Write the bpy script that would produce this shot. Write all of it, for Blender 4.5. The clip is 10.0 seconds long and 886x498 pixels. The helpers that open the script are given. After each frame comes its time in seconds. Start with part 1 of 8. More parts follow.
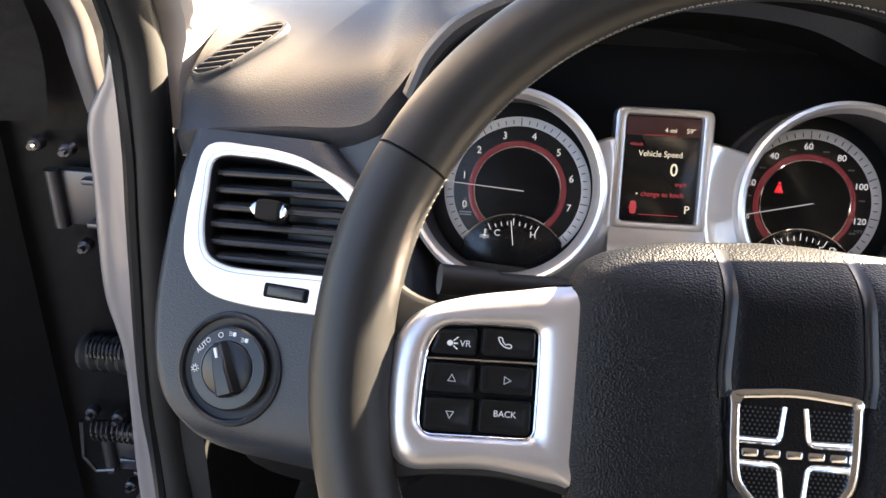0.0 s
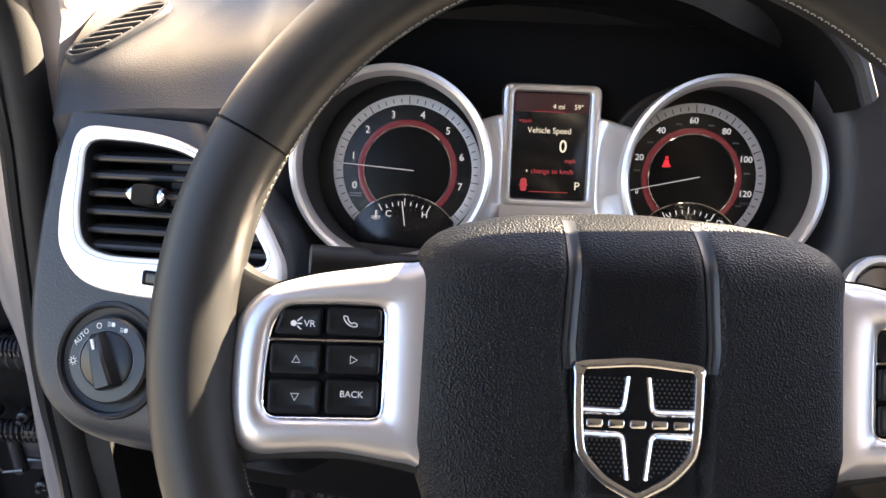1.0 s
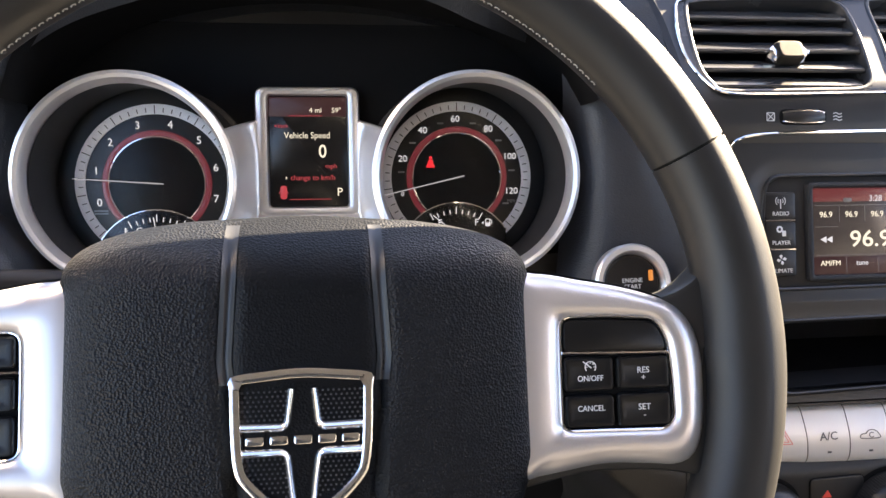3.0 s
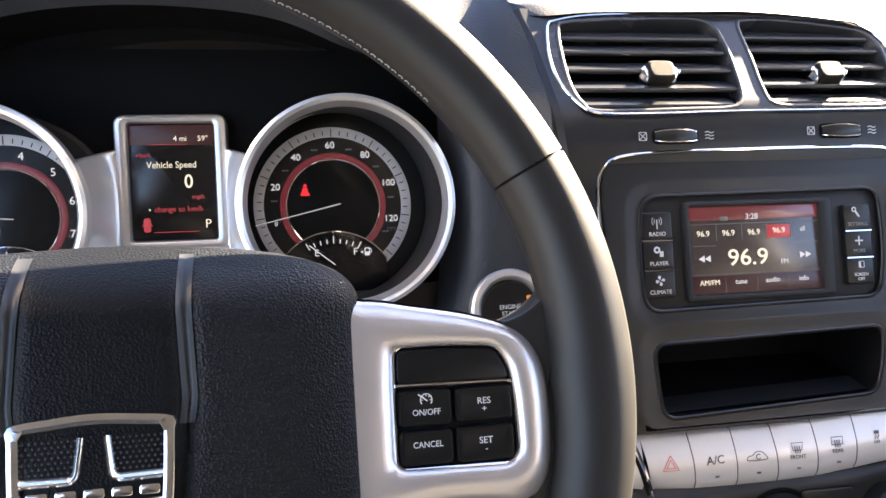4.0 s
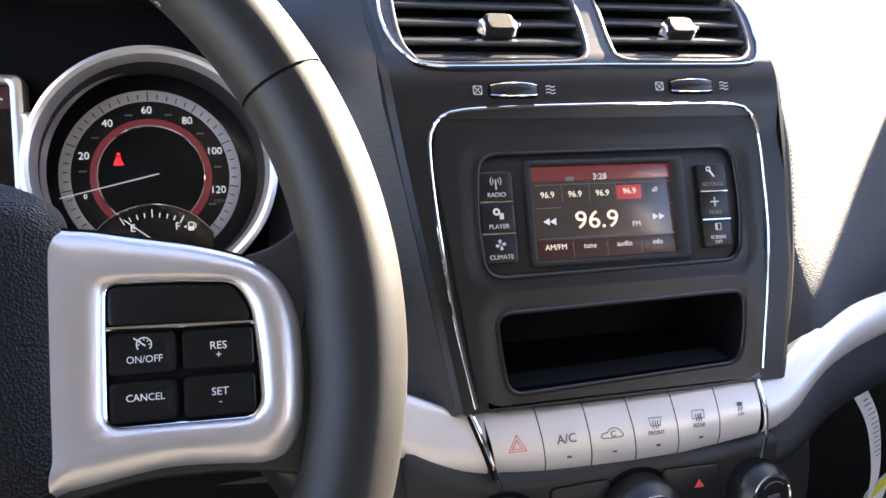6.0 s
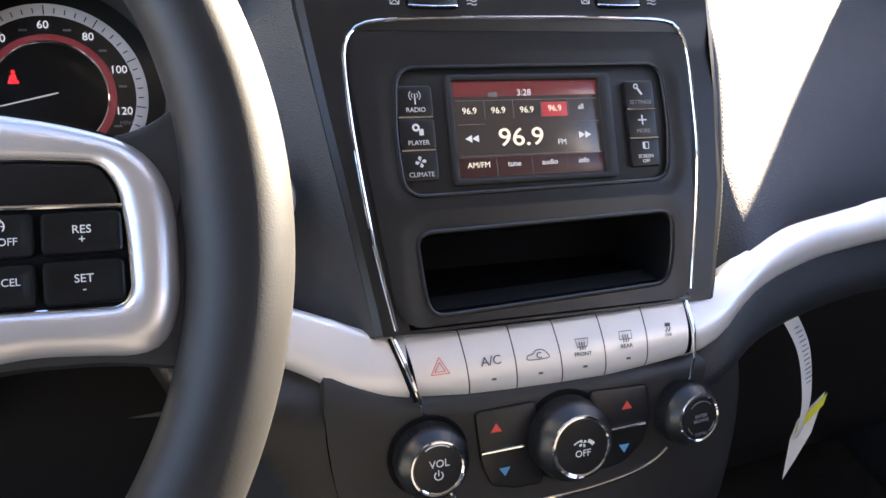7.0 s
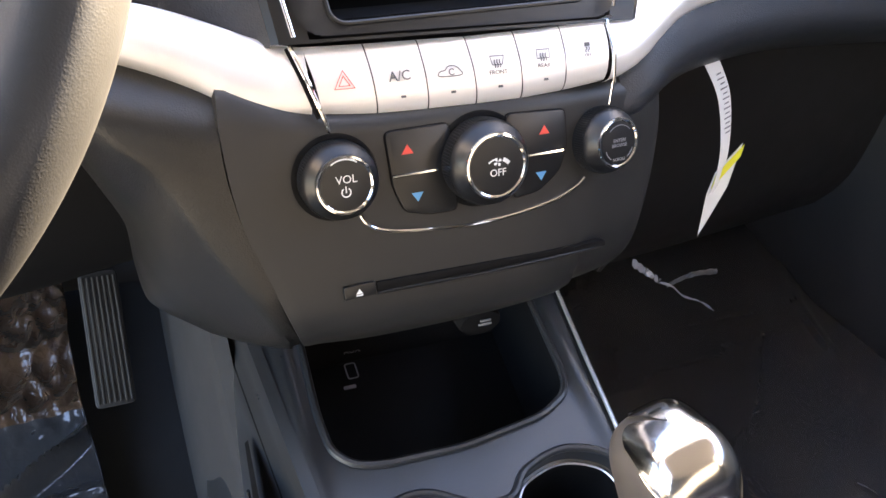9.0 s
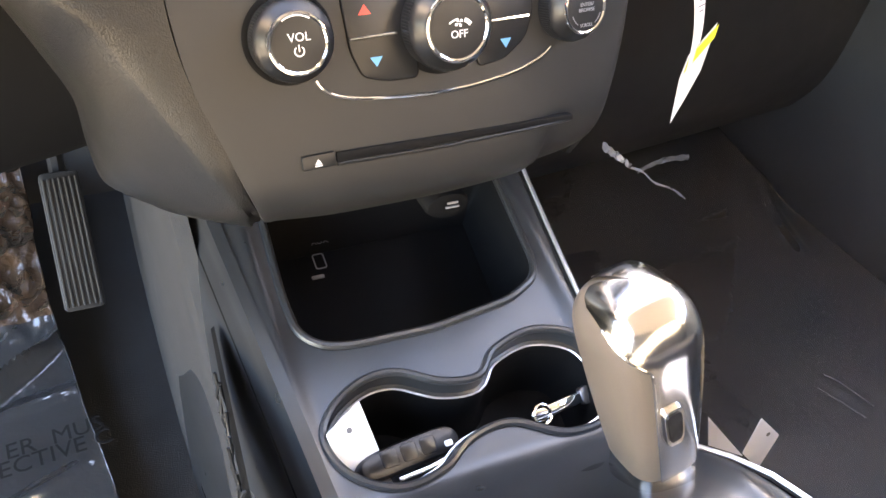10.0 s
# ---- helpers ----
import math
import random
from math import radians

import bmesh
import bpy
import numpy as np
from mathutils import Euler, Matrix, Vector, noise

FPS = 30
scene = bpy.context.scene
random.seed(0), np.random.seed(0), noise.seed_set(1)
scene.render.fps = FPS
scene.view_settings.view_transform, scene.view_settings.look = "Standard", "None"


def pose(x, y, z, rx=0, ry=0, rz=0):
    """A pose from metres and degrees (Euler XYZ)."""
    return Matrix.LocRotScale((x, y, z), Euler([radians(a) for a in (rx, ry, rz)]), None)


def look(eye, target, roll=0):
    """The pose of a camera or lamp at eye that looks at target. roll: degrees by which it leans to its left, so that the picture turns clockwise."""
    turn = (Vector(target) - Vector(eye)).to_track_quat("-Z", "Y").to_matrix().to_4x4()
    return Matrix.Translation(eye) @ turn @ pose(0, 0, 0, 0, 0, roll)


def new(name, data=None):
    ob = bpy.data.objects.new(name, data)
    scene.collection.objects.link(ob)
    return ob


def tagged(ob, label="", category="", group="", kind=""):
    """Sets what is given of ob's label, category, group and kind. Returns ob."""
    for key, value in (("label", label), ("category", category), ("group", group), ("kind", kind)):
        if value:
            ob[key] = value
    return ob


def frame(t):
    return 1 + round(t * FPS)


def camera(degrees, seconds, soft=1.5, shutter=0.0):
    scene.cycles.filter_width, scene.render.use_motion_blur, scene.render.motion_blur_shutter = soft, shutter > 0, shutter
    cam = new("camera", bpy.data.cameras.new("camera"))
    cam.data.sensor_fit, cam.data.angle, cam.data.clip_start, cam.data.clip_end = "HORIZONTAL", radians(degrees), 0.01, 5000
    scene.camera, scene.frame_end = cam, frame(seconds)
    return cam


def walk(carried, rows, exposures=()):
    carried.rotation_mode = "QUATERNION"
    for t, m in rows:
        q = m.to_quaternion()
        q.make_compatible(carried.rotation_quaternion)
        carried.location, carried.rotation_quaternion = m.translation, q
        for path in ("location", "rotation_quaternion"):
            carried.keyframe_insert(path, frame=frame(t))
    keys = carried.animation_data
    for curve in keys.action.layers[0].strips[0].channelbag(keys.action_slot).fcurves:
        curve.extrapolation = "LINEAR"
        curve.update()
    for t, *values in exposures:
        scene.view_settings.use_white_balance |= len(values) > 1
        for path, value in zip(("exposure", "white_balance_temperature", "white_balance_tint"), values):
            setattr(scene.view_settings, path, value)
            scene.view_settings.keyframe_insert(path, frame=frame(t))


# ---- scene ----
cam = camera(59.7, 10.0)
PATH = [
    (0, (-0.095, 0.019, 0.86), (-0.235, 1.791, -0.057), 2.6),
    (0.5, (-0.073, 0.024, 0.856), (-0.156, 1.795, -0.069), 2.7),
    (1, (-0.049, 0.027, 0.854), (-0.07, 1.792, -0.086), 2.9),
    (1.5, (-0.025, 0.025, 0.853), (0.01, 1.791, -0.086), 3.0),
    (2, (-0.01, 0.027, 0.852), (0.086, 1.795, -0.078), 3.2),
    (2.5, (0.014, 0.032, 0.851), (0.178, 1.801, -0.068), 3.2),
    (3, (0.047, 0.041, 0.845), (0.283, 1.814, -0.051), 3.1),
    (4.5, (0.117, 0.052, 0.829), (0.531, 1.856, 0.07), 3.2),
    (5, (0.136, 0.053, 0.817), (0.577, 1.865, 0.093), 3.1),
    (6.5, (0.195, 0.058, 0.771), (0.726, 1.836, 0.026), 3.4),
    (7, (0.204, 0.054, 0.754), (0.788, 1.796, -0.035), 3.7),
    (7.5, (0.208, 0.048, 0.736), (0.836, 1.748, -0.111), 4.1),
    (8, (0.209, 0.047, 0.714), (0.876, 1.686, -0.219), 4.7),
    (8.5, (0.213, 0.045, 0.696), (0.907, 1.61, -0.338), 5.1),
    (9, (0.217, 0.039, 0.677), (0.926, 1.542, -0.435), 5.4),
    (9.5, (0.222, 0.031, 0.659), (0.94, 1.475, -0.523), 5.7),
    (10, (0.225, 0.023, 0.645), (0.945, 1.406, -0.608), 6.0),
]
walk(cam, [(t, look(eye, target, roll)) for t, eye, target, roll in PATH],
     exposures=[(0, 4.52, 6850, 18), (2.5, 4.66, 6850, 18), (5, 4.68, 6350, 18), (7, 4.76, 6250, 18), (8, 5.10, 6350, 18), (8.5, 5.44, 6600, 18), (9, 5.80, 6950, 18), (10, 6.92, 7750, 18)])

# ---- light and exposure ----
EV = 4.5
TO_SUN = Vector((0.712, 0.502, 0.505)).normalized()
world = bpy.data.worlds.new("sky")
scene.world = world
world.use_nodes = True
wn = world.node_tree.nodes
sky = wn.new("ShaderNodeTexSky")
sky.sky_type, sky.sun_disc = "NISHITA", False
sky.sun_elevation = math.asin(TO_SUN.z)
sky.sun_rotation = math.atan2(TO_SUN.x, TO_SUN.y)
world.node_tree.links.new(sky.outputs[0], wn["Background"].inputs[0])
wn["Background"].inputs[1].default_value = 0.034
sun = new("sun", bpy.data.lights.new("sun", "SUN"))
sun.data.energy, sun.data.angle, sun.data.color = 5.5, radians(0.6), (1.0, 0.86, 0.60)
sun.matrix_world = look(TO_SUN * 20, (0, 0, 0))
GLOW = 0.5 ** EV   # what a lamp must give to show as full white


# ---- materials ----
def base_material(name):
    m = bpy.data.materials.new(name)
    m.use_nodes = True
    nt = m.node_tree
    return m, nt, nt.nodes["Principled BSDF"]


def surface(name, colour, rough=0.5, metal=0.0, grain=0, depth=0.0, kind="voronoi", vary=0.12, coat=0.0, spec=0.5):
    """A solid surface: colour that drifts over centimetres, fine relief of `grain` cells a metre, uneven gloss."""
    m, nt, b = base_material(name)
    b.inputs["Metallic"].default_value = metal
    b.inputs["Coat Weight"].default_value = coat
    b.inputs["Coat Roughness"].default_value = 0.08
    b.inputs["Specular IOR Level"].default_value = spec
    co = nt.nodes.new("ShaderNodeTexCoord")
    big = nt.nodes.new("ShaderNodeTexNoise")
    big.inputs["Scale"].default_value, big.inputs["Detail"].default_value = 35, 6
    nt.links.new(co.outputs["Object"], big.inputs["Vector"])
    ramp = nt.nodes.new("ShaderNodeMapRange")
    ramp.inputs["To Min"].default_value, ramp.inputs["To Max"].default_value = 1 - vary, 1 + vary
    nt.links.new(big.outputs["Fac"], ramp.inputs["Value"])
    mul = nt.nodes.new("ShaderNodeVectorMath")
    mul.operation = "SCALE"
    mul.inputs[0].default_value = colour
    nt.links.new(ramp.outputs["Result"], mul.inputs["Scale"])
    nt.links.new(mul.outputs[0], b.inputs["Base Color"])
    rr = nt.nodes.new("ShaderNodeMapRange")
    rr.inputs["To Min"].default_value, rr.inputs["To Max"].default_value = rough * 0.85, min(1, rough * 1.15)
    nt.links.new(big.outputs["Fac"], rr.inputs["Value"])
    nt.links.new(rr.outputs["Result"], b.inputs["Roughness"])
    if grain:
        if kind == "voronoi":
            tex = nt.nodes.new("ShaderNodeTexVoronoi")
            tex.inputs["Scale"].default_value = grain
            out = tex.outputs["Distance"]
            tex.inputs["Randomness"].default_value = 1.0
        else:
            tex = nt.nodes.new("ShaderNodeTexNoise")
            tex.inputs["Scale"].default_value, tex.inputs["Detail"].default_value = grain, 3
            out = tex.outputs["Fac"]
        nt.links.new(co.outputs["Object"], tex.inputs["Vector"])
        bump = nt.nodes.new("ShaderNodeBump")
        bump.inputs["Strength"].default_value, bump.inputs["Distance"].default_value = 0.6, depth
        nt.links.new(out, bump.inputs["Height"])
        nt.links.new(bump.outputs[0], b.inputs["Normal"])
    return m


def glow(name, colour, strength, rough=0.3, spec=0.5):
    m, nt, b = base_material(name)
    b.inputs["Base Color"].default_value = (0.02, 0.02, 0.02, 1)
    b.inputs["Roughness"].default_value = rough
    b.inputs["Specular IOR Level"].default_value = spec
    b.inputs["Emission Color"].default_value = (*colour, 1)
    b.inputs["Emission Strength"].default_value = strength * GLOW
    return m


def clear_pane(name, rough=0.02, tint=(1, 1, 1), ior=1.45):
    """Thin clear glass: what lies behind it, and a gloss that grows towards grazing."""
    m = bpy.data.materials.new(name)
    m.use_nodes = True
    nt = m.node_tree
    nt.nodes.clear()
    out = nt.nodes.new("ShaderNodeOutputMaterial")
    mix = nt.nodes.new("ShaderNodeMixShader")
    tr = nt.nodes.new("ShaderNodeBsdfTransparent")
    gl = nt.nodes.new("ShaderNodeBsdfGlossy")
    fr = nt.nodes.new("ShaderNodeFresnel")
    fr.inputs["IOR"].default_value = ior
    tr.inputs[0].default_value = (*tint, 1)
    gl.inputs["Roughness"].default_value = rough
    nt.links.new(fr.outputs[0], mix.inputs[0])
    nt.links.new(tr.outputs[0], mix.inputs[1])
    nt.links.new(gl.outputs[0], mix.inputs[2])
    nt.links.new(mix.outputs[0], out.inputs[0])
    return m


LEATHER = surface("leather", (0.013, 0.013, 0.0135), 0.46, 0, 1500, 0.00004, spec=0.42)
PAD = surface("airbag grain", (0.0036, 0.0047, 0.0070), 0.41, 0, 1050, 0.0007, spec=0.24)
PADMIDDLE = surface("smooth airbag skin", (0.0034, 0.0040, 0.0052), 0.43, 0, 1050, 0.0004, spec=0.15)
DASH = surface("dash skin", (0.0175, 0.0205, 0.027), 0.46, 0, 900, 0.00028)
KNEE = surface("knee panel skin", (0.0115, 0.0113, 0.0112), 0.37, 0, 1100, 0.00020)
SATIN = surface("satin black plastic", (0.0085, 0.0092, 0.0108), 0.36, 0, 2200, 0.00004, "noise")
DOORTRIM = surface("dark door trim", (0.040, 0.039, 0.039), 0.6, 0, 700, 0.0003)
MATT = surface("matt black plastic", (0.012, 0.012, 0.013), 0.55, 0, 1800, 0.00006, "noise")
# very dark and dull: the shade inside recesses is partly in this colour
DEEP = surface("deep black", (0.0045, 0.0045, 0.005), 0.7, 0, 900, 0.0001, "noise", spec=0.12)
TAB = surface("ribbed tab plastic", (0.010, 0.009, 0.0078), 0.75, 0, 1600, 0.0003, "noise", spec=0.2)
SLAT = surface("vent slat plastic", (0.020, 0.0205, 0.022), 0.22, 0, 2200, 0.00003, "noise")
SEATCLOTH = surface("dark seat cloth", (0.03, 0.029, 0.029), 0.9, 0, 800, 0.0006, "noise")
KEYBLACK = surface("key plastic", (0.0055, 0.0058, 0.0065), 0.34, 0, 2200, 0.00003, "noise", spec=0.32)
GLOSS = surface("gloss black", (0.008, 0.008, 0.009), 0.18)
SILVER = surface("silver paint", (0.86, 0.84, 0.84), 0.36, 0.45, 3000, 0.00001, "noise", 0.03)
SPOKE = surface("satin silver spoke paint", (0.70, 0.675, 0.685), 0.34, 0.8, 3000, 0.00001, "noise", 0.03)
SILVER2 = surface("silver trim", (0.76, 0.75, 0.755), 0.30, 0.75, 3000, 0.00001, "noise", 0.03)
STALK = surface("stalk plastic", (0.006, 0.006, 0.007), 0.5, 0, 1800, 0.00004, "noise", spec=0.3)
# paler than the pad: the grooves' highlight is put into this colour
GROOVE = surface("groove skin paled for highlight", (0.016, 0.017, 0.019), 0.40, 0, 1500, 0.00003, "noise")
CHROME = surface("chrome", (0.86, 0.86, 0.88), 0.07, 1.0, vary=0.02)
BADGECHROME = surface("badge chrome", (0.88, 0.88, 0.89), 0.17, 1.0, vary=0.02)
BLACKMETAL = surface("dark metal", (0.10, 0.10, 0.11), 0.4, 0.9)
STEEL = surface("steel", (0.45, 0.45, 0.47), 0.35, 1.0, 900, 0.0001, "noise")
THREAD = surface("thread", (0.34, 0.33, 0.30), 0.8, vary=0.2)
RUBBER = surface("rubber", (0.012, 0.012, 0.013), 0.6, 0, 500, 0.0002, "noise")
PILLAR = surface("pillar trim", (0.55, 0.50, 0.48), 0.7, 0, 900, 0.0002, "noise")
BODY = surface("body paint", (0.26, 0.235, 0.235), 0.35, 0.2, vary=0.05, coat=0.6)
CARPET = surface("carpet", (0.036, 0.035, 0.035), 0.95, 0, 700, 0.0015, "noise", 0.3)
PAPER = surface("paper", (0.80, 0.80, 0.80), 0.7, vary=0.04)
# white paper with a blue tint that imitates skylight, against the warm sun
TAGPAPER = surface("white paper tinted for skylight", (0.60, 0.63, 0.72), 0.7, vary=0.05)
YELLOW = surface("yellow print", (0.75, 0.70, 0.05), 0.6)
INK = surface("ink", (0.10, 0.10, 0.11), 0.7)
HEADLINER = surface("headliner", (0.22, 0.21, 0.21), 0.9, 0, 600, 0.0006, "noise")
WHITE_PRINT = surface("white print", (0.75, 0.75, 0.75), 0.5)
GREY_PRINT = surface("grey print", (0.22, 0.22, 0.24), 0.5)
RED_PRINT = surface("red print", (0.75, 0.08, 0.06), 0.5)
BLUE_PRINT = surface("blue print", (0.10, 0.32, 0.60), 0.5)
DIAL = surface("dial", (0.006, 0.006, 0.007), 0.4)
DIALRING = surface("dial ring", (0.75, 0.74, 0.76), 0.5, vary=0.05)
LIT_WHITE = glow("lit white", (0.88, 0.90, 0.92), 0.75)
NEEDLE = glow("lit needle", (0.9, 0.9, 0.92), 0.4)
LIT_WARM = glow("lit warm white", (1.0, 0.93, 0.70), 0.95)
LIT_RED = glow("lit red", (1.0, 0.10, 0.12), 0.45)
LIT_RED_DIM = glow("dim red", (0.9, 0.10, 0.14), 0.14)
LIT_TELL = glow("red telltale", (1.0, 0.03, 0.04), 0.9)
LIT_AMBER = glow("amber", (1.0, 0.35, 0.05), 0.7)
LIT_SCREEN = glow("radio screen", (0.55, 0.40, 0.38), 0.05, 0.24, 1.0)
LIT_SCREENRED = glow("radio screen red", (0.9, 0.12, 0.14), 0.14, 0.24, 1.0)
LENS = clear_pane("clear lens", 0.03, ior=1.15)
HUBBLACK = surface("dial hub", (0.005, 0.005, 0.006), 0.45, spec=0.12)
GLASS = clear_pane("window glass", 0.0)


# ---- building helpers ----
WORLDS = {}


def plane_frame(o, lean, turn=0, roll=0, size=1.0):
    """Axes of a face that leans back by `lean` degrees: x along it, y up it, z out of it."""
    a, b = radians(lean), radians(turn)
    u = Vector((math.cos(b), math.sin(b), 0))
    w = Vector((-math.sin(b), math.cos(b), 0))
    v = w * math.sin(a) + Vector((0, 0, math.cos(a)))
    n = u.cross(v)
    m = Matrix.Identity(4)
    for i, c in enumerate((u, v, n, Vector(o))):
        for k in range(3):
            m[k][i] = c[k]
    return m @ pose(0, 0, 0, 0, 0, roll) @ Matrix.Scale(size, 4)


IDENT = Matrix.Identity(4)


def thing(name, at, label, category, group="", kind=""):
    ob = new(name)
    ob.empty_display_size = 0.02
    ob.matrix_basis = Matrix.Translation(at)
    WORLDS[ob.name] = ob.matrix_basis.copy()
    return tagged(ob, label, category, group, kind)


def finish(name, bm, material, m=IDENT, sharp=32):
    bmesh.ops.remove_doubles(bm, verts=bm.verts, dist=1e-6)
    bmesh.ops.recalc_face_normals(bm, faces=bm.faces)
    me = bpy.data.meshes.new(name)
    bm.to_mesh(me)
    bm.free()
    me.materials.append(material)
    me.shade_smooth()
    me.set_sharp_from_angle(angle=radians(sharp))
    ob = new(name, me)
    ob.matrix_basis = m
    WORLDS[ob.name] = m.copy()
    return ob


def part(name, bm, material, parent, label="", m=IDENT, sharp=32):
    ob = finish(name, bm, material, m, sharp)
    ob.parent = parent
    ob.matrix_parent_inverse = WORLDS[parent.name].inverted()
    return tagged(ob, label)


def solid(name, bm, material, label, category, m=IDENT, kind="", group="", sharp=32):
    return tagged(finish(name, bm, material, m, sharp), label, category, group, kind)


def area2(p):
    return sum(a[0] * b[1] - b[0] * a[1] for a, b in zip(p, p[1:] + p[:1]))


def fix(p):
    return p if area2(p) > 0 else p[::-1]


def smooth(pts, count=64, closed=True):
    """A smooth curve through points (2D or 3D), evenly resampled."""
    p = [np.array(q, float) for q in pts]
    n = len(p)
    fine = []
    for i in range(n if closed else n - 1):
        a, b, c, d = (p[(i + k) % n] if closed else p[min(max(i + k, 0), n - 1)] for k in (-1, 0, 1, 2))
        for s in range(12):
            t = s / 12
            fine.append(0.5 * (2 * b + (c - a) * t + (2 * a - 5 * b + 4 * c - d) * t * t + (3 * b - a - 3 * c + d) * t ** 3))
    fine.append(p[0] if closed else p[-1])
    fine = np.array(fine)
    s = np.concatenate(([0], np.cumsum(np.linalg.norm(np.diff(fine, axis=0), axis=1))))
    want = np.linspace(0, s[-1], count, endpoint=not closed)
    return [tuple(float(np.interp(w, s, fine[:, k])) for k in range(fine.shape[1])) for w in want]


def rpoly(pts, r, seg=5):
    """A polygon with rounded corners."""
    if area2(list(pts)) < 0:
        pts = list(pts)[::-1]
    out = []
    n = len(pts)
    for i in range(n):
        p, a, b = (Vector(pts[k % n]) for k in (i, i - 1, i + 1))
        d1, d2 = (a - p), (b - p)
        k = min(r, d1.length * 0.48, d2.length * 0.48)
        s, e = p + d1.normalized() * k, p + d2.normalized() * k
        for j in range(seg + 1):
            t = j / seg
            q = s * (1 - t) ** 2 + p * (2 * t * (1 - t)) + e * t * t
            out.append((q.x, q.y))
    return out


def rrect(cx, cy, w, h, r, seg=5):
    return rpoly([(cx - w / 2, cy - h / 2), (cx + w / 2, cy - h / 2), (cx + w / 2, cy + h / 2), (cx - w / 2, cy + h / 2)], r, seg)


def circle(cx, cy, r, n=48, start=0.0, end=360.0):
    full = abs(end - start) >= 359.9
    return [(cx + r * math.cos(radians(start + (end - start) * i / (n if full else n - 1))),
             cy + r * math.sin(radians(start + (end - start) * i / (n if full else n - 1)))) for i in range(n)]


def inset(p, d):
    """The outline moved inwards by d."""
    n = len(p)
    out = []
    for i in range(n):
        a, b, c = Vector(p[i - 1]), Vector(p[i]), Vector(p[(i + 1) % n])
        e1, e2 = (b - a), (c - b)
        n1 = Vector((-e1.y, e1.x)).normalized() if e1.length > 1e-9 else Vector((0, 0))
        n2 = Vector((-e2.y, e2.x)).normalized() if e2.length > 1e-9 else n1
        m = (n1 + n2)
        if m.length < 1e-6:
            m = n1
        m.normalize()
        k = d / max(0.5, m.dot(n1) if n1.length else 1)
        out.append((b.x + m.x * k, b.y + m.y * k))
    return out


def loft(loops, cap0=True, cap1=True, closed=True, bm=None):
    """Faces between loops of equal counts."""
    bm = bm or bmesh.new()
    rows = [[bm.verts.new(p) for p in lp] for lp in loops]
    n = len(rows[0])
    for a, b in zip(rows, rows[1:]):
        for i in range(n if closed else n - 1):
            j = (i + 1) % n
            bm.faces.new((a[i], a[j], b[j], b[i]))
    if closed and cap0:
        bm.faces.new(rows[0][::-1])
    if closed and cap1:
        bm.faces.new(rows[-1])
    return bm


def at_n(p, n):
    return [(x, y, n) for x, y in p]


def plate(p, n0, n1, r=0.001, bm=None):
    """An outline raised from n0 to n1 with a rounded upper edge."""
    if area2(p) < 0:
        p = p[::-1]
    return loft([at_n(p, n0), at_n(p, n1 - r), at_n(inset(p, r * 0.3), n1 - r * 0.3), at_n(inset(p, r), n1)], bm=bm)


def surround(outer, inner, n0, n1, r=0.001, n_in=None, bm=None):
    """A frame between two outlines of equal counts, with rounded upper edges."""
    n_in = n0 if n_in is None else n_in
    o1, i1 = inset(outer, r), inset(inner, -r)
    return loft([at_n(inner, n_in), at_n(outer, n0), at_n(outer, n1 - r), at_n(inset(outer, r * 0.3), n1 - r * 0.3), at_n(o1, n1), at_n(i1, n1),
                 at_n(inset(inner, -r * 0.3), n1 - r * 0.3), at_n(inner, n1 - r), at_n(inner, n_in)], False, False, bm=bm)


def lathe(profile, cx=0, cy=0, seg=48, cap0=True, cap1=True, bm=None):
    return loft([at_n(circle(cx, cy, max(r, 1e-5), seg), n) for r, n in profile], cap0, cap1, bm=bm)


def tube(path, r, seg=8, closed=False, bm=None, flat=1.0):
    """A round bar along a 3D path."""
    pts = [Vector(p) for p in path]
    n = len(pts)
    up = Vector((0.13, 0.21, 0.97))
    loops = []
    for i in range(n):
        a = pts[i - 1] if (closed or i) else pts[0]
        b = pts[(i + 1) % n] if (closed or i < n - 1) else pts[-1]
        t = (b - a).normalized()
        x = t.cross(up).normalized()
        y = x.cross(t)
        loops.append([pts[i] + x * (r * math.cos(k * math.tau / seg)) + y * (r * flat * math.sin(k * math.tau / seg)) for k in range(seg)])
    if closed:
        loops.append(loops[0])
    return loft(loops, not closed, not closed, bm=bm)


def box(cx, cy, cz, w, d, h, bm=None, r=0.0):
    bm = bm or bmesh.new()
    res = bmesh.ops.create_cube(bm, size=1, matrix=Matrix.Translation((cx, cy, cz)) @ Matrix.Diagonal((w, d, h, 1)))
    if r:
        es = {e for v in res["verts"] for e in v.link_edges}
        bmesh.ops.bevel(bm, geom=list(es), offset=r, segments=2, profile=0.5, affect="EDGES")
    return bm


def sheet(rows, nu=40, nv=None, thick=0.0):
    """A smooth sheet through rows of 3D points; thick: a back side that far behind."""
    nv = nv or len(rows) * 6
    grid = [smooth(r, nu, False) for r in rows]
    cols = [smooth([g[i] for g in grid], nv, False) for i in range(nu)]
    full = [[cols[i][j] for i in range(nu)] for j in range(nv)]
    bm = loft(full, closed=False)
    if thick:
        bmesh.ops.recalc_face_normals(bm, faces=bm.faces)
        bmesh.ops.solidify(bm, geom=bm.faces[:], thickness=thick)
    return bm


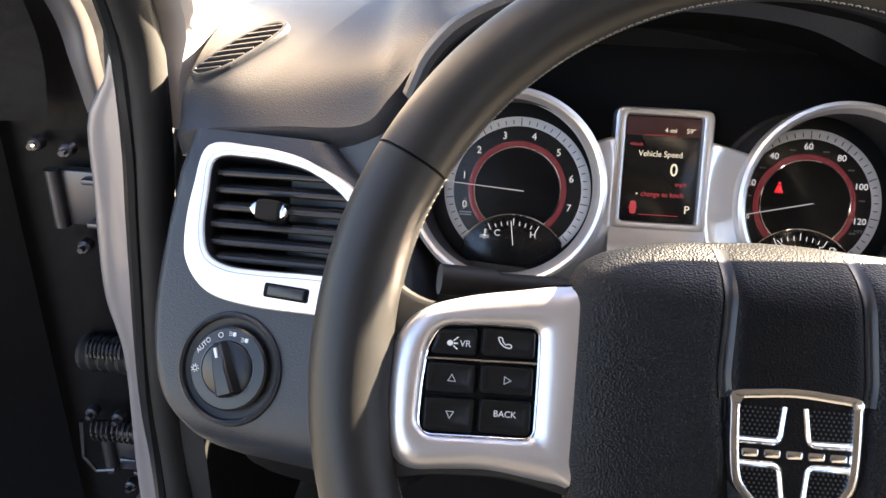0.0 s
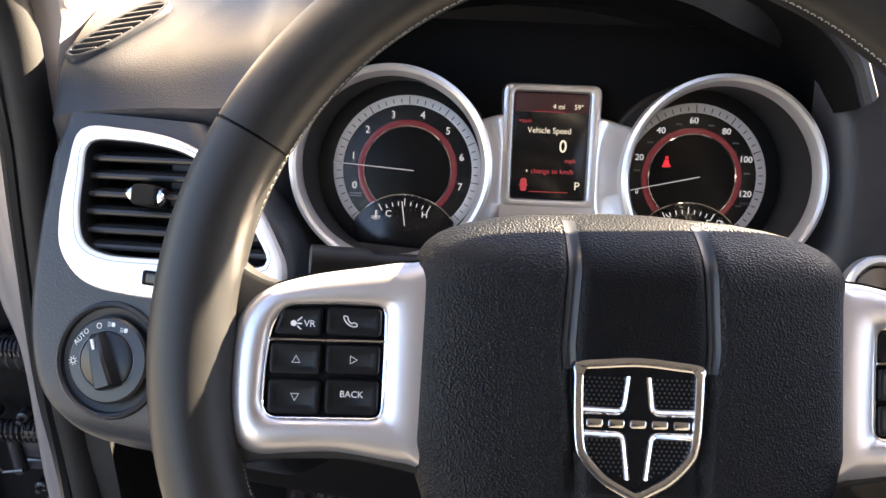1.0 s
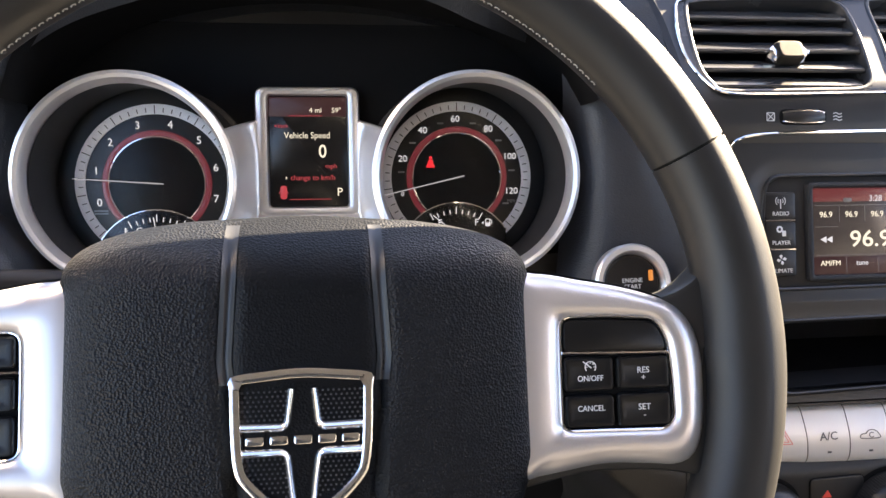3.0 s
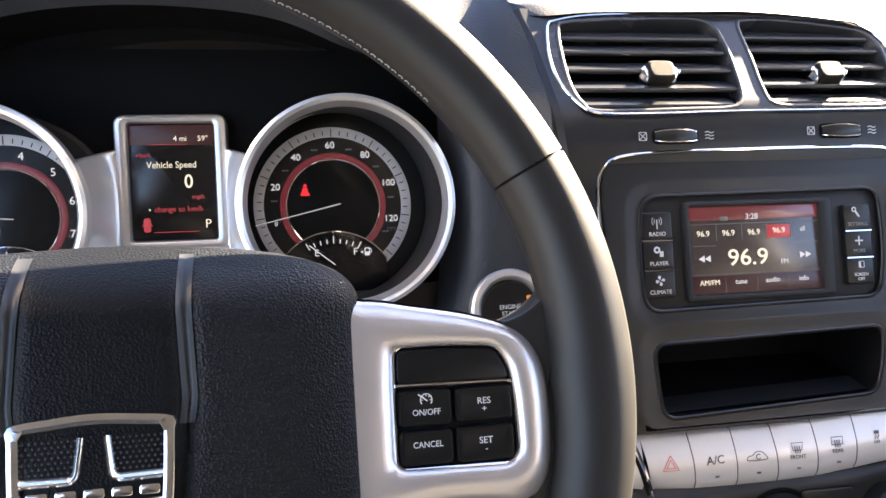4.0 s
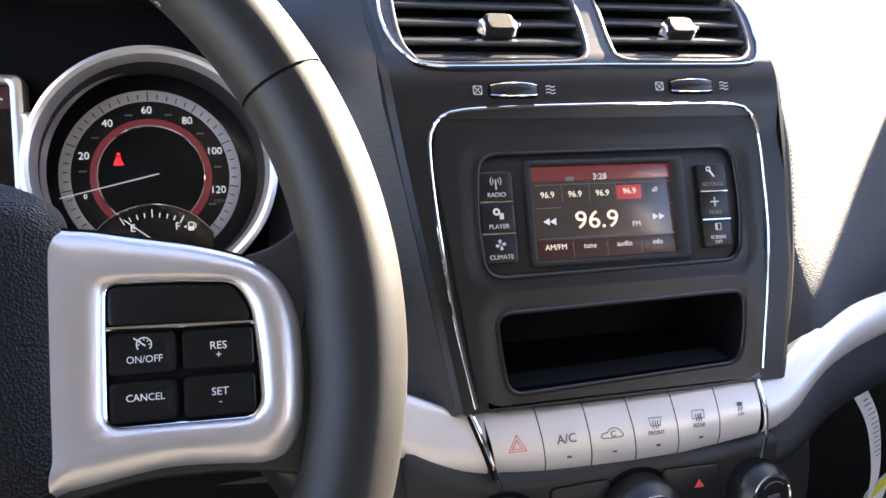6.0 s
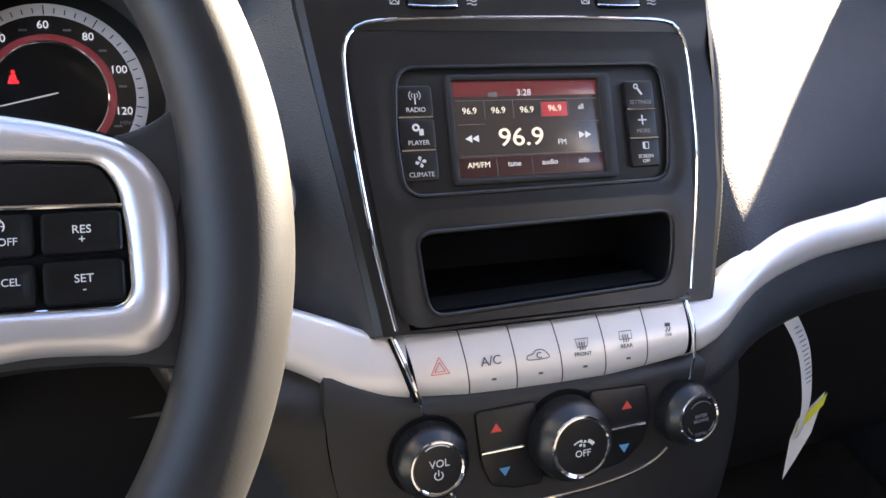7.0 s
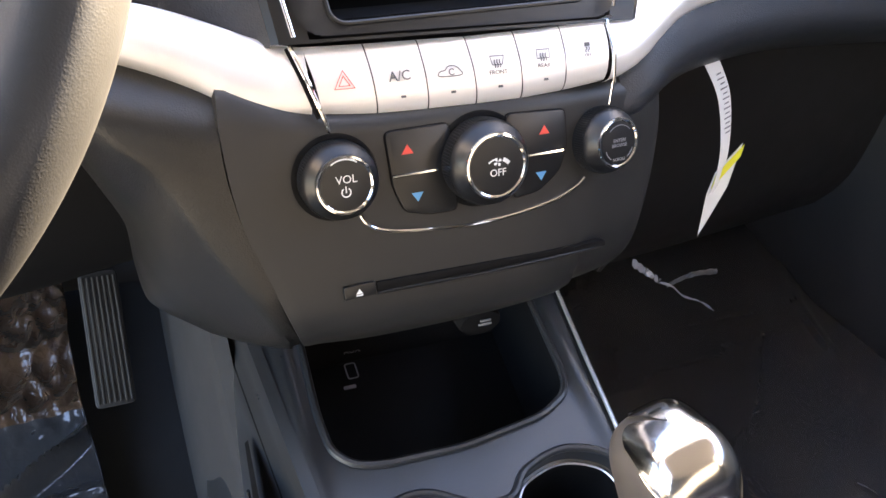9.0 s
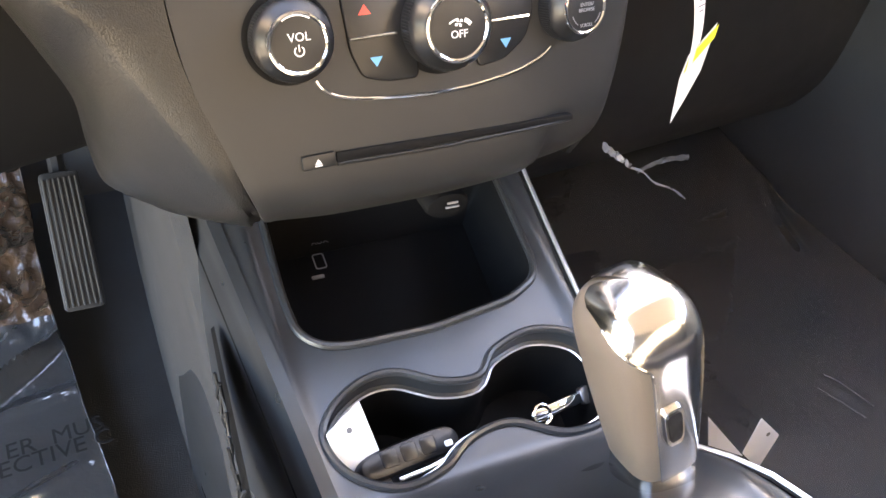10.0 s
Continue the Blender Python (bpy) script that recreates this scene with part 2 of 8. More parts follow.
def lettering(text, x, y, size, n, m, material, parent, align="CENTER", name="lettering", turn=0, wide=1.0, bold=0.0):
    """Flat raised letters of the given cap height, centred on x, y."""
    cu = bpy.data.curves.new(name, "FONT")
    cu.body, cu.size, cu.align_x, cu.align_y = text, size / 0.70, align, "CENTER"
    cu.extrude = 0.00012
    cu.offset = bold
    cu.resolution_u = 3
    ob = bpy.data.objects.new(name, cu)
    me = bpy.data.meshes.new_from_object(ob)
    bpy.data.objects.remove(ob)
    me.materials.append(material)
    out = new(name, me)
    mm = m @ Matrix.Translation((x, y, n)) @ pose(0, 0, 0, 0, 0, turn) @ Matrix.Diagonal((wide, 1, 1, 1))
    out.matrix_basis = mm
    WORLDS[out.name] = mm.copy()
    out.parent = parent
    out.matrix_parent_inverse = WORLDS[parent.name].inverted()
    return out


def ribbon(pts, w, n, h=0.0002, closed=False, bm=None):
    """A flat line of width w along 2D points, raised at n."""
    bm = bm or bmesh.new()
    k = len(pts)
    left, right = [], []
    for i in range(k):
        a = Vector(pts[i - 1]) if (closed or i) else Vector(pts[i])
        b = Vector(pts[(i + 1) % k]) if (closed or i < k - 1) else Vector(pts[i])
        t = (b - a).normalized()
        o = Vector((-t.y, t.x)) * w / 2
        p = Vector(pts[i])
        left.append((*(p + o), n))
        right.append((*(p - o), n))
    la = [bm.verts.new(p) for p in left]
    ra = [bm.verts.new(p) for p in right]
    lb = [bm.verts.new((x, y, z - h)) for x, y, z in left]
    rb = [bm.verts.new((x, y, z - h)) for x, y, z in right]
    for i in range(k if closed else k - 1):
        j = (i + 1) % k
        for q in ((la[i], la[j], ra[j], ra[i]), (lb[i], rb[i], rb[j], lb[j]), (la[i], lb[i], lb[j], la[j]), (ra[i], ra[j], rb[j], rb[i])):
            bm.faces.new(q)
    return bm


MS = Matrix.Translation((0.0068, 0.0045, 0.003))    # the dashboard's middle and passenger side
ML = Matrix.Translation((-0.006, 0.0056, -0.010))   # its driver's end
MM = Matrix.Translation((0.004, 0.006, 0.001))


def within(p, poly):
    x, y = p
    c = False
    for (x1, y1), (x2, y2) in zip(poly, poly[1:] + poly[:1]):
        if (y1 > y) != (y2 > y) and x < (x2 - x1) * (y - y1) / (y2 - y1) + x1:
            c = not c
    return c


def holed_sheet(rows, nu, nv, holes):
    """A smooth sheet with openings, given as outlines in x and y."""
    grid = [smooth(r, nu, False) for r in rows]
    cols = [smooth([g[i] for g in grid], nv, False) for i in range(nu)]
    bm = bmesh.new()
    made = {}
    for j in range(nv - 1):
        for i in range(nu - 1):
            q = ((i, j), (i + 1, j), (i + 1, j + 1), (i, j + 1))
            c = (sum(cols[a][b][0] for a, b in q) / 4, sum(cols[a][b][1] for a, b in q) / 4)
            if any(within(c, h) for h in holes):
                continue
            for k in q:
                if k not in made:
                    made[k] = bm.verts.new(cols[k[0]][k[1]])
            bm.faces.new([made[k] for k in q])
    return bm


# faces of the dashboard on which things sit
FW = plane_frame((0.0287, 0.3137, 0.6949), 31.47, 3.2, -1.08, 1.0423)          # steering wheel
FC = plane_frame((0.0173, 0.5596, 0.6787), 22.2, 0.5, 0.64, 1.0153)      # instrument cluster
FR = plane_frame((0.3968, 0.4650, 0.6417), 26.9, 0.65, 0.67, 1.0074)        # radio
FB = plane_frame((0.3972, 0.4068, 0.5217), 30.35, -0.79, 1.1, 1.0078)         # button strip
FK = plane_frame((0.3962, 0.3889, 0.4742), 15.74, 1.18, 1.19, 0.9931)       # climate controls
FS = plane_frame((-0.266, 0.4716, 0.601), 30.4, -11, 1.5)     # face by the driver's door
FT = plane_frame((0.3976, 0.2960, 0.2600), 75, -1.0, 1.0, 0.985)         # top of the console

# ---- cabin shell ----
def shell():
    def wall(name, bm, mat, label, cat="car body"):
        return solid(name, bm, mat, label, cat, kind="structure")
    wall("ground", box(0.4, 0, -0.46, 400, 400, 0.1), surface("asphalt", (0.13, 0.13, 0.13), 0.9, 0, 60, 0.003, "noise"), "sunlit grey asphalt yard under the car", "ground")
    wall("floor", box(0.40, -0.35, -0.06, 1.66, 2.86, 0.06), CARPET, "black carpeted car floor", "floor")
    wall("firewall", box(0.40, 1.06, 0.36, 1.52, 0.04, 0.80), CARPET, "black carpeted bulkhead under the dashboard", "bulkhead")
    # roof, windscreen header and pillars
    wall("ceiling", box(0.40, -0.72, 1.26, 1.44, 2.0, 0.05), HEADLINER, "light grey fabric roof lining", "ceiling")
    # unseen rear walls, added to cut light on faces turned to the rear
    wall("wall_rear", box(0.40, -0.66, 0.48, 1.5, 0.06, 1.0), SEATCLOTH, "unseen dark wall closing the cabin's rear against light", "car body")
    wall("floor_rear", box(0.40, -0.38, 0.15, 1.5, 0.52, 0.30), SEATCLOTH, "dark cloth seat base", "car body")
    # unseen wall, its top raised to keep the sun off the console
    wall("wall_right", box(1.17, -0.33, 0.40, 0.06, 2.80, 0.86), DOORTRIM, "unseen dark passenger side wall, raised to block the sun", "car body")
    wall("wall_right_rear", box(1.165, -1.20, 1.0, 0.05, 1.06, 0.46), MATT, "unseen dark rear side wall", "car body")
    wall("kick_panel", box(-0.385, 0.82, 0.20, 0.03, 0.46, 0.44), MATT, "dark footwell side panel", "trim panel")
    wall("wall_left", box(-0.40, -1.20, 0.60, 0.06, 1.06, 1.28), MATT, "unseen dark rear side wall", "car body")
    for side, x in (("right", 1.13), ("left", -0.355)):
        s = 1 if side == "right" else -1
        rows = []
        for k in range(9):
            t = k / 8
            y, z = 1.05 - 0.85 * t, 0.74 + 0.50 * t
            # shifted inwards so that the unseen right pillar shades the passenger dash
            xx = x - s * (0.05 * t + 0.058)
            rows.append([(xx - s * 0.045, y + 0.01, z), (xx - s * 0.03, y - 0.07, z - 0.035), (xx + s * 0.03, y - 0.115, z - 0.075), (xx + s * 0.045, y - 0.01, z), (xx, y + 0.03, z + 0.02)])
        if side == "right":
            wall("pillar_right_blocker", loft(rows), PILLAR, "unseen front roof pillar, placed to shade the passenger dash")
        # unseen middle pillars, added to cut light from the rear
        wall("pillar_rear_" + side, box(x - s * 0.02, -0.62, 1.0, 0.07, 0.12, 0.50), PILLAR, "unseen light grey middle pillar that cuts side light")
        wall("roof_rail_" + side, box(x - s * 0.03, -0.72, 1.22, 0.06, 2.0, 0.06), HEADLINER, "light grey roof edge trim")
    pane = loft([[(-0.32, 1.05, 0.79), (1.10, 1.05, 0.79)], [(-0.28, 0.20, 1.235), (1.06, 0.20, 1.235)]], closed=False)
    w = wall("window_1", pane, GLASS, "clear raked windscreen", "windscreen")
    w.visible_shadow = False


shell()


# ---- dashboard skin ----
def dashboard():
    dash = thing("dashboard", (0.39, 0.62, 0.30), "grained dark grey moulded dashboard with a hooded cluster", "dashboard", kind="structure")
    # driver's top, from the door to the cluster hood
    rows = []
    for x, y0, z0, y1, z1, zt in ((-0.378, 0.590, 0.560, 0.610, 0.640, 0.69), (-0.365, 0.588, 0.610, 0.604, 0.675, 0.705), (-0.352, 0.585, 0.640, 0.600, 0.692, 0.715), (-0.335, 0.520, 0.670, 0.560, 0.708, 0.742), (-0.305, 0.500, 0.684, 0.545, 0.713, 0.752),
                                  (-0.25, 0.492, 0.692, 0.540, 0.724, 0.772), (-0.19, 0.484, 0.699, 0.528, 0.741, 0.782), (-0.167, 0.478, 0.722, 0.518, 0.757, 0.788), (-0.15, 0.478, 0.745, 0.516, 0.770, 0.793), (-0.132, 0.482, 0.763, 0.520, 0.780, 0.797), (-0.10, 0.490, 0.780, 0.528, 0.790, 0.80),
                                  (-0.04, 0.500, 0.796, 0.540, 0.803, 0.81), (0.024, 0.501, 0.801, 0.540, 0.807, 0.812), (0.09, 0.500, 0.796, 0.540, 0.803, 0.81), (0.135, 0.498, 0.780, 0.534, 0.790, 0.803), (0.17, 0.520, 0.765, 0.550, 0.780, 0.80)):
        y0 += 0.026
        y1 += 0.020
        rows.append([(x, y0 + 0.006, z0 - 0.016), (x, y0, z0), (x, y0 + 0.006, z0 + 0.008), (x, y1, z1), (x, y1 + 0.10, z1 + 0.030), (x, 0.82, zt), (x, 1.06, 0.79)])
    part("driver_top", sheet(rows, 60, 110), DASH, dash, "", ML)
    # hood over the instruments: an arched shell open towards the wheel
    arch = []
    half = [(0.182, 0.010), (0.177, 0.022), (0.170, 0.036), (0.150, 0.056), (0.115, 0.072), (0.06, 0.084)]
    arch = smooth(half + [(0.0, 0.088)] + [(-0.93 * u, v) for u, v in half[::-1]], 61, False)
    def ring(s, du, dv, n, fall=0.0):
        return [(u * s + du, v * s + dv + fall * (0.5 + v * 5), n + 0.10 * max(0, v)) for u, v in arch]
    inner = [ring(0.97, 0, -0.004, -0.012), ring(0.985, 0, 0, 0.030), ring(0.99, 0, 0, 0.058), ring(1.0, 0, 0.001, 0.064)]
    part("hood_lining", loft(inner, closed=False), DEEP, dash, "matt black hood lining", FC)
    outer = [ring(1.0, 0, 0.001, 0.062), ring(1.008, 0, 0.002, 0.067), ring(1.024, 0, 0.004, 0.0695), ring(1.042, 0, 0.007, 0.0685), ring(1.058, 0, 0.0095, 0.063), ring(1.066, 0, 0.011, 0.052), ring(1.08, 0, 0.012, 0.02), ring(1.10, 0, 0.012, -0.02), ring(1.20, 0, 0.012, -0.12), ring(1.36, 0, 0.02, -0.30)]
    part("hood", loft(outer, closed=False), DASH, dash, "", FC)
    # backing behind the dials
    part("cluster_backing", plate(rrect(0.0, -0.06, 0.42, 0.26, 0.03), -0.022, -0.012), DEEP, dash, "black cluster backing", FC)
    # lower fascia between column and stack
    rows = [[(0.15, 0.82, 0.800), (0.15, 0.65, 0.806), (0.160, 0.570, 0.780), (0.175, 0.552, 0.756), (0.184, 0.542, 0.725), (0.188, 0.534, 0.68), (0.188, 0.512, 0.62), (0.18, 0.480, 0.575), (0.17, 0.455, 0.545)],
            [(0.19, 0.82, 0.802), (0.19, 0.66, 0.800), (0.192, 0.588, 0.776), (0.196, 0.548, 0.746), (0.201, 0.524, 0.715), (0.206, 0.507, 0.680), (0.208, 0.487, 0.635), (0.205, 0.462, 0.585), (0.20, 0.442, 0.540)],
            [(0.215, 0.82, 0.802), (0.215, 0.665, 0.796), (0.217, 0.592, 0.776), (0.219, 0.548, 0.750), (0.223, 0.524, 0.725), (0.231, 0.505, 0.690), (0.242, 0.480, 0.645), (0.252, 0.455, 0.595), (0.260, 0.430, 0.535)],
            [(0.232, 0.82, 0.800), (0.232, 0.665, 0.794), (0.2345, 0.590, 0.785), (0.2386, 0.5588, 0.7729), (0.2451, 0.5407, 0.7572), (0.2484, 0.5212, 0.7401), (0.2519, 0.4965, 0.7186), (0.263, 0.4678, 0.6564), (0.2734, 0.4406, 0.6026), (0.2854, 0.408, 0.538)]]
    part("column_fascia", sheet(rows, 60, 40), DASH, dash, "smooth dark grey fascia beside the steering column", MM)
    rows = [[(-0.128, 0.560, 0.780), (-0.136, 0.548, 0.755), (-0.146, 0.542, 0.73), (-0.152, 0.532, 0.68), (-0.152, 0.508, 0.62), (-0.148, 0.478, 0.575), (-0.140, 0.455, 0.545)],
            [(-0.155, 0.560, 0.765), (-0.160, 0.535, 0.745), (-0.164, 0.522, 0.722), (-0.170, 0.508, 0.685), (-0.172, 0.489, 0.635), (-0.170, 0.464, 0.585), (-0.168, 0.445, 0.540)],
            [(-0.185, 0.575, 0.745), (-0.188, 0.548, 0.733), (-0.190, 0.532, 0.718), (-0.200, 0.520, 0.690), (-0.208, 0.498, 0.645), (-0.215, 0.472, 0.595), (-0.22, 0.450, 0.540)],
            [(-0.24, 0.585, 0.735), (-0.24, 0.560, 0.722), (-0.24, 0.545, 0.705), (-0.24, 0.530, 0.680), (-0.24, 0.510, 0.640), (-0.24, 0.490, 0.595), (-0.24, 0.470, 0.540)]]
    part("cluster_side", sheet(rows, 40, 40), DASH, dash, "smooth dark grey fascia beside the rev counter", ML)
    # face under the cluster
    rows = [[(-0.20, 0.52, 0.60), (-0.18, 0.51, 0.58), (-0.17, 0.49, 0.55), (-0.17, 0.46, 0.48)],
            [(-0.06, 0.52, 0.59), (-0.05, 0.51, 0.575), (-0.05, 0.49, 0.55), (-0.05, 0.46, 0.48)],
            [(0.08, 0.52, 0.59), (0.08, 0.51, 0.575), (0.08, 0.49, 0.55), (0.08, 0.46, 0.48)],
            [(0.20, 0.52, 0.60), (0.19, 0.51, 0.58), (0.19, 0.47, 0.55), (0.19, 0.45, 0.48)]]
    part("column_surround", sheet(rows, 30, 30), MATT, dash)
    # passenger top and padded face
    rows = []
    for x, yb, zb in ((0.505, 0.436, 0.535), (0.520, 0.436, 0.545), (0.545, 0.440, 0.560), (0.60, 0.466, 0.570), (0.70, 0.501, 0.563), (0.85, 0.537, 0.553), (1.0, 0.572, 0.532), (1.15, 0.607, 0.515)):
        k = 0.030 * max(0.0, min(1.0, (0.64 - x) / 0.12))
        rows.append([(x, yb + 0.01, zb - 0.02), (x, yb, zb), (x, yb + 0.047 + 0.7 * k, zb + 0.055), (x, yb + 0.097 + 1.3 * k, zb + 0.110), (x, yb + 0.155 + 1.3 * k, 0.728), (x, yb + 0.235 + 0.6 * k, 0.768), (x, 0.85, 0.79), (x, 1.06, 0.79)])
    part("passenger_top", sheet(rows, 60, 60), DASH, dash, "", MS)
    # top behind the centre stack
    rows = []
    for x, y, z in ((0.225, 0.600, 0.776), (0.2437, 0.5590, 0.7705), (0.2908, 0.5600, 0.7738), (0.3577, 0.5635, 0.7764), (0.4159, 0.5650, 0.7774), (0.4748, 0.5618, 0.7742), (0.4984, 0.5600, 0.7715), (0.5158, 0.5560, 0.7625), (0.535, 0.575, 0.757)):
        rows.append([(x, y - 0.005 * (0.3 < x < 0.51), z - 0.001), (x, y + 0.012, z + 0.005), (x, 0.70, 0.790), (x, 0.85, 0.795), (x, 1.06, 0.79)])
    part("centre_top", sheet(rows, 40, 30), DASH, dash, "", MS)
    # padding below the silver band on the passenger's side, and the glove box under it
    rows = []
    for x, yb, zb in ((0.495, 0.399, 0.500), (0.515, 0.403, 0.512), (0.550, 0.421, 0.528), (0.60, 0.444, 0.533), (0.68, 0.474, 0.530), (0.76, 0.497, 0.524), (0.95, 0.543, 0.503), (1.15, 0.586, 0.477)):
        w = min(1, (x - 0.515) / 0.10)
        rows.append([(x, yb + 0.014, zb + 0.01), (x, yb + 0.005, zb - 0.001), (x, yb - 0.002 - 0.004 * w, zb - 0.020), (x, yb + 0.010 - 0.006 * w, zb - 0.040), (x, yb + 0.040, zb - 0.062), (x, yb + 0.075 + 0.02 * w, zb - 0.072), (x, yb + 0.11, zb - 0.076)])
    part("passenger_roll", sheet(rows, 40, 40), DASH, dash, "", MS)
    gb = [[(0.575, 0.56, 0.46), (0.575, 0.59, 0.40), (0.575, 0.62, 0.22), (0.575, 0.66, 0.14)], [(0.85, 0.60, 0.50), (0.85, 0.62, 0.42), (0.85, 0.65, 0.22), (0.85, 0.69, 0.14)],
          [(1.15, 0.66, 0.50), (1.15, 0.67, 0.42), (1.15, 0.69, 0.22), (1.15, 0.73, 0.14)]]
    part("glove_box_door", sheet(gb, 30, 30), MATT, dash, "dark closed glove box door")
    return dash


dashboard()


# ---- lower dash: knee panels that wrap the centre stack ----
def knee_panels():
    k = thing("knee_panel", (0.25, 0.45, 0.30), "grained black knee panel wrapping the lower centre stack", "trim panel", kind="structure")
    back = FK.inverted()
    seam = [(-0.1350, 0.060), (-0.1384, 0.037), (-0.1386, 0.017), (-0.1360, -0.004), (-0.1314, -0.023), (-0.1241, -0.047), (-0.1185, -0.063), (-0.1115, -0.084), (-0.1060, -0.104)]
    ridge = [(-0.222, 0.083), (-0.204, 0.058), (-0.187, 0.036), (-0.1695, 0.0148), (-0.1550, -0.0143), (-0.1394, -0.0459), (-0.1270, -0.0700), (-0.1165, -0.0905), (-0.1090, -0.107)]
    edge = [(0.185, 0.48, 0.515), (0.194, 0.48, 0.475), (0.2025, 0.48, 0.437), (0.208, 0.48, 0.408), (0.2090, 0.470, 0.384), (0.2135, 0.460, 0.363), (0.233, 0.435, 0.361), (0.254, 0.412, 0.362), (0.285, 0.402, 0.357)]
    edge = [back @ Vector(q) for q in edge]
    tuck = (-0.020, -0.002, 0.0, 0.0, 0.0, 0.0, -0.001, -0.009, -0.034)
    drop = (-0.030, -0.010, -0.006, -0.006, -0.006, -0.006, -0.007, -0.014, -0.036)
    rows = [[(u + d, v, n + e) for (u, v), n in zip(seam, tuck)] for d, e in ((0.0016, -0.010), (0.0013, -0.0016), (0.0007, -0.0002), (-0.0030, 0.0))]
    def mix(f, bulge):
        return [((1 - f) * a[0] + f * b[0] - 0.0025, (1 - f) * a[1] + f * b[1], (1 - f) * p + f * q + bulge) for a, b, p, q in zip(seam, ridge, tuck, drop)]
    rows += [mix(0.35, 0.0010), mix(0.72, 0.0010), mix(1.0, -0.0008)]
    for f, out in ((0.16, 0.0075), (0.38, 0.0110), (0.66, 0.0095), (0.88, 0.0040), (1.0, 0.0)):
        rows.append([(a[0] + (e.x - a[0]) * f - out * (1 - i / 9), a[1] + (e.y - a[1]) * f - 0.9 * out * (1 - i / 9), q + (e.z - q) * f) for i, (a, e, q) in enumerate(zip(ridge, edge, drop))])
    rows.append([(e.x + 0.006, e.y + 0.002, e.z - 0.006) for e in edge])
    rows.append([(e.x + 0.012, e.y + 0.030, e.z - 0.12) for e in edge])
    part("driver_side", sheet(rows, 60, 60), KNEE, k, "", FK)
    right = [(0.143, 0.052), (0.1478, 0.026), (0.1495, 0.0), (0.1450, -0.031), (0.1370, -0.060), (0.1305, -0.078), (0.1225, -0.092), (0.1130, -0.104)]
    rows = []
    for d, n in ((0.0002, -0.040), (0.0006, -0.0345), (0.0022, -0.0335), (0.0062, -0.0360), (0.0105, -0.0420), (0.0135, -0.052), (0.0145, -0.075), (0.0120, -0.15), (0.010, -0.26)):
        rows.append([(u + d, v - 0.4 * d, n - 0.30 * max(0.0, -0.078 - v)) for u, v in right])
    part("passenger_side", sheet(rows, 40, 40), KNEE, k, "", FK)
    # panel under the steering column
    rows = [[(-0.325, 0.56, 0.50), (-0.325, 0.56, 0.42), (-0.325, 0.60, 0.33), (-0.325, 0.70, 0.30)], [(-0.29, 0.515, 0.51), (-0.29, 0.51, 0.42), (-0.29, 0.56, 0.33), (-0.29, 0.70, 0.30)], [(-0.10, 0.47, 0.50), (-0.10, 0.475, 0.42), (-0.10, 0.54, 0.32), (-0.10, 0.70, 0.28)],
            [(0.10, 0.455, 0.53), (0.10, 0.465, 0.44), (0.10, 0.53, 0.33), (0.10, 0.70, 0.27)], [(0.235, 0.445, 0.53), (0.225, 0.46, 0.44), (0.215, 0.53, 0.35), (0.18, 0.70, 0.27)]]
    part("column_side", sheet(rows, 30, 30), DEEP, k, "matt black panel under the steering column")
    return k


knee_panels()


# ---- silver band across the dashboard ----
def silver_band():
    band = thing("silver_trim_band", (0.39, 0.402, 0.50), "satin silver trim band sweeping across the dashboard", "trim", kind="structure")

    def strip(name, stations, parent, material=SILVER):
        """stations: x, upper y, lower y, depth of the surface."""
        rows = []
        for u, vt, vb, n in stations:
            h = vt - vb
            up = 0.006 * min(1.0, max(0.0, (u - 0.095) / 0.05))
            rows.append([(u, vt + 0.001, n - 0.014 - up), (u, vt, n - 0.003 - up), (u, vt - 0.06 * h, n + 0.0006 - 0.9 * up), (u, vt - 0.3 * h, n + 0.003 - 0.5 * up), (u, (vt + vb) / 2, n + 0.0042 - 0.1 * up), (u, vb + 0.3 * h, n + 0.004 + 0.1 * up),
                         (u, vb + 0.1 * h, n + 0.001), (u, vb + 0.01 * h, n - 0.003), (u, vb - 0.001, n - 0.014)])
        return part(name, sheet(rows, 26, 60), material, parent, "", FB)
    strip("passenger_sweep", [(0.0885, 0.0238, -0.0112, 0.0), (0.104, 0.0283, -0.0074, -0.001), (0.1195, 0.0350, 0.0007, -0.003), (0.138, 0.0462, 0.0137, -0.008), (0.160, 0.0593, 0.0258, -0.013),
                              (0.206, 0.0722, 0.0375, -0.031), (0.266, 0.0812, 0.0468, -0.052), (0.372, 0.0913, 0.0565, -0.078), (0.56, 0.097, 0.060, -0.13), (0.76, 0.096, 0.058, -0.18)], band)
    strip("driver_sweep", [(-0.244, 0.0500, 0.0420, -0.008), (-0.240, 0.0540, 0.0380, -0.005), (-0.2178, 0.0550, 0.0328, -0.004), (-0.19, 0.0515, 0.0245, -0.003), (-0.165, 0.0465, 0.0148, 0.0), (-0.1475, 0.0408, 0.0058, 0.0), (-0.1287, 0.0332, -0.0058, 0.0),
                           (-0.1173, 0.0280, -0.0100, 0.0), (-0.104, 0.0232, -0.0132, 0.0), (-0.0905, 0.0205, -0.0151, 0.0)], band)
    return band


silver_band()


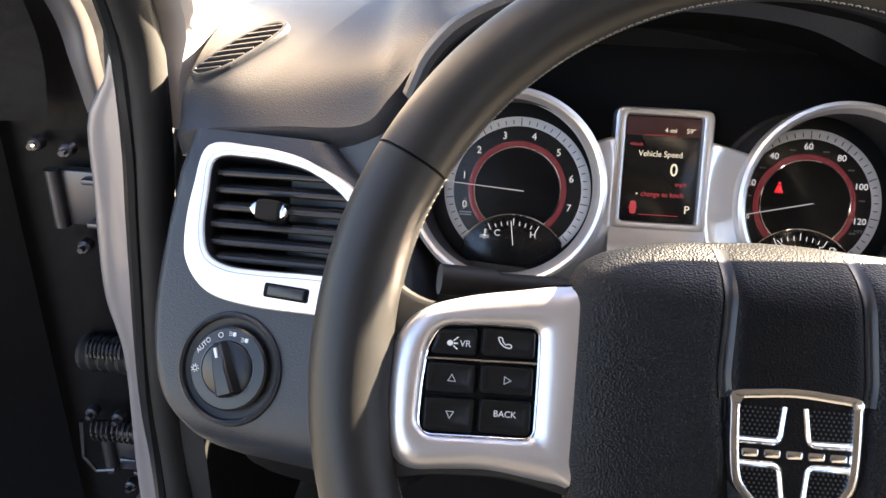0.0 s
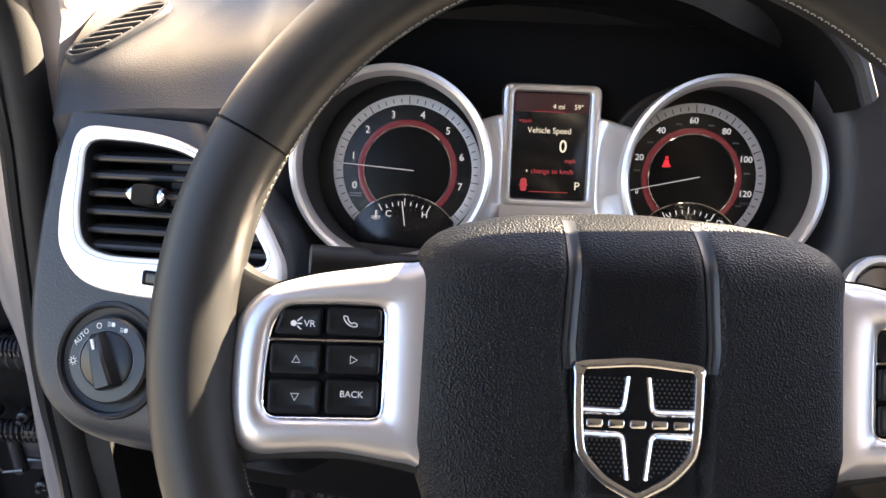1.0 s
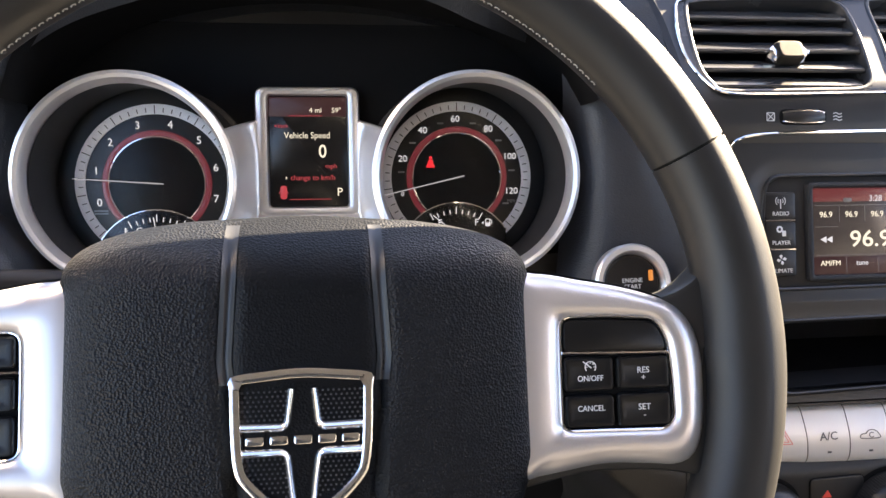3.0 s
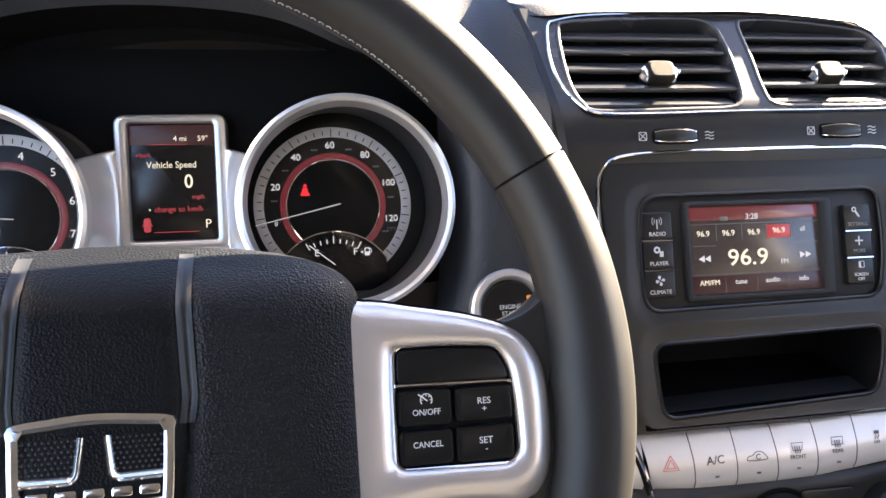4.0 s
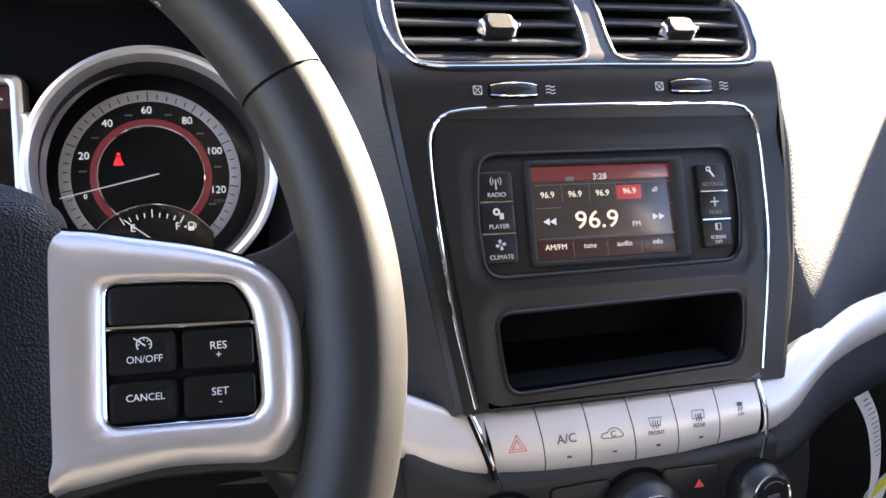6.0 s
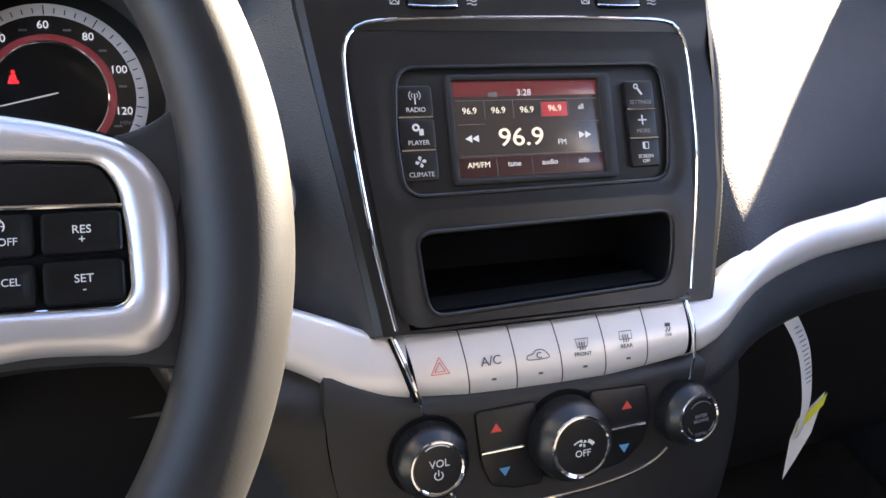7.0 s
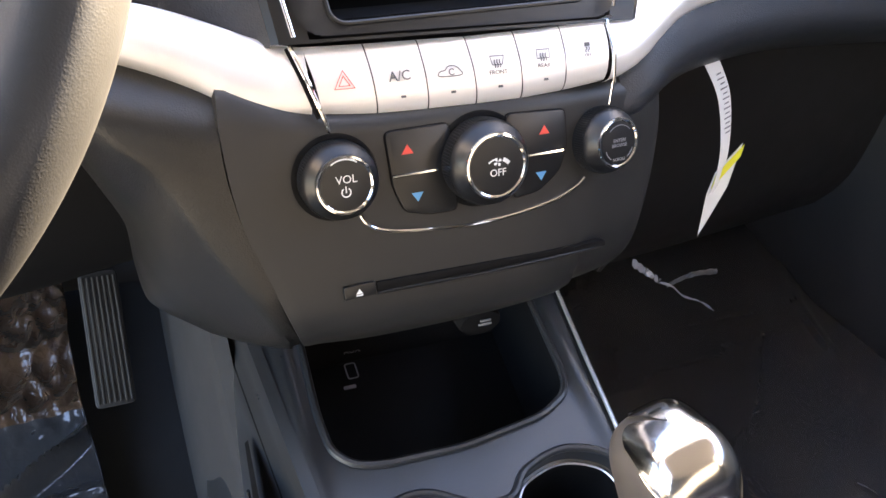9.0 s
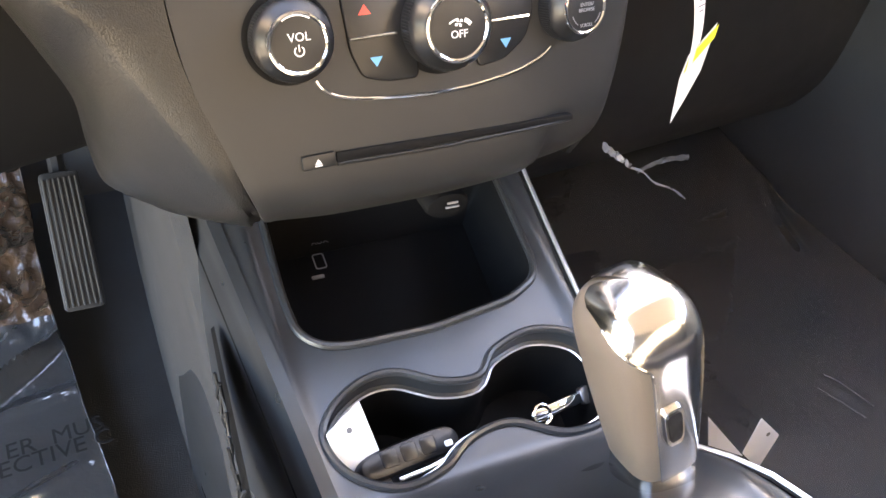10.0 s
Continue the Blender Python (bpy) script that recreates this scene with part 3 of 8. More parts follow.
def button_strip():
    s = thing("dash_button_strip", (0.39, 0.40, 0.505), "row of six silver push buttons below the radio", "control panel")
    edge_top = [-0.0915, -0.0592, -0.0293, -0.0016, 0.0279, 0.0576, 0.0879]
    edge_low = [-0.0852, -0.0553, -0.0266, 0.0019, 0.0299, 0.0578, 0.0865]
    edges = [(a + b) / 2 for a, b in zip(edge_top, edge_low)]
    top = [0.0205, 0.0200, 0.0200, 0.0200, 0.0208, 0.0220, 0.0238]
    low = [-0.0153, -0.0175, -0.0180, -0.0179, -0.0170, -0.0142, -0.0110]
    part("strip_base", plate([(edge_low[0], low[0]), (edge_low[3], low[3]), (edge_low[-1], low[-1]), (edge_top[-1], top[-1]), (edge_top[3], top[3]), (edge_top[0], top[0])], -0.014, -0.0035, 0.0005), MATT, s, "", FB)
    for i in range(6):
        a, b = edges[i] + 0.00035, edges[i + 1] - 0.00035
        rows = []
        for f in (0, 0.5, 1):
            ut = edge_top[i] + 0.00035 + (edge_top[i + 1] - edge_top[i] - 0.0007) * f
            ub = edge_low[i] + 0.00035 + (edge_low[i + 1] - edge_low[i] - 0.0007) * f
            vt, vb = top[i] + (top[i + 1] - top[i]) * f, low[i] + (low[i + 1] - low[i]) * f
            rows.append([(ut + (ub - ut) * k, vt + (vb - vt) * k, n) for k, n in ((0, -0.010), (0.0, -0.002), (0.05, 0.0008), (0.3, 0.0032), (0.52, 0.0042), (0.75, 0.0028), (0.9, 0.0002), (0.995, -0.004), (1.0, -0.010))])
        btn = part("push_button", sheet(rows, 26, 6), SILVER, s, "silver push button", FB)
        c = (a + b) / 2
        mid = (top[i] + low[i] + top[i + 1] + low[i + 1]) / 4
        y = mid - 0.0004
        n = 0.0047
        if i == 0:
            for r in (0.0062, 0.0034):
                t = [(c + r * math.cos(radians(90 + 120 * k)), y - 0.0015 + r * math.sin(radians(90 + 120 * k))) for k in range(3)]
                part("hazard_symbol", ribbon(t, 0.0006, n, closed=True), RED_PRINT, btn, "", FB)
        elif i == 1:
            lettering("A/C", c, y, 0.0052, n, FB, INK, btn, turn=2)
        elif i == 2:
            car = [(c - 0.0062, y - 0.002), (c - 0.006, y + 0.0005), (c - 0.003, y + 0.001), (c - 0.001, y + 0.003), (c + 0.003, y + 0.003), (c + 0.006, y + 0.0005), (c + 0.0062, y - 0.002)]
            part("recirculation_symbol", ribbon(smooth(car, 30), 0.0005, n, closed=True), INK, btn, "", FB)
            part("recirculation_symbol", ribbon(circle(c + 0.001, y, 0.0016, 12, 40, 320), 0.0005, n), INK, btn, "", FB)
        elif i in (3, 4):
            scr = [(c - 0.0042, y + 0.006), (c + 0.0042, y + 0.006), (c + 0.003, y + 0.0012), (c - 0.003, y + 0.0012)] if i == 3 else [(c - 0.0040, y + 0.006), (c + 0.0040, y + 0.006), (c + 0.0040, y + 0.0012), (c - 0.0040, y + 0.0012)]
            part("defrost_symbol", ribbon(scr, 0.0005, n, closed=True), INK, btn, "", FB)
            for d in (-0.0016, 0, 0.0016):
                part("defrost_symbol", ribbon([(c + d, y - 0.0005), (c + d + 0.0004, y + 0.001), (c + d - 0.0003, y + 0.0025), (c + d, y + 0.004)], 0.0005, n), INK, btn, "", FB)
            lettering("FRONT" if i == 3 else "REAR", c, y - 0.003, 0.0024, n, FB, INK, btn)
        else:
            part("traction_symbol", plate(rrect(c, y + 0.0045, 0.0036, 0.0022, 0.0005), n - 0.0002, n, 0.0001), INK, btn, "", FB)
            for d in (-0.001, 0.001):
                part("traction_symbol", ribbon(smooth([(c + d, y + 0.003), (c + d + 0.0007, y + 0.002), (c + d - 0.0005, y + 0.001), (c + d, y)], 9, False), 0.0005, n), INK, btn, "", FB)
            lettering("OFF", c, y - 0.0018, 0.0018, n, FB, INK, btn)
        if 1 <= i <= 4:
            part("indicator", plate(rrect(c + 0.0014, mid - 0.0108, 0.0028, 0.0013, 0.0004), 0.0005, 0.0026, 0.0001), INK, btn, "small dark indicator lamp", FB)


button_strip()


# ---- centre stack with vents and radio ----
HINGE, LEANBACK = 0.0885, 25.0   # where and how far the stack's head leans back
VENT_LINE = smooth([(0.0283, 0.1726), (-0.0294, 0.1728), (-0.0958, 0.1700), (-0.1255, 0.1640), (-0.1305, 0.1580), (-0.1335, 0.1358), (-0.1314, 0.1145), (-0.1228, 0.0972), (-0.1106, 0.0888), (-0.0724, 0.0880), (-0.0083, 0.0895), (0.058, 0.0900), (0.1026, 0.0914), (0.1140, 0.1013), (0.1195, 0.1218), (0.1205, 0.1400), (0.1161, 0.1539), (0.1042, 0.1640), (0.085, 0.1695)], 130)
# satin black lifted to grey: part of its bright sheen is in the colour
VENTFRAME = surface("satin black vent frame greyed for sheen", (0.040, 0.041, 0.045), 0.27, 0.3, 2200, 0.00003, "noise")


def centre_stack():
    st = thing("centre_stack", (0.39, 0.42, 0.53), "satin black centre stack face framed with thin chrome", "control panel", kind="structure")
    # the face: its foot carries the radio, its head hinges back for the vents, its sides are rolled back
    def fold(u, v, dn=0.0):
        f = min(1.0, max(0.0, (v - 0.045) / 0.028))
        a = radians(LEANBACK)
        h = 0.012                       # half the length over which the face curves
        if v <= HINGE - h:
            return (u, v, 0.0005 + 0.0045 * f * f * (3 - 2 * f) + dn)
        if v < HINGE + h:
            t = (v - HINGE + h) / (2 * h) * a
            r = 2 * h / a
            return (u, HINGE - h + r * math.sin(t) + dn * math.sin(t), 0.005 - r * (1 - math.cos(t)) + dn * math.cos(t))
        return (u, HINGE + (v - HINGE) * math.cos(a) + dn * math.sin(a), 0.005 - (v - HINGE) * math.sin(a) + dn * math.cos(a))
    part_rows = []
    for v, l, r in ((-0.1105, -0.1085, 0.1085), (-0.10, -0.1100, 0.1115), (-0.04, -0.1192, 0.1235), (0.02, -0.1285, 0.1283), (0.07, -0.1362, 0.1262), (0.078, -0.1370, 0.1264), (0.084, -0.1378, 0.1266), (0.090, -0.1385, 0.1268), (0.096, -0.1390, 0.1269), (0.102, -0.1396, 0.1270), (0.122, -0.1413, 0.1275), (0.140, -0.1432, 0.1268), (0.152, -0.1448, 0.122), (0.165, -0.1482, 0.112), (0.176, -0.150, 0.104)):
        part_rows.append([fold(l - 0.010, v, -0.05), fold(l - 0.004, v, -0.012), fold(l, v, -0.002), fold(l + 0.004, v), fold(r - 0.004, v), fold(r, v, -0.002), fold(r + 0.004, v, -0.012), fold(r + 0.010, v, -0.05)])
    # openings: build the face in four strips round the vents and the radio
    part("stack_side", loft([[part_rows[j][i] for i in (0, 1, 2, 3)] for j in range(15)], closed=False), SATIN, st, "", FR)
    part("stack_side", loft([[part_rows[j][i] for i in (4, 5, 6, 7)] for j in range(15)], closed=False), SATIN, st, "", FR)
    ventL = smooth([(-0.1212, 0.1581), (-0.1151, 0.1628), (-0.0751, 0.1662), (-0.0261, 0.1677), (-0.0117, 0.1627), (-0.0087, 0.1535), (-0.0069, 0.1368), (-0.0077, 0.1118), (-0.0103, 0.0997), (-0.0194, 0.0946), (-0.0505, 0.0935), (-0.1079, 0.0925), (-0.1169, 0.0971), (-0.1223, 0.1098), (-0.1233, 0.1359)], 80)
    ventR = smooth([(0.0109, 0.1631), (0.0173, 0.1672), (0.0385, 0.1676), (0.0733, 0.1642), (0.1020, 0.1590), (0.1110, 0.1512), (0.1132, 0.1377), (0.1097, 0.1115), (0.1038, 0.1001), (0.0926, 0.0959), (0.0484, 0.0956), (0.0160, 0.0970), (0.0114, 0.1093), (0.0115, 0.1343)], 80)
    ventL, ventR = inset(fix(ventL), -0.0035), inset(fix(ventR), -0.0035)
    # panel between the vents and the radio, and round the radio
    face = bmesh.new()
    left = [(-0.1048, -0.1110), (-0.1062, -0.1), (-0.1152, -0.04), (-0.1245, 0.02), (-0.1322, 0.07), (-0.1343, HINGE), (-0.1373, 0.122), (-0.1392, 0.140), (-0.1408, 0.152), (-0.1442, 0.165), (-0.146, 0.176)]
    right = [(0.1058, -0.1110), (0.1075, -0.1), (0.1195, -0.04), (0.1243, 0.02), (0.1222, 0.07), (0.1228, HINGE), (0.1235, 0.122), (0.1228, 0.140), (0.118, 0.152), (0.108, 0.165), (0.100, 0.176)]
    def lerp(tab, v):
        return float(np.interp(v, [b for a, b in tab], [a for a, b in tab]))
    inside = within
    radio_hole = [(-0.090, -0.1095), (0.090, -0.1095), (0.1015, 0.058), (-0.105, 0.058)]
    nu, nv = 150, 170
    grid = {}
    for j in range(nv + 1):
        v = -0.1110 + 0.2870 * j / nv
        a, b = lerp(left, v), lerp(right, v)
        for i in range(nu + 1):
            u = a + (b - a) * i / nu
            grid[i, j] = (u, v)
    hl, hr = inset(ventL, 0.0022), inset(ventR, 0.0022)
    verts, upper_verts, head = {}, {}, bmesh.new()
    for j in range(nv):
        for i in range(nu):
            q = [grid[i, j], grid[i + 1, j], grid[i + 1, j + 1], grid[i, j + 1]]
            cx, cy = sum(p[0] for p in q) / 4, sum(p[1] for p in q) / 4
            if inside((cx, cy), hl) or inside((cx, cy), hr) or inside((cx, cy), radio_hole):
                continue
            bm, made = (head, upper_verts) if inside((cx, cy), VENT_LINE) else (face, verts)
            vs = []
            for key in ((i, j), (i + 1, j), (i + 1, j + 1), (i, j + 1)):
                if key not in made:
                    made[key] = bm.verts.new(fold(*grid[key]))
                vs.append(made[key])
            bm.faces.new(vs)
    part("stack_face", face, SATIN, st, "", FR)
    part("vent_panel", head, VENTFRAME, st, "satin black panel round the vents, greyed for sheen", FR)

    # chrome line round the radio
    line = smooth([(-0.0979, -0.1079), (-0.1035, -0.075), (-0.1072, -0.0496), (-0.1118, 0.0), (-0.1132, 0.039), (-0.1105, 0.0525), (-0.1003, 0.0613), (-0.0696, 0.0640), (-0.0212, 0.0650), (0.0374, 0.0655), (0.0863, 0.0648), (0.1003, 0.0600), (0.1058, 0.0465),
                   (0.1065, 0.017), (0.1055, -0.019), (0.1000, -0.055), (0.0950, -0.080), (0.0905, -0.103)], 90, False)
    part("chrome_line", tube([(u, v, max(0.0030, fold(u, v)[2] + 0.0005)) for u, v in line], 0.0011, 8), CHROME, st, "thin chrome line", FR)
    # grey radio bezel inside it
    bez_o = rpoly([(-0.0955, -0.1085), (0.0935, -0.1085), (0.1075, 0.035), (0.1035, 0.0635), (-0.107, 0.0628), (-0.1115, 0.035)], 0.018, 10)
    win = rpoly([(-0.0852, -0.0358), (0.0838, -0.0340), (0.0880, 0.0), (0.0862, 0.0385), (-0.0842, 0.0370), (-0.0876, 0.0)], 0.012, 10)
    tray = rpoly([(-0.0775, -0.1030), (0.0750, -0.0978), (0.0812, -0.0800), (0.0840, -0.0535), (-0.0815, -0.0562), (-0.0800, -0.0800)], 0.010, 10)
    def bezel_n(u, v):
        # a soft shoulder round the radio window and the tray
        d = (math.hypot(max(abs(u - 0.0003) - 0.0755, 0), max(abs(v - 0.001) - 0.0245, 0)) - 0.012) / 0.011
        e = (math.hypot(max(abs(u) - 0.070, 0), max(abs(v + 0.079) - 0.016, 0)) - 0.009) / 0.014
        f = min(1.0, max(0.0, min(d, e)))
        return 0.0012 + 0.0009 * f * f * (3 - 2 * f)
    bm = bmesh.new()
    made = {}
    N = 230
    for j in range(N):
        for i in range(N):
            q = ((i, j), (i + 1, j), (i + 1, j + 1), (i, j + 1))
            def at(k):
                return (-0.114 + 0.224 * k[0] / N, -0.1105 + 0.176 * k[1] / N)
            c = [sum(at(k)[t] for k in q) / 4 for t in (0, 1)]
            if not within(c, bez_o) or within(c, win) or within(c, tray):
                continue
            for k in q:
                if k not in made:
                    u, v = at(k)
                    made[k] = bm.verts.new((u, v, bezel_n(u, v)))
            bm.faces.new([made[k] for k in q])
    part("radio_bezel", bm, SATIN, st, "satin dark grey radio and tray surround", FR)
    part("window_lip", tube([(u, v, 0.0012) for u, v in win], 0.0013, 8, True), SATIN, st, "", FR)
    part("tray_lip", tube([(u, v, 0.0012) for u, v in tray], 0.0014, 8, True), SATIN, st, "", FR)
    # open tray: a box behind the opening
    def sunk(n, rise, narrow):
        return [(u * narrow, max(v, -0.104 + rise), n) for u, v in tray]
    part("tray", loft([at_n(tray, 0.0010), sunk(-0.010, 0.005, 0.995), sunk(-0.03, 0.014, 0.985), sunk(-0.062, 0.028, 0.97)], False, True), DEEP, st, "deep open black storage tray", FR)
    rows = [[(-0.0735 + 0.0005 * k + (0.1450 - 0.0010 * k) * f, -0.1008 + 0.0042 * f + 0.0024 * k, -0.004 - 0.0050 * k) for f in (0, 0.25, 0.5, 0.75, 1)] for k in range(4)]
    part("tray_mat", sheet(rows, 20, 8, 0.0012), surface("tray mat", (0.009, 0.010, 0.012), 0.40, 0, 900, 0.0001, "noise", spec=0.3), st, "grey rubber tray mat", FR)
    return ventL, ventR


VENT_L, VENT_R = centre_stack()


def slatted_vent(m, outer, frame_mat, slats, tab, name, label, width=0.0045, depth=0.026, lean=0.0, tilt=18, tab_n=0.0, slat_mat=None, fat=1.0, set_back=-0.006, raised=0.0022):
    """An air vent: frame round an opening, slats across it and a sliding tab."""
    v = thing(name, m @ Vector((0, 0, 0)), label, "air vent", "dashboard air vents")
    if area2(outer) < 0:
        outer = outer[::-1]
    inner = inset(outer, width)
    part("vent_frame", surround(outer, inner, -0.008, raised, 0.0012, -depth), frame_mat, v, "satin black vent frame greyed for sheen" if frame_mat is not SATIN else "", m)
    part("vent_shaft", loft([at_n(inset(outer, width * 0.9), -0.004), at_n(inset(outer, width), -depth), at_n(inset(outer, width + 0.006), -depth - 0.03)], False, True), DEEP, v, "black vent shaft", m)
    for y in slats:
        xs = []
        for (x1, y1), (x2, y2) in zip(inner, inner[1:] + inner[:1]):
            if (y1 > y) != (y2 > y):
                xs.append(x1 + (x2 - x1) * (y - y1) / (y2 - y1))
        if len(xs) < 2:
            continue
        a, b = min(xs) + 0.0004, max(xs) - 0.0004
        prof = [(fat * p, q) for p, q in ((-0.0030, -0.012), (-0.0029, -0.002), (-0.0024, 0.0006), (-0.0010, 0.0019), (0.0006, 0.0019), (0.0020, 0.0008), (0.0027, -0.003), (0.0020, -0.012))]
        ca, sa = math.cos(radians(tilt)), math.sin(radians(tilt))
        loops = []
        for f in range(9):
            u = a + (b - a) * f / 8
            d = lean * (u - (a + b) / 2)
            loops.append([(u, y + d + p * ca - q * sa, set_back + q * ca + p * sa) for p, q in prof])
        part("slat", loft(loops), slat_mat or SLAT, v, "", m)
    tx, ty = tab
    g = part("slider_tab", loft([at_n(smooth([(tx - 0.0095, ty), (tx - 0.0085, ty + 0.0062), (tx, ty + 0.0072), (tx + 0.0085, ty + 0.0062), (tx + 0.0095, ty), (tx + 0.0085, ty - 0.0062), (tx, ty - 0.0072), (tx - 0.0085, ty - 0.0062)], 32), n) if s == 1 else
                                 at_n([(tx + (x - tx) * s, ty + (y - ty) * s) for x, y in smooth([(tx - 0.0095, ty), (tx - 0.0085, ty + 0.0062), (tx, ty + 0.0072), (tx + 0.0085, ty + 0.0062), (tx + 0.0095, ty), (tx + 0.0085, ty - 0.0062), (tx, ty - 0.0072), (tx - 0.0085, ty - 0.0062)], 32)], n)
                                 for s, n in ((1, -0.010), (1, 0.002 + tab_n), (0.93, 0.0042 + tab_n), (0.8, 0.0050 + tab_n))]), TAB, v, "ribbed black slider tab", m)
    for s in (-1, 1):
        part("tab_end", loft([[(tx + s * (0.0095 + d), ty + h * c, -0.002 + k + tab_n) for c, k in ((-1, 0), (-0.7, 0.004), (0, 0.0052), (0.7, 0.004), (1, 0), (0, -0.003))] for d, h in ((-0.0012, 0.0062), (0.001, 0.0058), (0.0032, 0.003), (0.0042, 0.0012))]), CHROME, g, "bright chrome tab end", m)
    return v


def bent(m, v0, extra):
    """The face m hinged back by `extra` degrees at height v0."""
    return m @ Matrix.Translation((0, v0, 0)) @ pose(0, 0, 0, -extra, 0, 0) @ Matrix.Translation((0, -v0, 0))


FU = FR @ Matrix.Translation((0, 0, 0.0045))   # the upper face of the stack
FV = bent(FU, HINGE, LEANBACK)
slatted_vent(FV, VENT_L, VENTFRAME, [0.1525, 0.1405, 0.1252, 0.1098, 0.0965], (-0.0606, 0.1215), "centre_air_vent", "slatted black air vent with a slider tab above the radio", 0.0035, tilt=60, fat=0.8, set_back=-0.0025, raised=0.0012)
slatted_vent(FV, VENT_R, VENTFRAME, [0.1545, 0.1430, 0.1280, 0.1128, 0.0985], (0.0637, 0.1218), "centre_air_vent", "slatted black air vent with a slider tab, sunlit", 0.0035, tilt=60, fat=0.8, set_back=-0.0025, raised=0.0012)


def vent_chrome():
    t = thing("vent_trim", FV @ Vector((0, 0.09, 0)), "thin chrome line round the pair of centre vents", "trim", kind="structure")
    part("chrome_line", tube([(u, v, 0.0012) for u, v in VENT_LINE], 0.0010, 8, True), CHROME, t, "", FV)
    for cx, cy in ((-0.0600, 0.0742), (0.0586, 0.0763)):
        w = thing("vent_thumbwheel", FU @ Vector((cx, cy, 0)), "black ridged vent thumbwheel with bright edges", "control", "vent thumbwheels")
        part("well", plate(rrect(cx, cy, 0.0318, 0.0100, 0.0045), -0.002, 0.0012, 0.0005), DEEP, w, "", FU)
        loops = []
        for k in range(17):
            a = radians(-62 + 124 * k / 16)
            h = 0.0040 * (0.72 + 0.28 * math.cos(a * 1.45))
            loops.append([(cx + 0.0162 * math.sin(a), cy - 0.0004 * math.cos(a) + y * h, 0.0012 + 0.0046 * (math.cos(a) - 0.45) + d) for y, d in ((-1.08, -0.0012), (-0.98, 0.0002), (-0.5, 0.0007), (0.0, 0.0009), (0.5, 0.0007), (0.98, 0.0002), (1.08, -0.0012))])
        part("wheel", loft(loops, closed=False), SATIN, w, "", FU)
        for s in (1, 5):
            part("bright_edge", tube([p[s] for p in loops], 0.0005, 6), CHROME, w, "", FU)
        x = cx - 0.0222
        b = ribbon(rrect(x, cy, 0.0050, 0.0050, 0.0004, 2), 0.0004, 0.0012, closed=True)
        ribbon([(x - 0.0022, cy - 0.0022), (x + 0.0022, cy + 0.0022)], 0.0004, 0.0012, bm=b)
        ribbon([(x - 0.0022, cy + 0.0022), (x + 0.0022, cy - 0.0022)], 0.0004, 0.0012, bm=b)
        part("closed_symbol", b, WHITE_PRINT, w, "", FU)
        b = bmesh.new()
        for d in (-0.002, 0, 0.002):
            ribbon(smooth([(cx + 0.0205, cy + d), (cx + 0.0225, cy + d + 0.0006), (cx + 0.0245, cy + d - 0.0004), (cx + 0.0265, cy + d + 0.0003)], 9, False), 0.0005, 0.0012, bm=b)
        part("open_symbol", b, WHITE_PRINT, w, "", FU)


vent_chrome()


def stack_roll():
    """The padded, stitched edge between the stack and the passenger's dash."""
    r = thing("padded_edge", FR @ Vector((0.13, 0, -0.03)), "padded dark dash edge with a stitched seam beside the centre stack", "trim", kind="structure")
    path = smooth([(0.1125, 0.155, -0.050), (0.1200, 0.130, -0.034), (0.1250, 0.105, -0.020), (0.1280, 0.06, -0.010), (0.1285, 0.02, -0.010), (0.1225, -0.04, -0.011), (0.1110, -0.092, -0.013), (0.1015, -0.124, -0.018)], 60, False)
    part("edge_roll", tube(path, 0.0080, 14), DASH, r, "", FR)
    st = bmesh.new()
    seam = smooth([(u + 0.0045, v, n + 0.0074) for u, v, n in path], 190, False)
    for k in range(6, 184, 2):
        tube([seam[k], tuple((Vector(seam[k]) + (Vector(seam[k + 1]) - Vector(seam[k])) * 0.8))], 0.00035, 5, bm=st)
    part("stitching", st, DASHTHREAD, r, "fine dark stitching", FR)


DASHTHREAD = surface("dash thread", (0.022, 0.022, 0.023), 0.8, spec=0.2)
stack_roll()


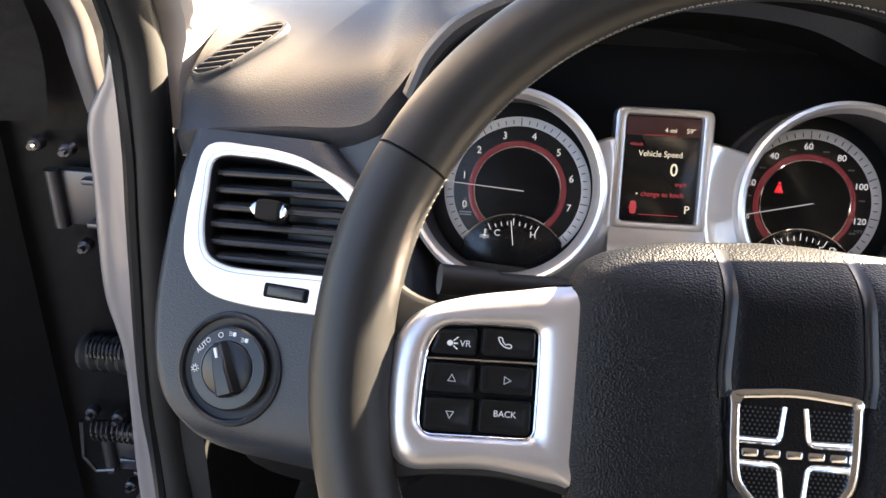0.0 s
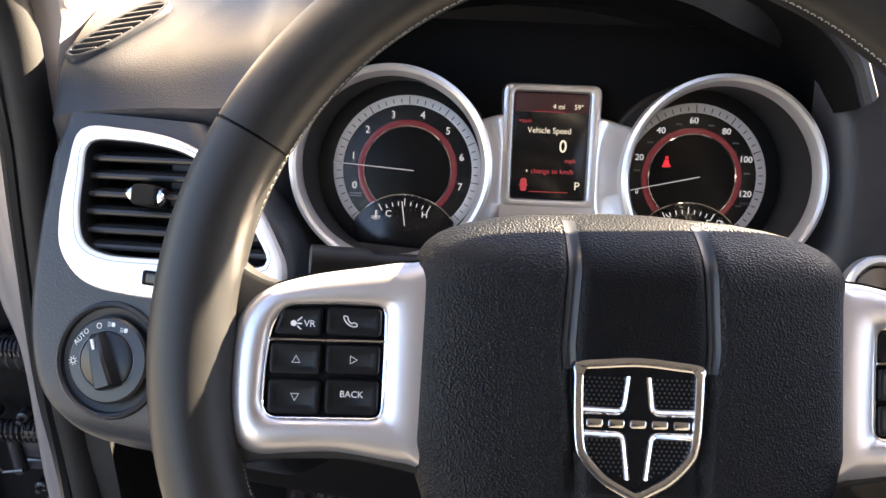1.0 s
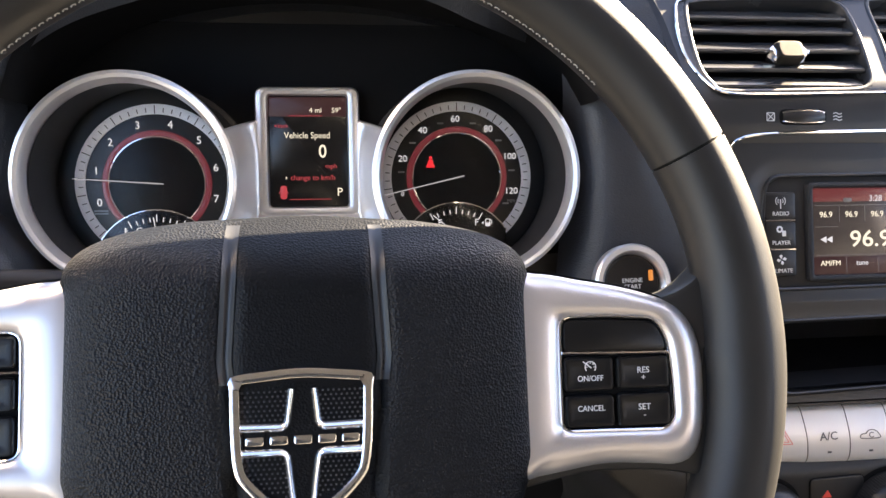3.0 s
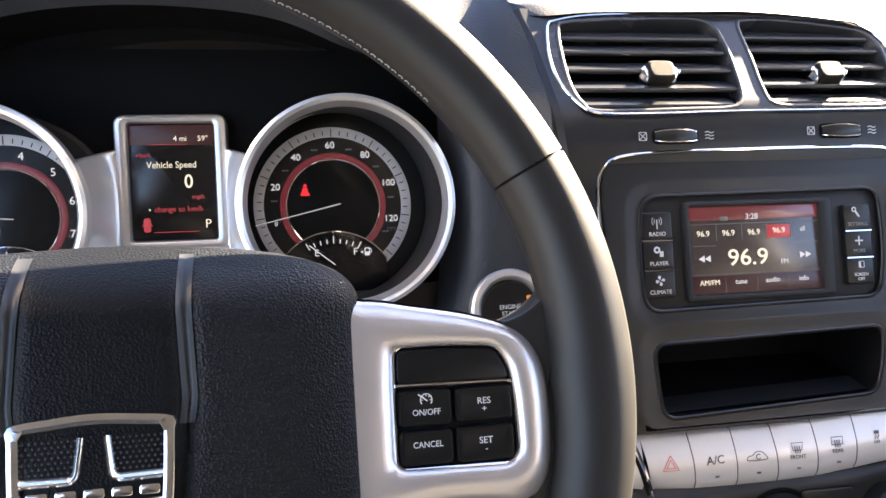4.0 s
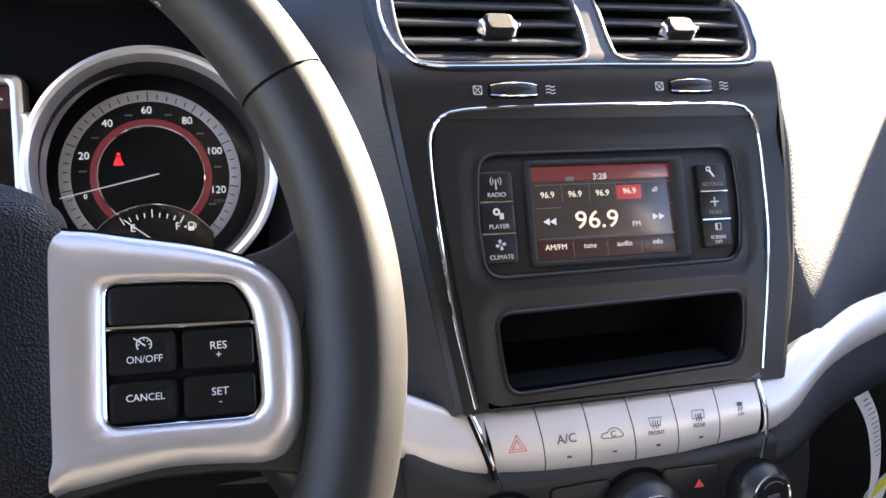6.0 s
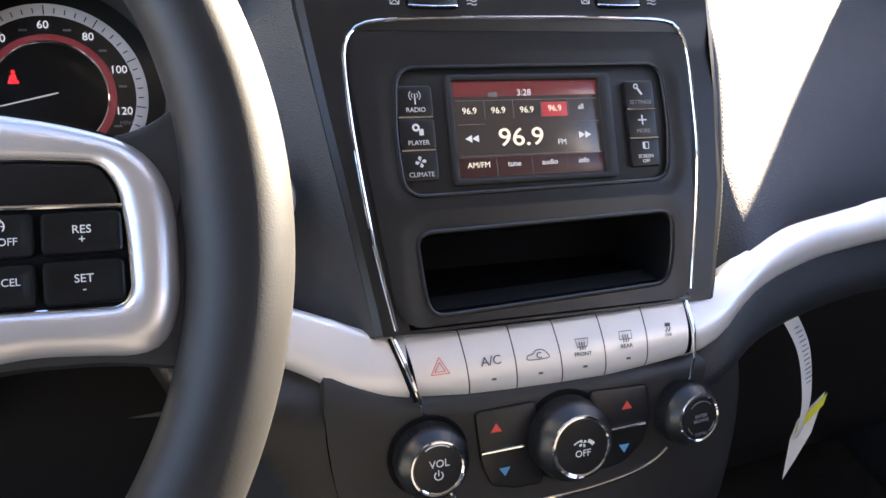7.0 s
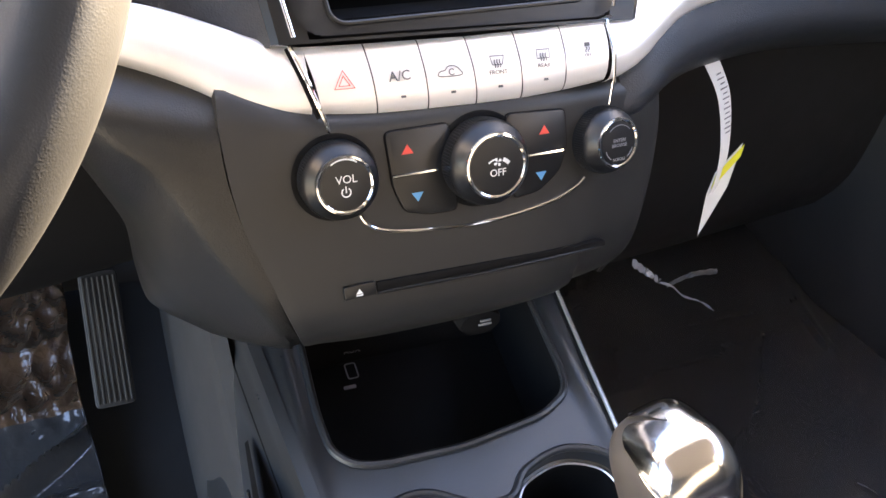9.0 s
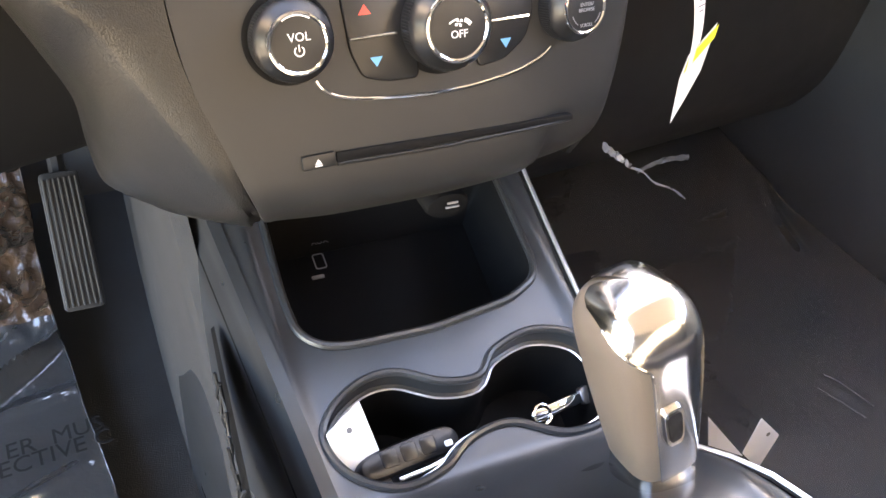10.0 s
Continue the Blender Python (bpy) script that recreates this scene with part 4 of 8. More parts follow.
def radio():
    r = thing("car_radio", FR @ Vector((0, -0.03, 0)), "black touchscreen car radio tuned to 96.9 FM, screen lit", "radio")
    part("body", plate(rpoly([(-0.0858, -0.0363), (0.0844, -0.0345), (0.0886, 0.0), (0.0868, 0.0390), (-0.0848, 0.0375), (-0.0882, 0.0)], 0.012, 8), -0.012, -0.0010, 0.001), MATT, r, "", FR)
    inner = rrect(-0.0058, 0.0010, 0.0930, 0.0560, 0.001, 3)
    outer = rrect(-0.0036, 0.0008, 0.106, 0.0640, 0.003, 3)
    part("screen_bezel", surround(outer, inner, -0.002, 0.0030, 0.0016, -0.0006), MATT, r, "", FR)
    scr = part("screen", plate(rrect(-0.0058, 0.0010, 0.0935, 0.0565, 0.001, 2), -0.0012, -0.0004, 0.0001), LIT_SCREEN, r, "glowing radio screen with presets", FR)
    n = 0.0001
    part("status_bar", plate(rrect(-0.0045, 0.0245, 0.093, 0.0085, 0.0003, 2), -0.0004, n - 0.0002, 0.0001), LIT_SCREENRED, scr, "red status bar", FR)
    part("lower_bar", plate(rrect(-0.0045, -0.0210, 0.093, 0.0115, 0.0003, 2), -0.0004, n - 0.0002, 0.0001), glow("dim maroon", (0.5, 0.12, 0.12), 0.06), scr, "", FR)
    strokes = [[(x, 0.0070), (x, 0.0175)] for x in (-0.0330, -0.0150, 0.0028, 0.0207)]
    strokes += [[(a, y), (b, y)] for y, a, b in ((0.0178, -0.0500, 0.0410), (0.0040, -0.0500, -0.0340), (0.0040, 0.0240, 0.0410), (-0.0145, -0.0500, 0.0410))]
    strokes += [[(x, -0.0150), (x, -0.0265)] for x in (-0.0285, -0.0060, 0.0165)]
    faint = glow("screen lines", (0.55, 0.50, 0.50), 0.22)
    for stroke in strokes:
        part("divider_line", ribbon(stroke, 0.0003, n, 0.0001), faint, scr, "", FR)
    part("preset_highlight", plate(rrect(0.0117, 0.0118, 0.0165, 0.0085, 0.0003, 2), -0.0004, n - 0.0001, 0.0001), LIT_RED, scr, "red highlighted preset", FR)
    for x in (-0.0423, -0.0245, -0.0064):
        lettering("96.9", x, 0.0117, 0.0037, n, FR, LIT_WARM, scr)
    lettering("96.9", 0.0117, 0.0122, 0.0037, n + 0.0001, FR, LIT_WARM, scr)
    lettering("all", 0.0291, 0.0127, 0.0032, n, FR, LIT_WHITE, scr)
    lettering("96.9", -0.0115, -0.0046, 0.0104, n, FR, LIT_WARM, scr, wide=1.15, bold=0.0001)
    lettering("FM", 0.0145, -0.0081, 0.0033, n, FR, LIT_WHITE, scr)
    lettering("3:28", -0.0073, 0.0219, 0.0038, n, FR, LIT_WHITE, scr)
    for t, x in (("AM/FM", -0.0396), ("tune", -0.0175), ("audio", 0.0052), ("info", 0.0277)):
        lettering(t, x, -0.0197, 0.0033, n, FR, LIT_WARM if x < -0.03 else LIT_WHITE, scr)
    for x0, s in ((-0.0423, -1), (0.0301, 1)):
        b = bmesh.new()
        for d in (-0.0021, 0.0021):
            q = [b.verts.new((x0 + d + s * 0.0021, -0.0042, n)), b.verts.new((x0 + d - s * 0.0021, -0.0020, n)), b.verts.new((x0 + d - s * 0.0021, -0.0064, n))]
            b.faces.new(q)
        part("skip_symbol", b, LIT_WHITE, scr, "", FR)
    part("status_icon", plate(rrect(-0.0270, 0.0212, 0.006, 0.0026, 0.0012), n - 0.0002, n, 0.0001), glow("grey icon", (0.5, 0.5, 0.5), 0.22), scr, "", FR)
    # hard keys
    for i, (t, y) in enumerate((("RADIO", 0.0180), ("PLAYER", -0.0006), ("CLIMATE", -0.0185))):
        key = part("hard_key", plate(rrect(-0.0750, y, 0.0208, 0.0172, 0.0024), -0.001, 0.0022, 0.0008), SATIN, r, "black hard key", FR)
        lettering(t, -0.0748, y - 0.0052, 0.0026, 0.0023, FR, WHITE_PRINT, key)
        if i == 0:
            b = ribbon([(-0.0748, y - 0.002), (-0.0748, y + 0.004)], 0.0007, 0.0023)
            for rr in (0.0018, 0.0033):
                ribbon(circle(-0.0748, y + 0.003, rr, 9, -45, 45), 0.0004, 0.0023, bm=b)
                ribbon(circle(-0.0748, y + 0.003, rr, 9, 135, 225), 0.0004, 0.0023, bm=b)
        elif i == 1:
            b = ribbon(circle(-0.0758, y + 0.0035, 0.0016, 16), 0.0012, 0.0023, closed=True)
            plate(rrect(-0.0728, y + 0.0008, 0.0026, 0.0036, 0.0005), 0.0021, 0.0023, 0.0001, bm=b)
        else:
            b = bmesh.new()
            for k in range(4):
                plate([(-0.0748 + rr * math.cos(radians(90 * k + a)), y + 0.002 + rr * math.sin(radians(90 * k + a))) for rr, a in ((0.0006, 0), (0.0028, -14), (0.0034, 12), (0.0026, 38), (0.0008, 40))], 0.0021, 0.0023, 0.0001, bm=b)
        part("key_symbol", b, WHITE_PRINT, key, "", FR)
        if i < 2:
            part("bright_divider", ribbon([(-0.0852, y - 0.0093), (-0.0650, y - 0.0093)], 0.0008, 0.0024, 0.0015), CHROME, r, "", FR)
    for i, (t, y) in enumerate((("SETTINGS", 0.0188), ("MORE", 0.0010), ("SCREEN\nOFF", -0.0170))):
        key = part("hard_key", plate(rrect(0.0688, y, 0.0200, 0.0172, 0.0024), -0.001, 0.0022, 0.0008), SATIN, r, "black hard key", FR)
        lettering(t, 0.0690, y - (0.0048 if i < 2 else 0.0040), 0.0024 if i < 2 else 0.0021, 0.0023, FR, GREY_PRINT if i != 2 else WHITE_PRINT, key)
        if i == 0:
            b = ribbon([(0.0705, y), (0.0672, y + 0.0045)], 0.0013, 0.0023)
            ribbon(circle(0.0668, y + 0.0050, 0.0014, 10, -10, 260), 0.0008, 0.0023, bm=b)
        elif i == 1:
            b = ribbon([(0.0690 - 0.0030, y + 0.002), (0.0690 + 0.0030, y + 0.002)], 0.0009, 0.0023)
            ribbon([(0.0690, y - 0.001), (0.0690, y + 0.005)], 0.0009, 0.0024, bm=b)
        else:
            b = plate(rrect(0.0684, y + 0.0042, 0.0018, 0.0040, 0.0003), 0.0021, 0.0023, 0.0001)
            ribbon(rrect(0.0698, y + 0.0042, 0.0036, 0.0040, 0.0003), 0.0004, 0.0023, closed=True, bm=b)
        part("key_symbol", b, WHITE_PRINT, key, "", FR)
        if i < 2:
            part("bright_divider", ribbon([(0.0592, y - 0.0091), (0.0790, y - 0.0091)], 0.0009, 0.0026, 0.0015), CHROME, r, "bright divider", FR)


radio()


# ---- climate controls ----
def climate():
    c = thing("climate_panel", FK @ Vector((0, -0.09, 0)), "matt black climate control panel with three knobs", "control panel")
    rows = []
    for v, l, r, n in ((0.046, -0.1360, 0.142, -0.020), (0.037, -0.1372, 0.1460, -0.007), (0.0315, -0.1382, 0.1470, -0.0015), (0.026, -0.1388, 0.1478, 0.0), (0.0, -0.1363, 0.1490, 0.0), (-0.031, -0.1292, 0.1445, 0.0), (-0.060, -0.1196, 0.1365, 0.0), (-0.078, -0.1136, 0.130, -0.002), (-0.092, -0.1085, 0.122, -0.010), (-0.104, -0.104, 0.112, -0.030), (-0.110, -0.10, 0.104, -0.06)):
        up = 0.018 * max(0.0, min(1.0, (v - 0.015) / 0.022))
        sag = 0.005 * max(0.0, min(1.0, (-0.06 - v) / 0.03))
        rows.append([(l + 0.0001, v + up, n - 0.010), (l + 0.0003, v + up, n - 0.0014), (l + 0.0009, v + up, n - 0.0002), (l + 0.006, v + up, n), (-0.095, v + up * 0.25, n + 0.0003), (-0.06, v - sag * 0.7, n + 0.0005), (0, v - sag, n + 0.0008), (0.045, v - sag * 0.8, n + 0.0007), (0.07, v - sag * 0.5, n - 0.0018),
                     (r - 0.052, v, n - 0.0052), (r - 0.030, v, n - 0.0096), (r - 0.014, v, n - 0.0140), (r - 0.004, v, n - 0.0185), (r - 0.0005, v, n - 0.026)])
    part("panel_face", sheet(rows, 60, 70), MATTP, c, "", FK)
    S0 = 0.0016
    def knob(cx, cy, rb, rf, h, label, FK=FK):
        k = part("knob", lathe([(rb * 1.0, S0), (rb, S0 + 0.002), (rb * 0.985, S0 + h * 0.55), (rb * 0.93, S0 + h * 0.75), (rf * 1.16, S0 + h * 0.9), (rf * 1.1, S0 + h)], cx, cy, 72), SATIN, c, label, FK)
        part("recess", lathe([(rb * 1.14, S0 - 0.0004), (rb * 1.10, S0 - 0.0002), (rb, S0 - 0.0002)], cx, cy, 64, False, False), DEEP, c, "dark gap round the knob", FK)
        b = bmesh.new()
        for i in range(90):
            a = math.tau * i / 90
            d = Vector((math.cos(a), math.sin(a)))
            t = Vector((-d.y, d.x)) * rb * 0.018
            p0, p1 = d * rb * 1.0, d * rb * 1.012
            loft([[(cx + p0.x - t.x, cy + p0.y - t.y, z), (cx + p1.x, cy + p1.y, z), (cx + p0.x + t.x, cy + p0.y + t.y, z)] for z in (S0 + 0.002, S0 + h * 0.55)], bm=b)
        part("knurling", b, SATIN, k, "", FK)
        part("chrome_ring", lathe([(rf * 1.12, S0 + h - 0.001), (rf * 1.10, S0 + h + 0.0007), (rf * 1.03, S0 + h + 0.0009), (rf * 0.97, S0 + h + 0.0002)], cx, cy, 64, False, False), CHROME, k, "chrome ring", FK)
        part("knob_face", lathe([(rf * 0.98, S0 + h - 0.002), (rf * 0.98, S0 + h + 0.0002), (rf * 0.6, S0 + h + 0.0007), (0.0004, S0 + h + 0.0009)], cx, cy, 48, False, True), SATIN, k, "", FK)
        return k, S0 + h + 0.0012
    k, n = knob(-0.0820, 0.0045, 0.0209, 0.0141, 0.018, "black knurled volume knob")
    lettering("VOL", -0.0816, 0.0076, 0.0042, n, FK, WHITE_PRINT, k)
    b = ribbon(circle(-0.0822, 0.0010, 0.0024, 14, 125, 415), 0.0006, n)
    ribbon([(-0.0822, 0.0008), (-0.0822, 0.0042)], 0.0006, n, bm=b)
    ribbon(circle(-0.0822, 0.0062, 0.0120, 18, 55, 125), 0.0007, n, bm=b)
    part("knob_symbol", b, WHITE_PRINT, k, "", FK)
    k, n = knob(0.0034, 0.0026, 0.0245, 0.0168, 0.021, "black knurled fan speed knob")
    lettering("OFF", 0.0034, -0.0008, 0.0040, n, FK, WHITE_PRINT, k)
    b = bmesh.new()
    for q in range(4):
        plate([(0.0034 + rr * math.cos(radians(90 * q + a + 20)), 0.0052 + rr * math.sin(radians(90 * q + a + 20))) for rr, a in ((0.0005, 0), (0.0022, -14), (0.0027, 12), (0.0021, 38), (0.0006, 40))], n - 0.0002, n, 0.0001, bm=b)
    ribbon(circle(0.0034, -0.002, 0.0090, 7, 100, 128), 0.0008, n, bm=b)
    ribbon(circle(0.0034, -0.002, 0.0090, 7, 40, 68), 0.0022, n, bm=b)
    part("knob_symbol", b, WHITE_PRINT, k, "", FK)
    FE = FK @ Matrix.Translation((0.0868, 0.0026, -0.0062)) @ pose(0, 0, 0, 0, 7, 0) @ Matrix.Translation((-0.0800, -0.0052, 0))
    k, n = knob(0.0800, 0.0052, 0.0202, 0.0138, 0.019, "black knurled browse knob", FE)
    lettering("ENTER/\nBROWSE", 0.0800, 0.0055, 0.0021, n, FE, GREY_PRINT, k)
    lettering("SCROLL", 0.0800, -0.0045, 0.0019, n, FE, GREY_PRINT, k)
    b = ribbon(circle(0.0800, 0.0052, 0.0110, 14, 45, 135), 0.0005, n)
    ribbon(circle(0.0800, 0.0052, 0.0110, 8, 200, 235), 0.0005, n, bm=b)
    ribbon(circle(0.0800, 0.0052, 0.0110, 8, 305, 340), 0.0005, n, bm=b)
    part("knob_symbol", b, GREY_PRINT, k, "", FE)
    # temperature rockers on both sides of the fan knob
    for s in (-1, 1):
        out = [(-0.0533, 0.0252), (-0.015, 0.0260), (-0.012, -0.0250), (-0.0300, -0.0247), (-0.0445, -0.0205), (-0.0503, -0.006)] if s < 0 else [(0.0200, 0.0265), (0.0600, 0.0247), (0.0612, 0.002), (0.0560, -0.012), (0.0420, -0.0222), (0.0250, -0.0245)]
        rk = part("temperature_rocker", plate(rpoly(out, 0.004, 5), 0.0, 0.0022, 0.0010), SATIN, c, "black temperature rocker", FK)
        part("rocker_gap", ribbon(rpoly(out, 0.004, 5), 0.0009, 0.00125, 0.0005, closed=True), DEEP, c, "", FK)
        x = -0.0407 if s < 0 else 0.0454
        b = bmesh.new()
        b.faces.new([b.verts.new(p) for p in ((x - 0.0036, 0.0118, 0.0024), (x + 0.0036, 0.0118, 0.0024), (x, 0.0172, 0.0024))])
        part("warmer_mark", b, RED_PRINT, rk, "red up triangle", FK)
        x = -0.0363 if s < 0 else 0.0431
        b = bmesh.new()
        b.faces.new([b.verts.new(p) for p in ((x - 0.0036, -0.0106, 0.0024), (x, -0.0160, 0.0024), (x + 0.0036, -0.0106, 0.0024))])
        part("cooler_mark", b, BLUE_PRINT, rk, "blue down triangle", FK)
        a, e = (-0.0505, -0.0235) if s < 0 else (0.0255, 0.0580)
        part("chrome_bar", tube([(a, 0.0002, 0.0026), (e, 0.0006, 0.0026)], 0.0009, 6), CHROME, rk, "thin chrome bar", FK)
    # chrome sweep below the knobs and the two struts above the outer knobs
    sw = smooth([(-0.0704, -0.0185), (-0.0675, -0.0235), (-0.0600, -0.0285), (-0.0430, -0.0323), (-0.0104, -0.0352), (0.015, -0.0350), (0.0337, -0.0332), (0.0500, -0.0305), (0.0610, -0.0272), (0.0700, -0.0235), (0.0755, -0.0195)], 60, False)
    part("chrome_sweep", tube([(u, v, 0.0012 - 3.2 * max(0.0, u - 0.05) ** 2) for u, v in sw], 0.0012, 8), CHROME, c, "thin chrome sweep", FK)
    # disc slot and eject button
    slot = part("disc_slot", plate(rpoly([(-0.0645, -0.0590), (0.0905, -0.0630), (0.0905, -0.0665), (-0.0645, -0.0652)], 0.0012, 3), -0.004, 0.0018, 0.0004), DEEP, c, "dark disc slot", FK)
    part("slot_lip", tube([(-0.0640, -0.0658, 0.0010), (0.0, -0.0676, 0.0014), (0.060, -0.0672, 0.0012), (0.0890, -0.0662, 0.0006)], 0.0012, 8), SATIN, slot, "", FK)
    ej = part("eject_button", plate(rrect(-0.0745, -0.0622, 0.0192, 0.0082, 0.0012), 0.0, 0.0026, 0.0008), SATIN, c, "small black eject button", FK)
    b = bmesh.new()
    b.faces.new([b.verts.new(p) for p in ((-0.0772, -0.0636, 0.0028), (-0.0732, -0.0636, 0.0028), (-0.0752, -0.0606, 0.0028))])
    ribbon([(-0.0772, -0.0645), (-0.0732, -0.0645)], 0.0008, 0.0028, bm=b)
    part("eject_symbol", b, WHITE_PRINT, ej, "", FK)


MATTP = surface("panel plastic", (0.017, 0.017, 0.0175), 0.46, 0, 2200, 0.00005, "noise")
climate()


def struts():
    t = thing("chrome_strut", (0.30, 0.39, 0.49), "thin chrome strut across the button strip", "trim", "chrome struts", "structure")
    part("strut_bar", tube([FB @ Vector(p) for p in ((-0.0975, 0.0205, 0.0030), (-0.0915, 0.0015, 0.0062), (-0.0855, -0.0170, 0.0035), (-0.0815, -0.0290, -0.0030))], 0.0013, 8), CHROME, t)
    part("strut_gap", tube([FB @ Vector(p) for p in ((-0.0990, 0.0195, 0.0018), (-0.0935, 0.0010, 0.0050), (-0.0880, -0.0165, 0.0022))], 0.0012, 6), DEEP, t)
    t = thing("chrome_strut", (0.475, 0.39, 0.49), "thin chrome strut across the button strip", "trim", "chrome struts", "structure")
    part("strut_bar", tube([FB @ Vector(p) for p in ((0.0890, 0.0225, 0.0030), (0.0900, 0.004, 0.0058), (0.0888, -0.0130, 0.0032), (0.0868, -0.0255, -0.0030))], 0.0010, 8), CHROME, t)


struts()


# ---- steering wheel ----
RIM_R, RIM_A, RIM_B, HUB_U, HUB_V = 0.1780, 0.0161, 0.0165, 0.0019, -0.0339


def rim_arc(a0, a1, steps, grow=0.0, seg=24):
    """A piece of the rim between two angles, in degrees."""
    loops = []
    for i in range(steps + 1):
        a = radians(a0 + (a1 - a0) * i / steps)
        # the grips swell where the side spokes join
        d = abs((math.degrees(a) + 180) % 360 - 180)
        near = max(0.0, 1 - min(d, 180 - d) / 26)
        sw = 0.0030 * near * near
        c, s = math.cos(a), math.sin(a)
        loop = []
        for k in range(seg):
            b = math.tau * k / seg
            ra = (RIM_A + grow + (sw if math.cos(b) < 0 else 0)) * math.cos(b)
            loop.append((HUB_U + (RIM_R + ra) * c, HUB_V + (RIM_R + ra) * s, (RIM_B + grow) * math.sin(b) - 0.0008))
        loops.append(loop)
    return loft(loops)


def shrink(p, d):
    """The outline drawn towards its middle by about d."""
    xs, ys = [q[0] for q in p], [q[1] for q in p]
    cx, cy = (min(xs) + max(xs)) / 2, (min(ys) + max(ys)) / 2
    fx, fy = 1 - 2 * d / (max(xs) - min(xs)), 1 - 2 * d / (max(ys) - min(ys))
    return [(cx + (x - cx) * fx, cy + (y - cy) * fy) for x, y in p]


def steering_wheel():
    w = thing("steering_wheel", FW @ Vector((0, HUB_V, -0.02)), "black leather steering wheel with satin silver spokes", "steering wheel")
    part("rim", rim_arc(28.3, 152.6, 90), LEATHER, w, "smooth black leather upper rim", FW)
    part("rim", rim_arc(153.0, 387.9, 150), LEATHER, w, "stitched black leather lower rim", FW)
    for a in (28.1, 152.8):
        part("rim_seam", rim_arc(a - 0.35, a + 0.35, 2, -0.0008), DEEP, w, "dark seam across the rim", FW)
    # stitches along the inside of the rim
    st = bmesh.new()
    for i in range(136):
        a = radians(44 + 161 * i / 136)
        b = radians(177)
        r = RIM_R + (RIM_A + 0.0002) * math.cos(b)
        z = (RIM_B + 0.0002) * math.sin(b) - 0.0008
        t = 0.0011 / r
        r2 = r + 0.0005
        tube([(HUB_U + r * math.cos(a - t), HUB_V + r * math.sin(a - t), z), (HUB_U + r2 * math.cos(a), HUB_V + r2 * math.sin(a), z + 0.0004), (HUB_U + r * math.cos(a + t), HUB_V + r * math.sin(a + t), z)], 0.00036, 5, bm=st)
    part("stitching", st, THREAD, w, "pale stitching inside the rim", FW)
    # spokes
    half = [(0.0660, -0.002), (0.0888, 0.0003), (0.108, -0.0026), (0.130, -0.0068), (0.1475, -0.0130), (0.1560, -0.0215), (0.1598, -0.0330), (0.1603, -0.0500), (0.1588, -0.0660), (0.1542, -0.0755), (0.1465, -0.0785), (0.134, -0.0775), (0.115, -0.0767), (0.0885, -0.0803), (0.066, -0.0815)]
    web = [(0.075, 0.002), (0.110, -0.004), (0.138, -0.0115), (0.154, -0.0070), (0.166, 0.004), (0.172, 0.006), (0.172, -0.085), (0.160, -0.084), (0.140, -0.080), (0.110, -0.079), (0.075, -0.086)]
    bh = [(0.0992, -0.0330), (0.0992, -0.0622), (0.1425, -0.0632), (0.1458, -0.0590), (0.1455, -0.0440), (0.1440, -0.0275), (0.1390, -0.0192), (0.1190, -0.0180), (0.0995, -0.0180)]
    for s in (1, -1):
        def mir(p):
            q = [(s * x, y) for x, y in p]
            return q if area2(q) > 0 else q[::-1]
        part("spoke_back", plate(mir(rpoly(web, 0.010, 4)), -0.016, 0.0012, 0.003), LEATHER, w, "", FW)
        full = mir(smooth(half, 96))
        hole = mir(rpoly(bh, 0.0045, 6))
        # crowned silver cover: rings from the edge inwards, then a dip to the button pocket
        cen = (s * 0.1200, -0.0405)
        pocket = []
        for x, y in full:
            d = Vector((x - cen[0], y - cen[1])).normalized()
            best = None
            for (x1, y1), (x2, y2) in zip(hole, hole[1:] + hole[:1]):
                ex, ey = x2 - x1, y2 - y1
                den = d.x * ey - d.y * ex
                if abs(den) < 1e-12:
                    continue
                t = ((x1 - cen[0]) * ey - (y1 - cen[1]) * ex) / den
                q = ((x1 - cen[0]) * d.y - (y1 - cen[1]) * d.x) / den
                if t > 0 and -1e-6 <= q <= 1 + 1e-6:
                    best = t if best is None else max(best, t)
            best = best or 0.02
            pocket.append((cen[0] + d.x * best, cen[1] + d.y * best))
        def between(f, n):
            return [(a[0] + (b[0] - a[0]) * f, a[1] + (b[1] - a[1]) * f, n) for a, b in zip(full, pocket)]
        part("spoke_cover", loft([between(0.0, -0.005), between(0.0, -0.0004), between(0.05, 0.0012), between(0.13, 0.0027), between(0.26, 0.0043), between(0.45, 0.0056), between(0.65, 0.0060), between(0.82, 0.0056), between(0.93, 0.0045), between(1.0, 0.0028), between(1.01, -0.004)], False, False), SPOKE, w, "satin silver spoke", FW, 75)
        part("button_pocket", plate(hole, -0.006, 0.0016, 0.0004), DEEP, w, "", FW)
        part("chrome_edge", tube([(x, y, 0.0030) for x, y in inset(hole, -0.0002)], 0.0006, 8, True), CHROME, w, "thin chrome edge", FW)
        part("chrome_edge", tube([(s * 0.0995, -0.0320, 0.0034), (s * 0.1205, -0.0324, 0.0040), (s * 0.1445, -0.0328, 0.0034)], 0.0007, 6), CHROME, w, "", FW)
        part("gap_shadow", ribbon([(x, y) for x, y in full], 0.0010, 0.0002, 0.0006, closed=True), DEEP, w, "", FW)

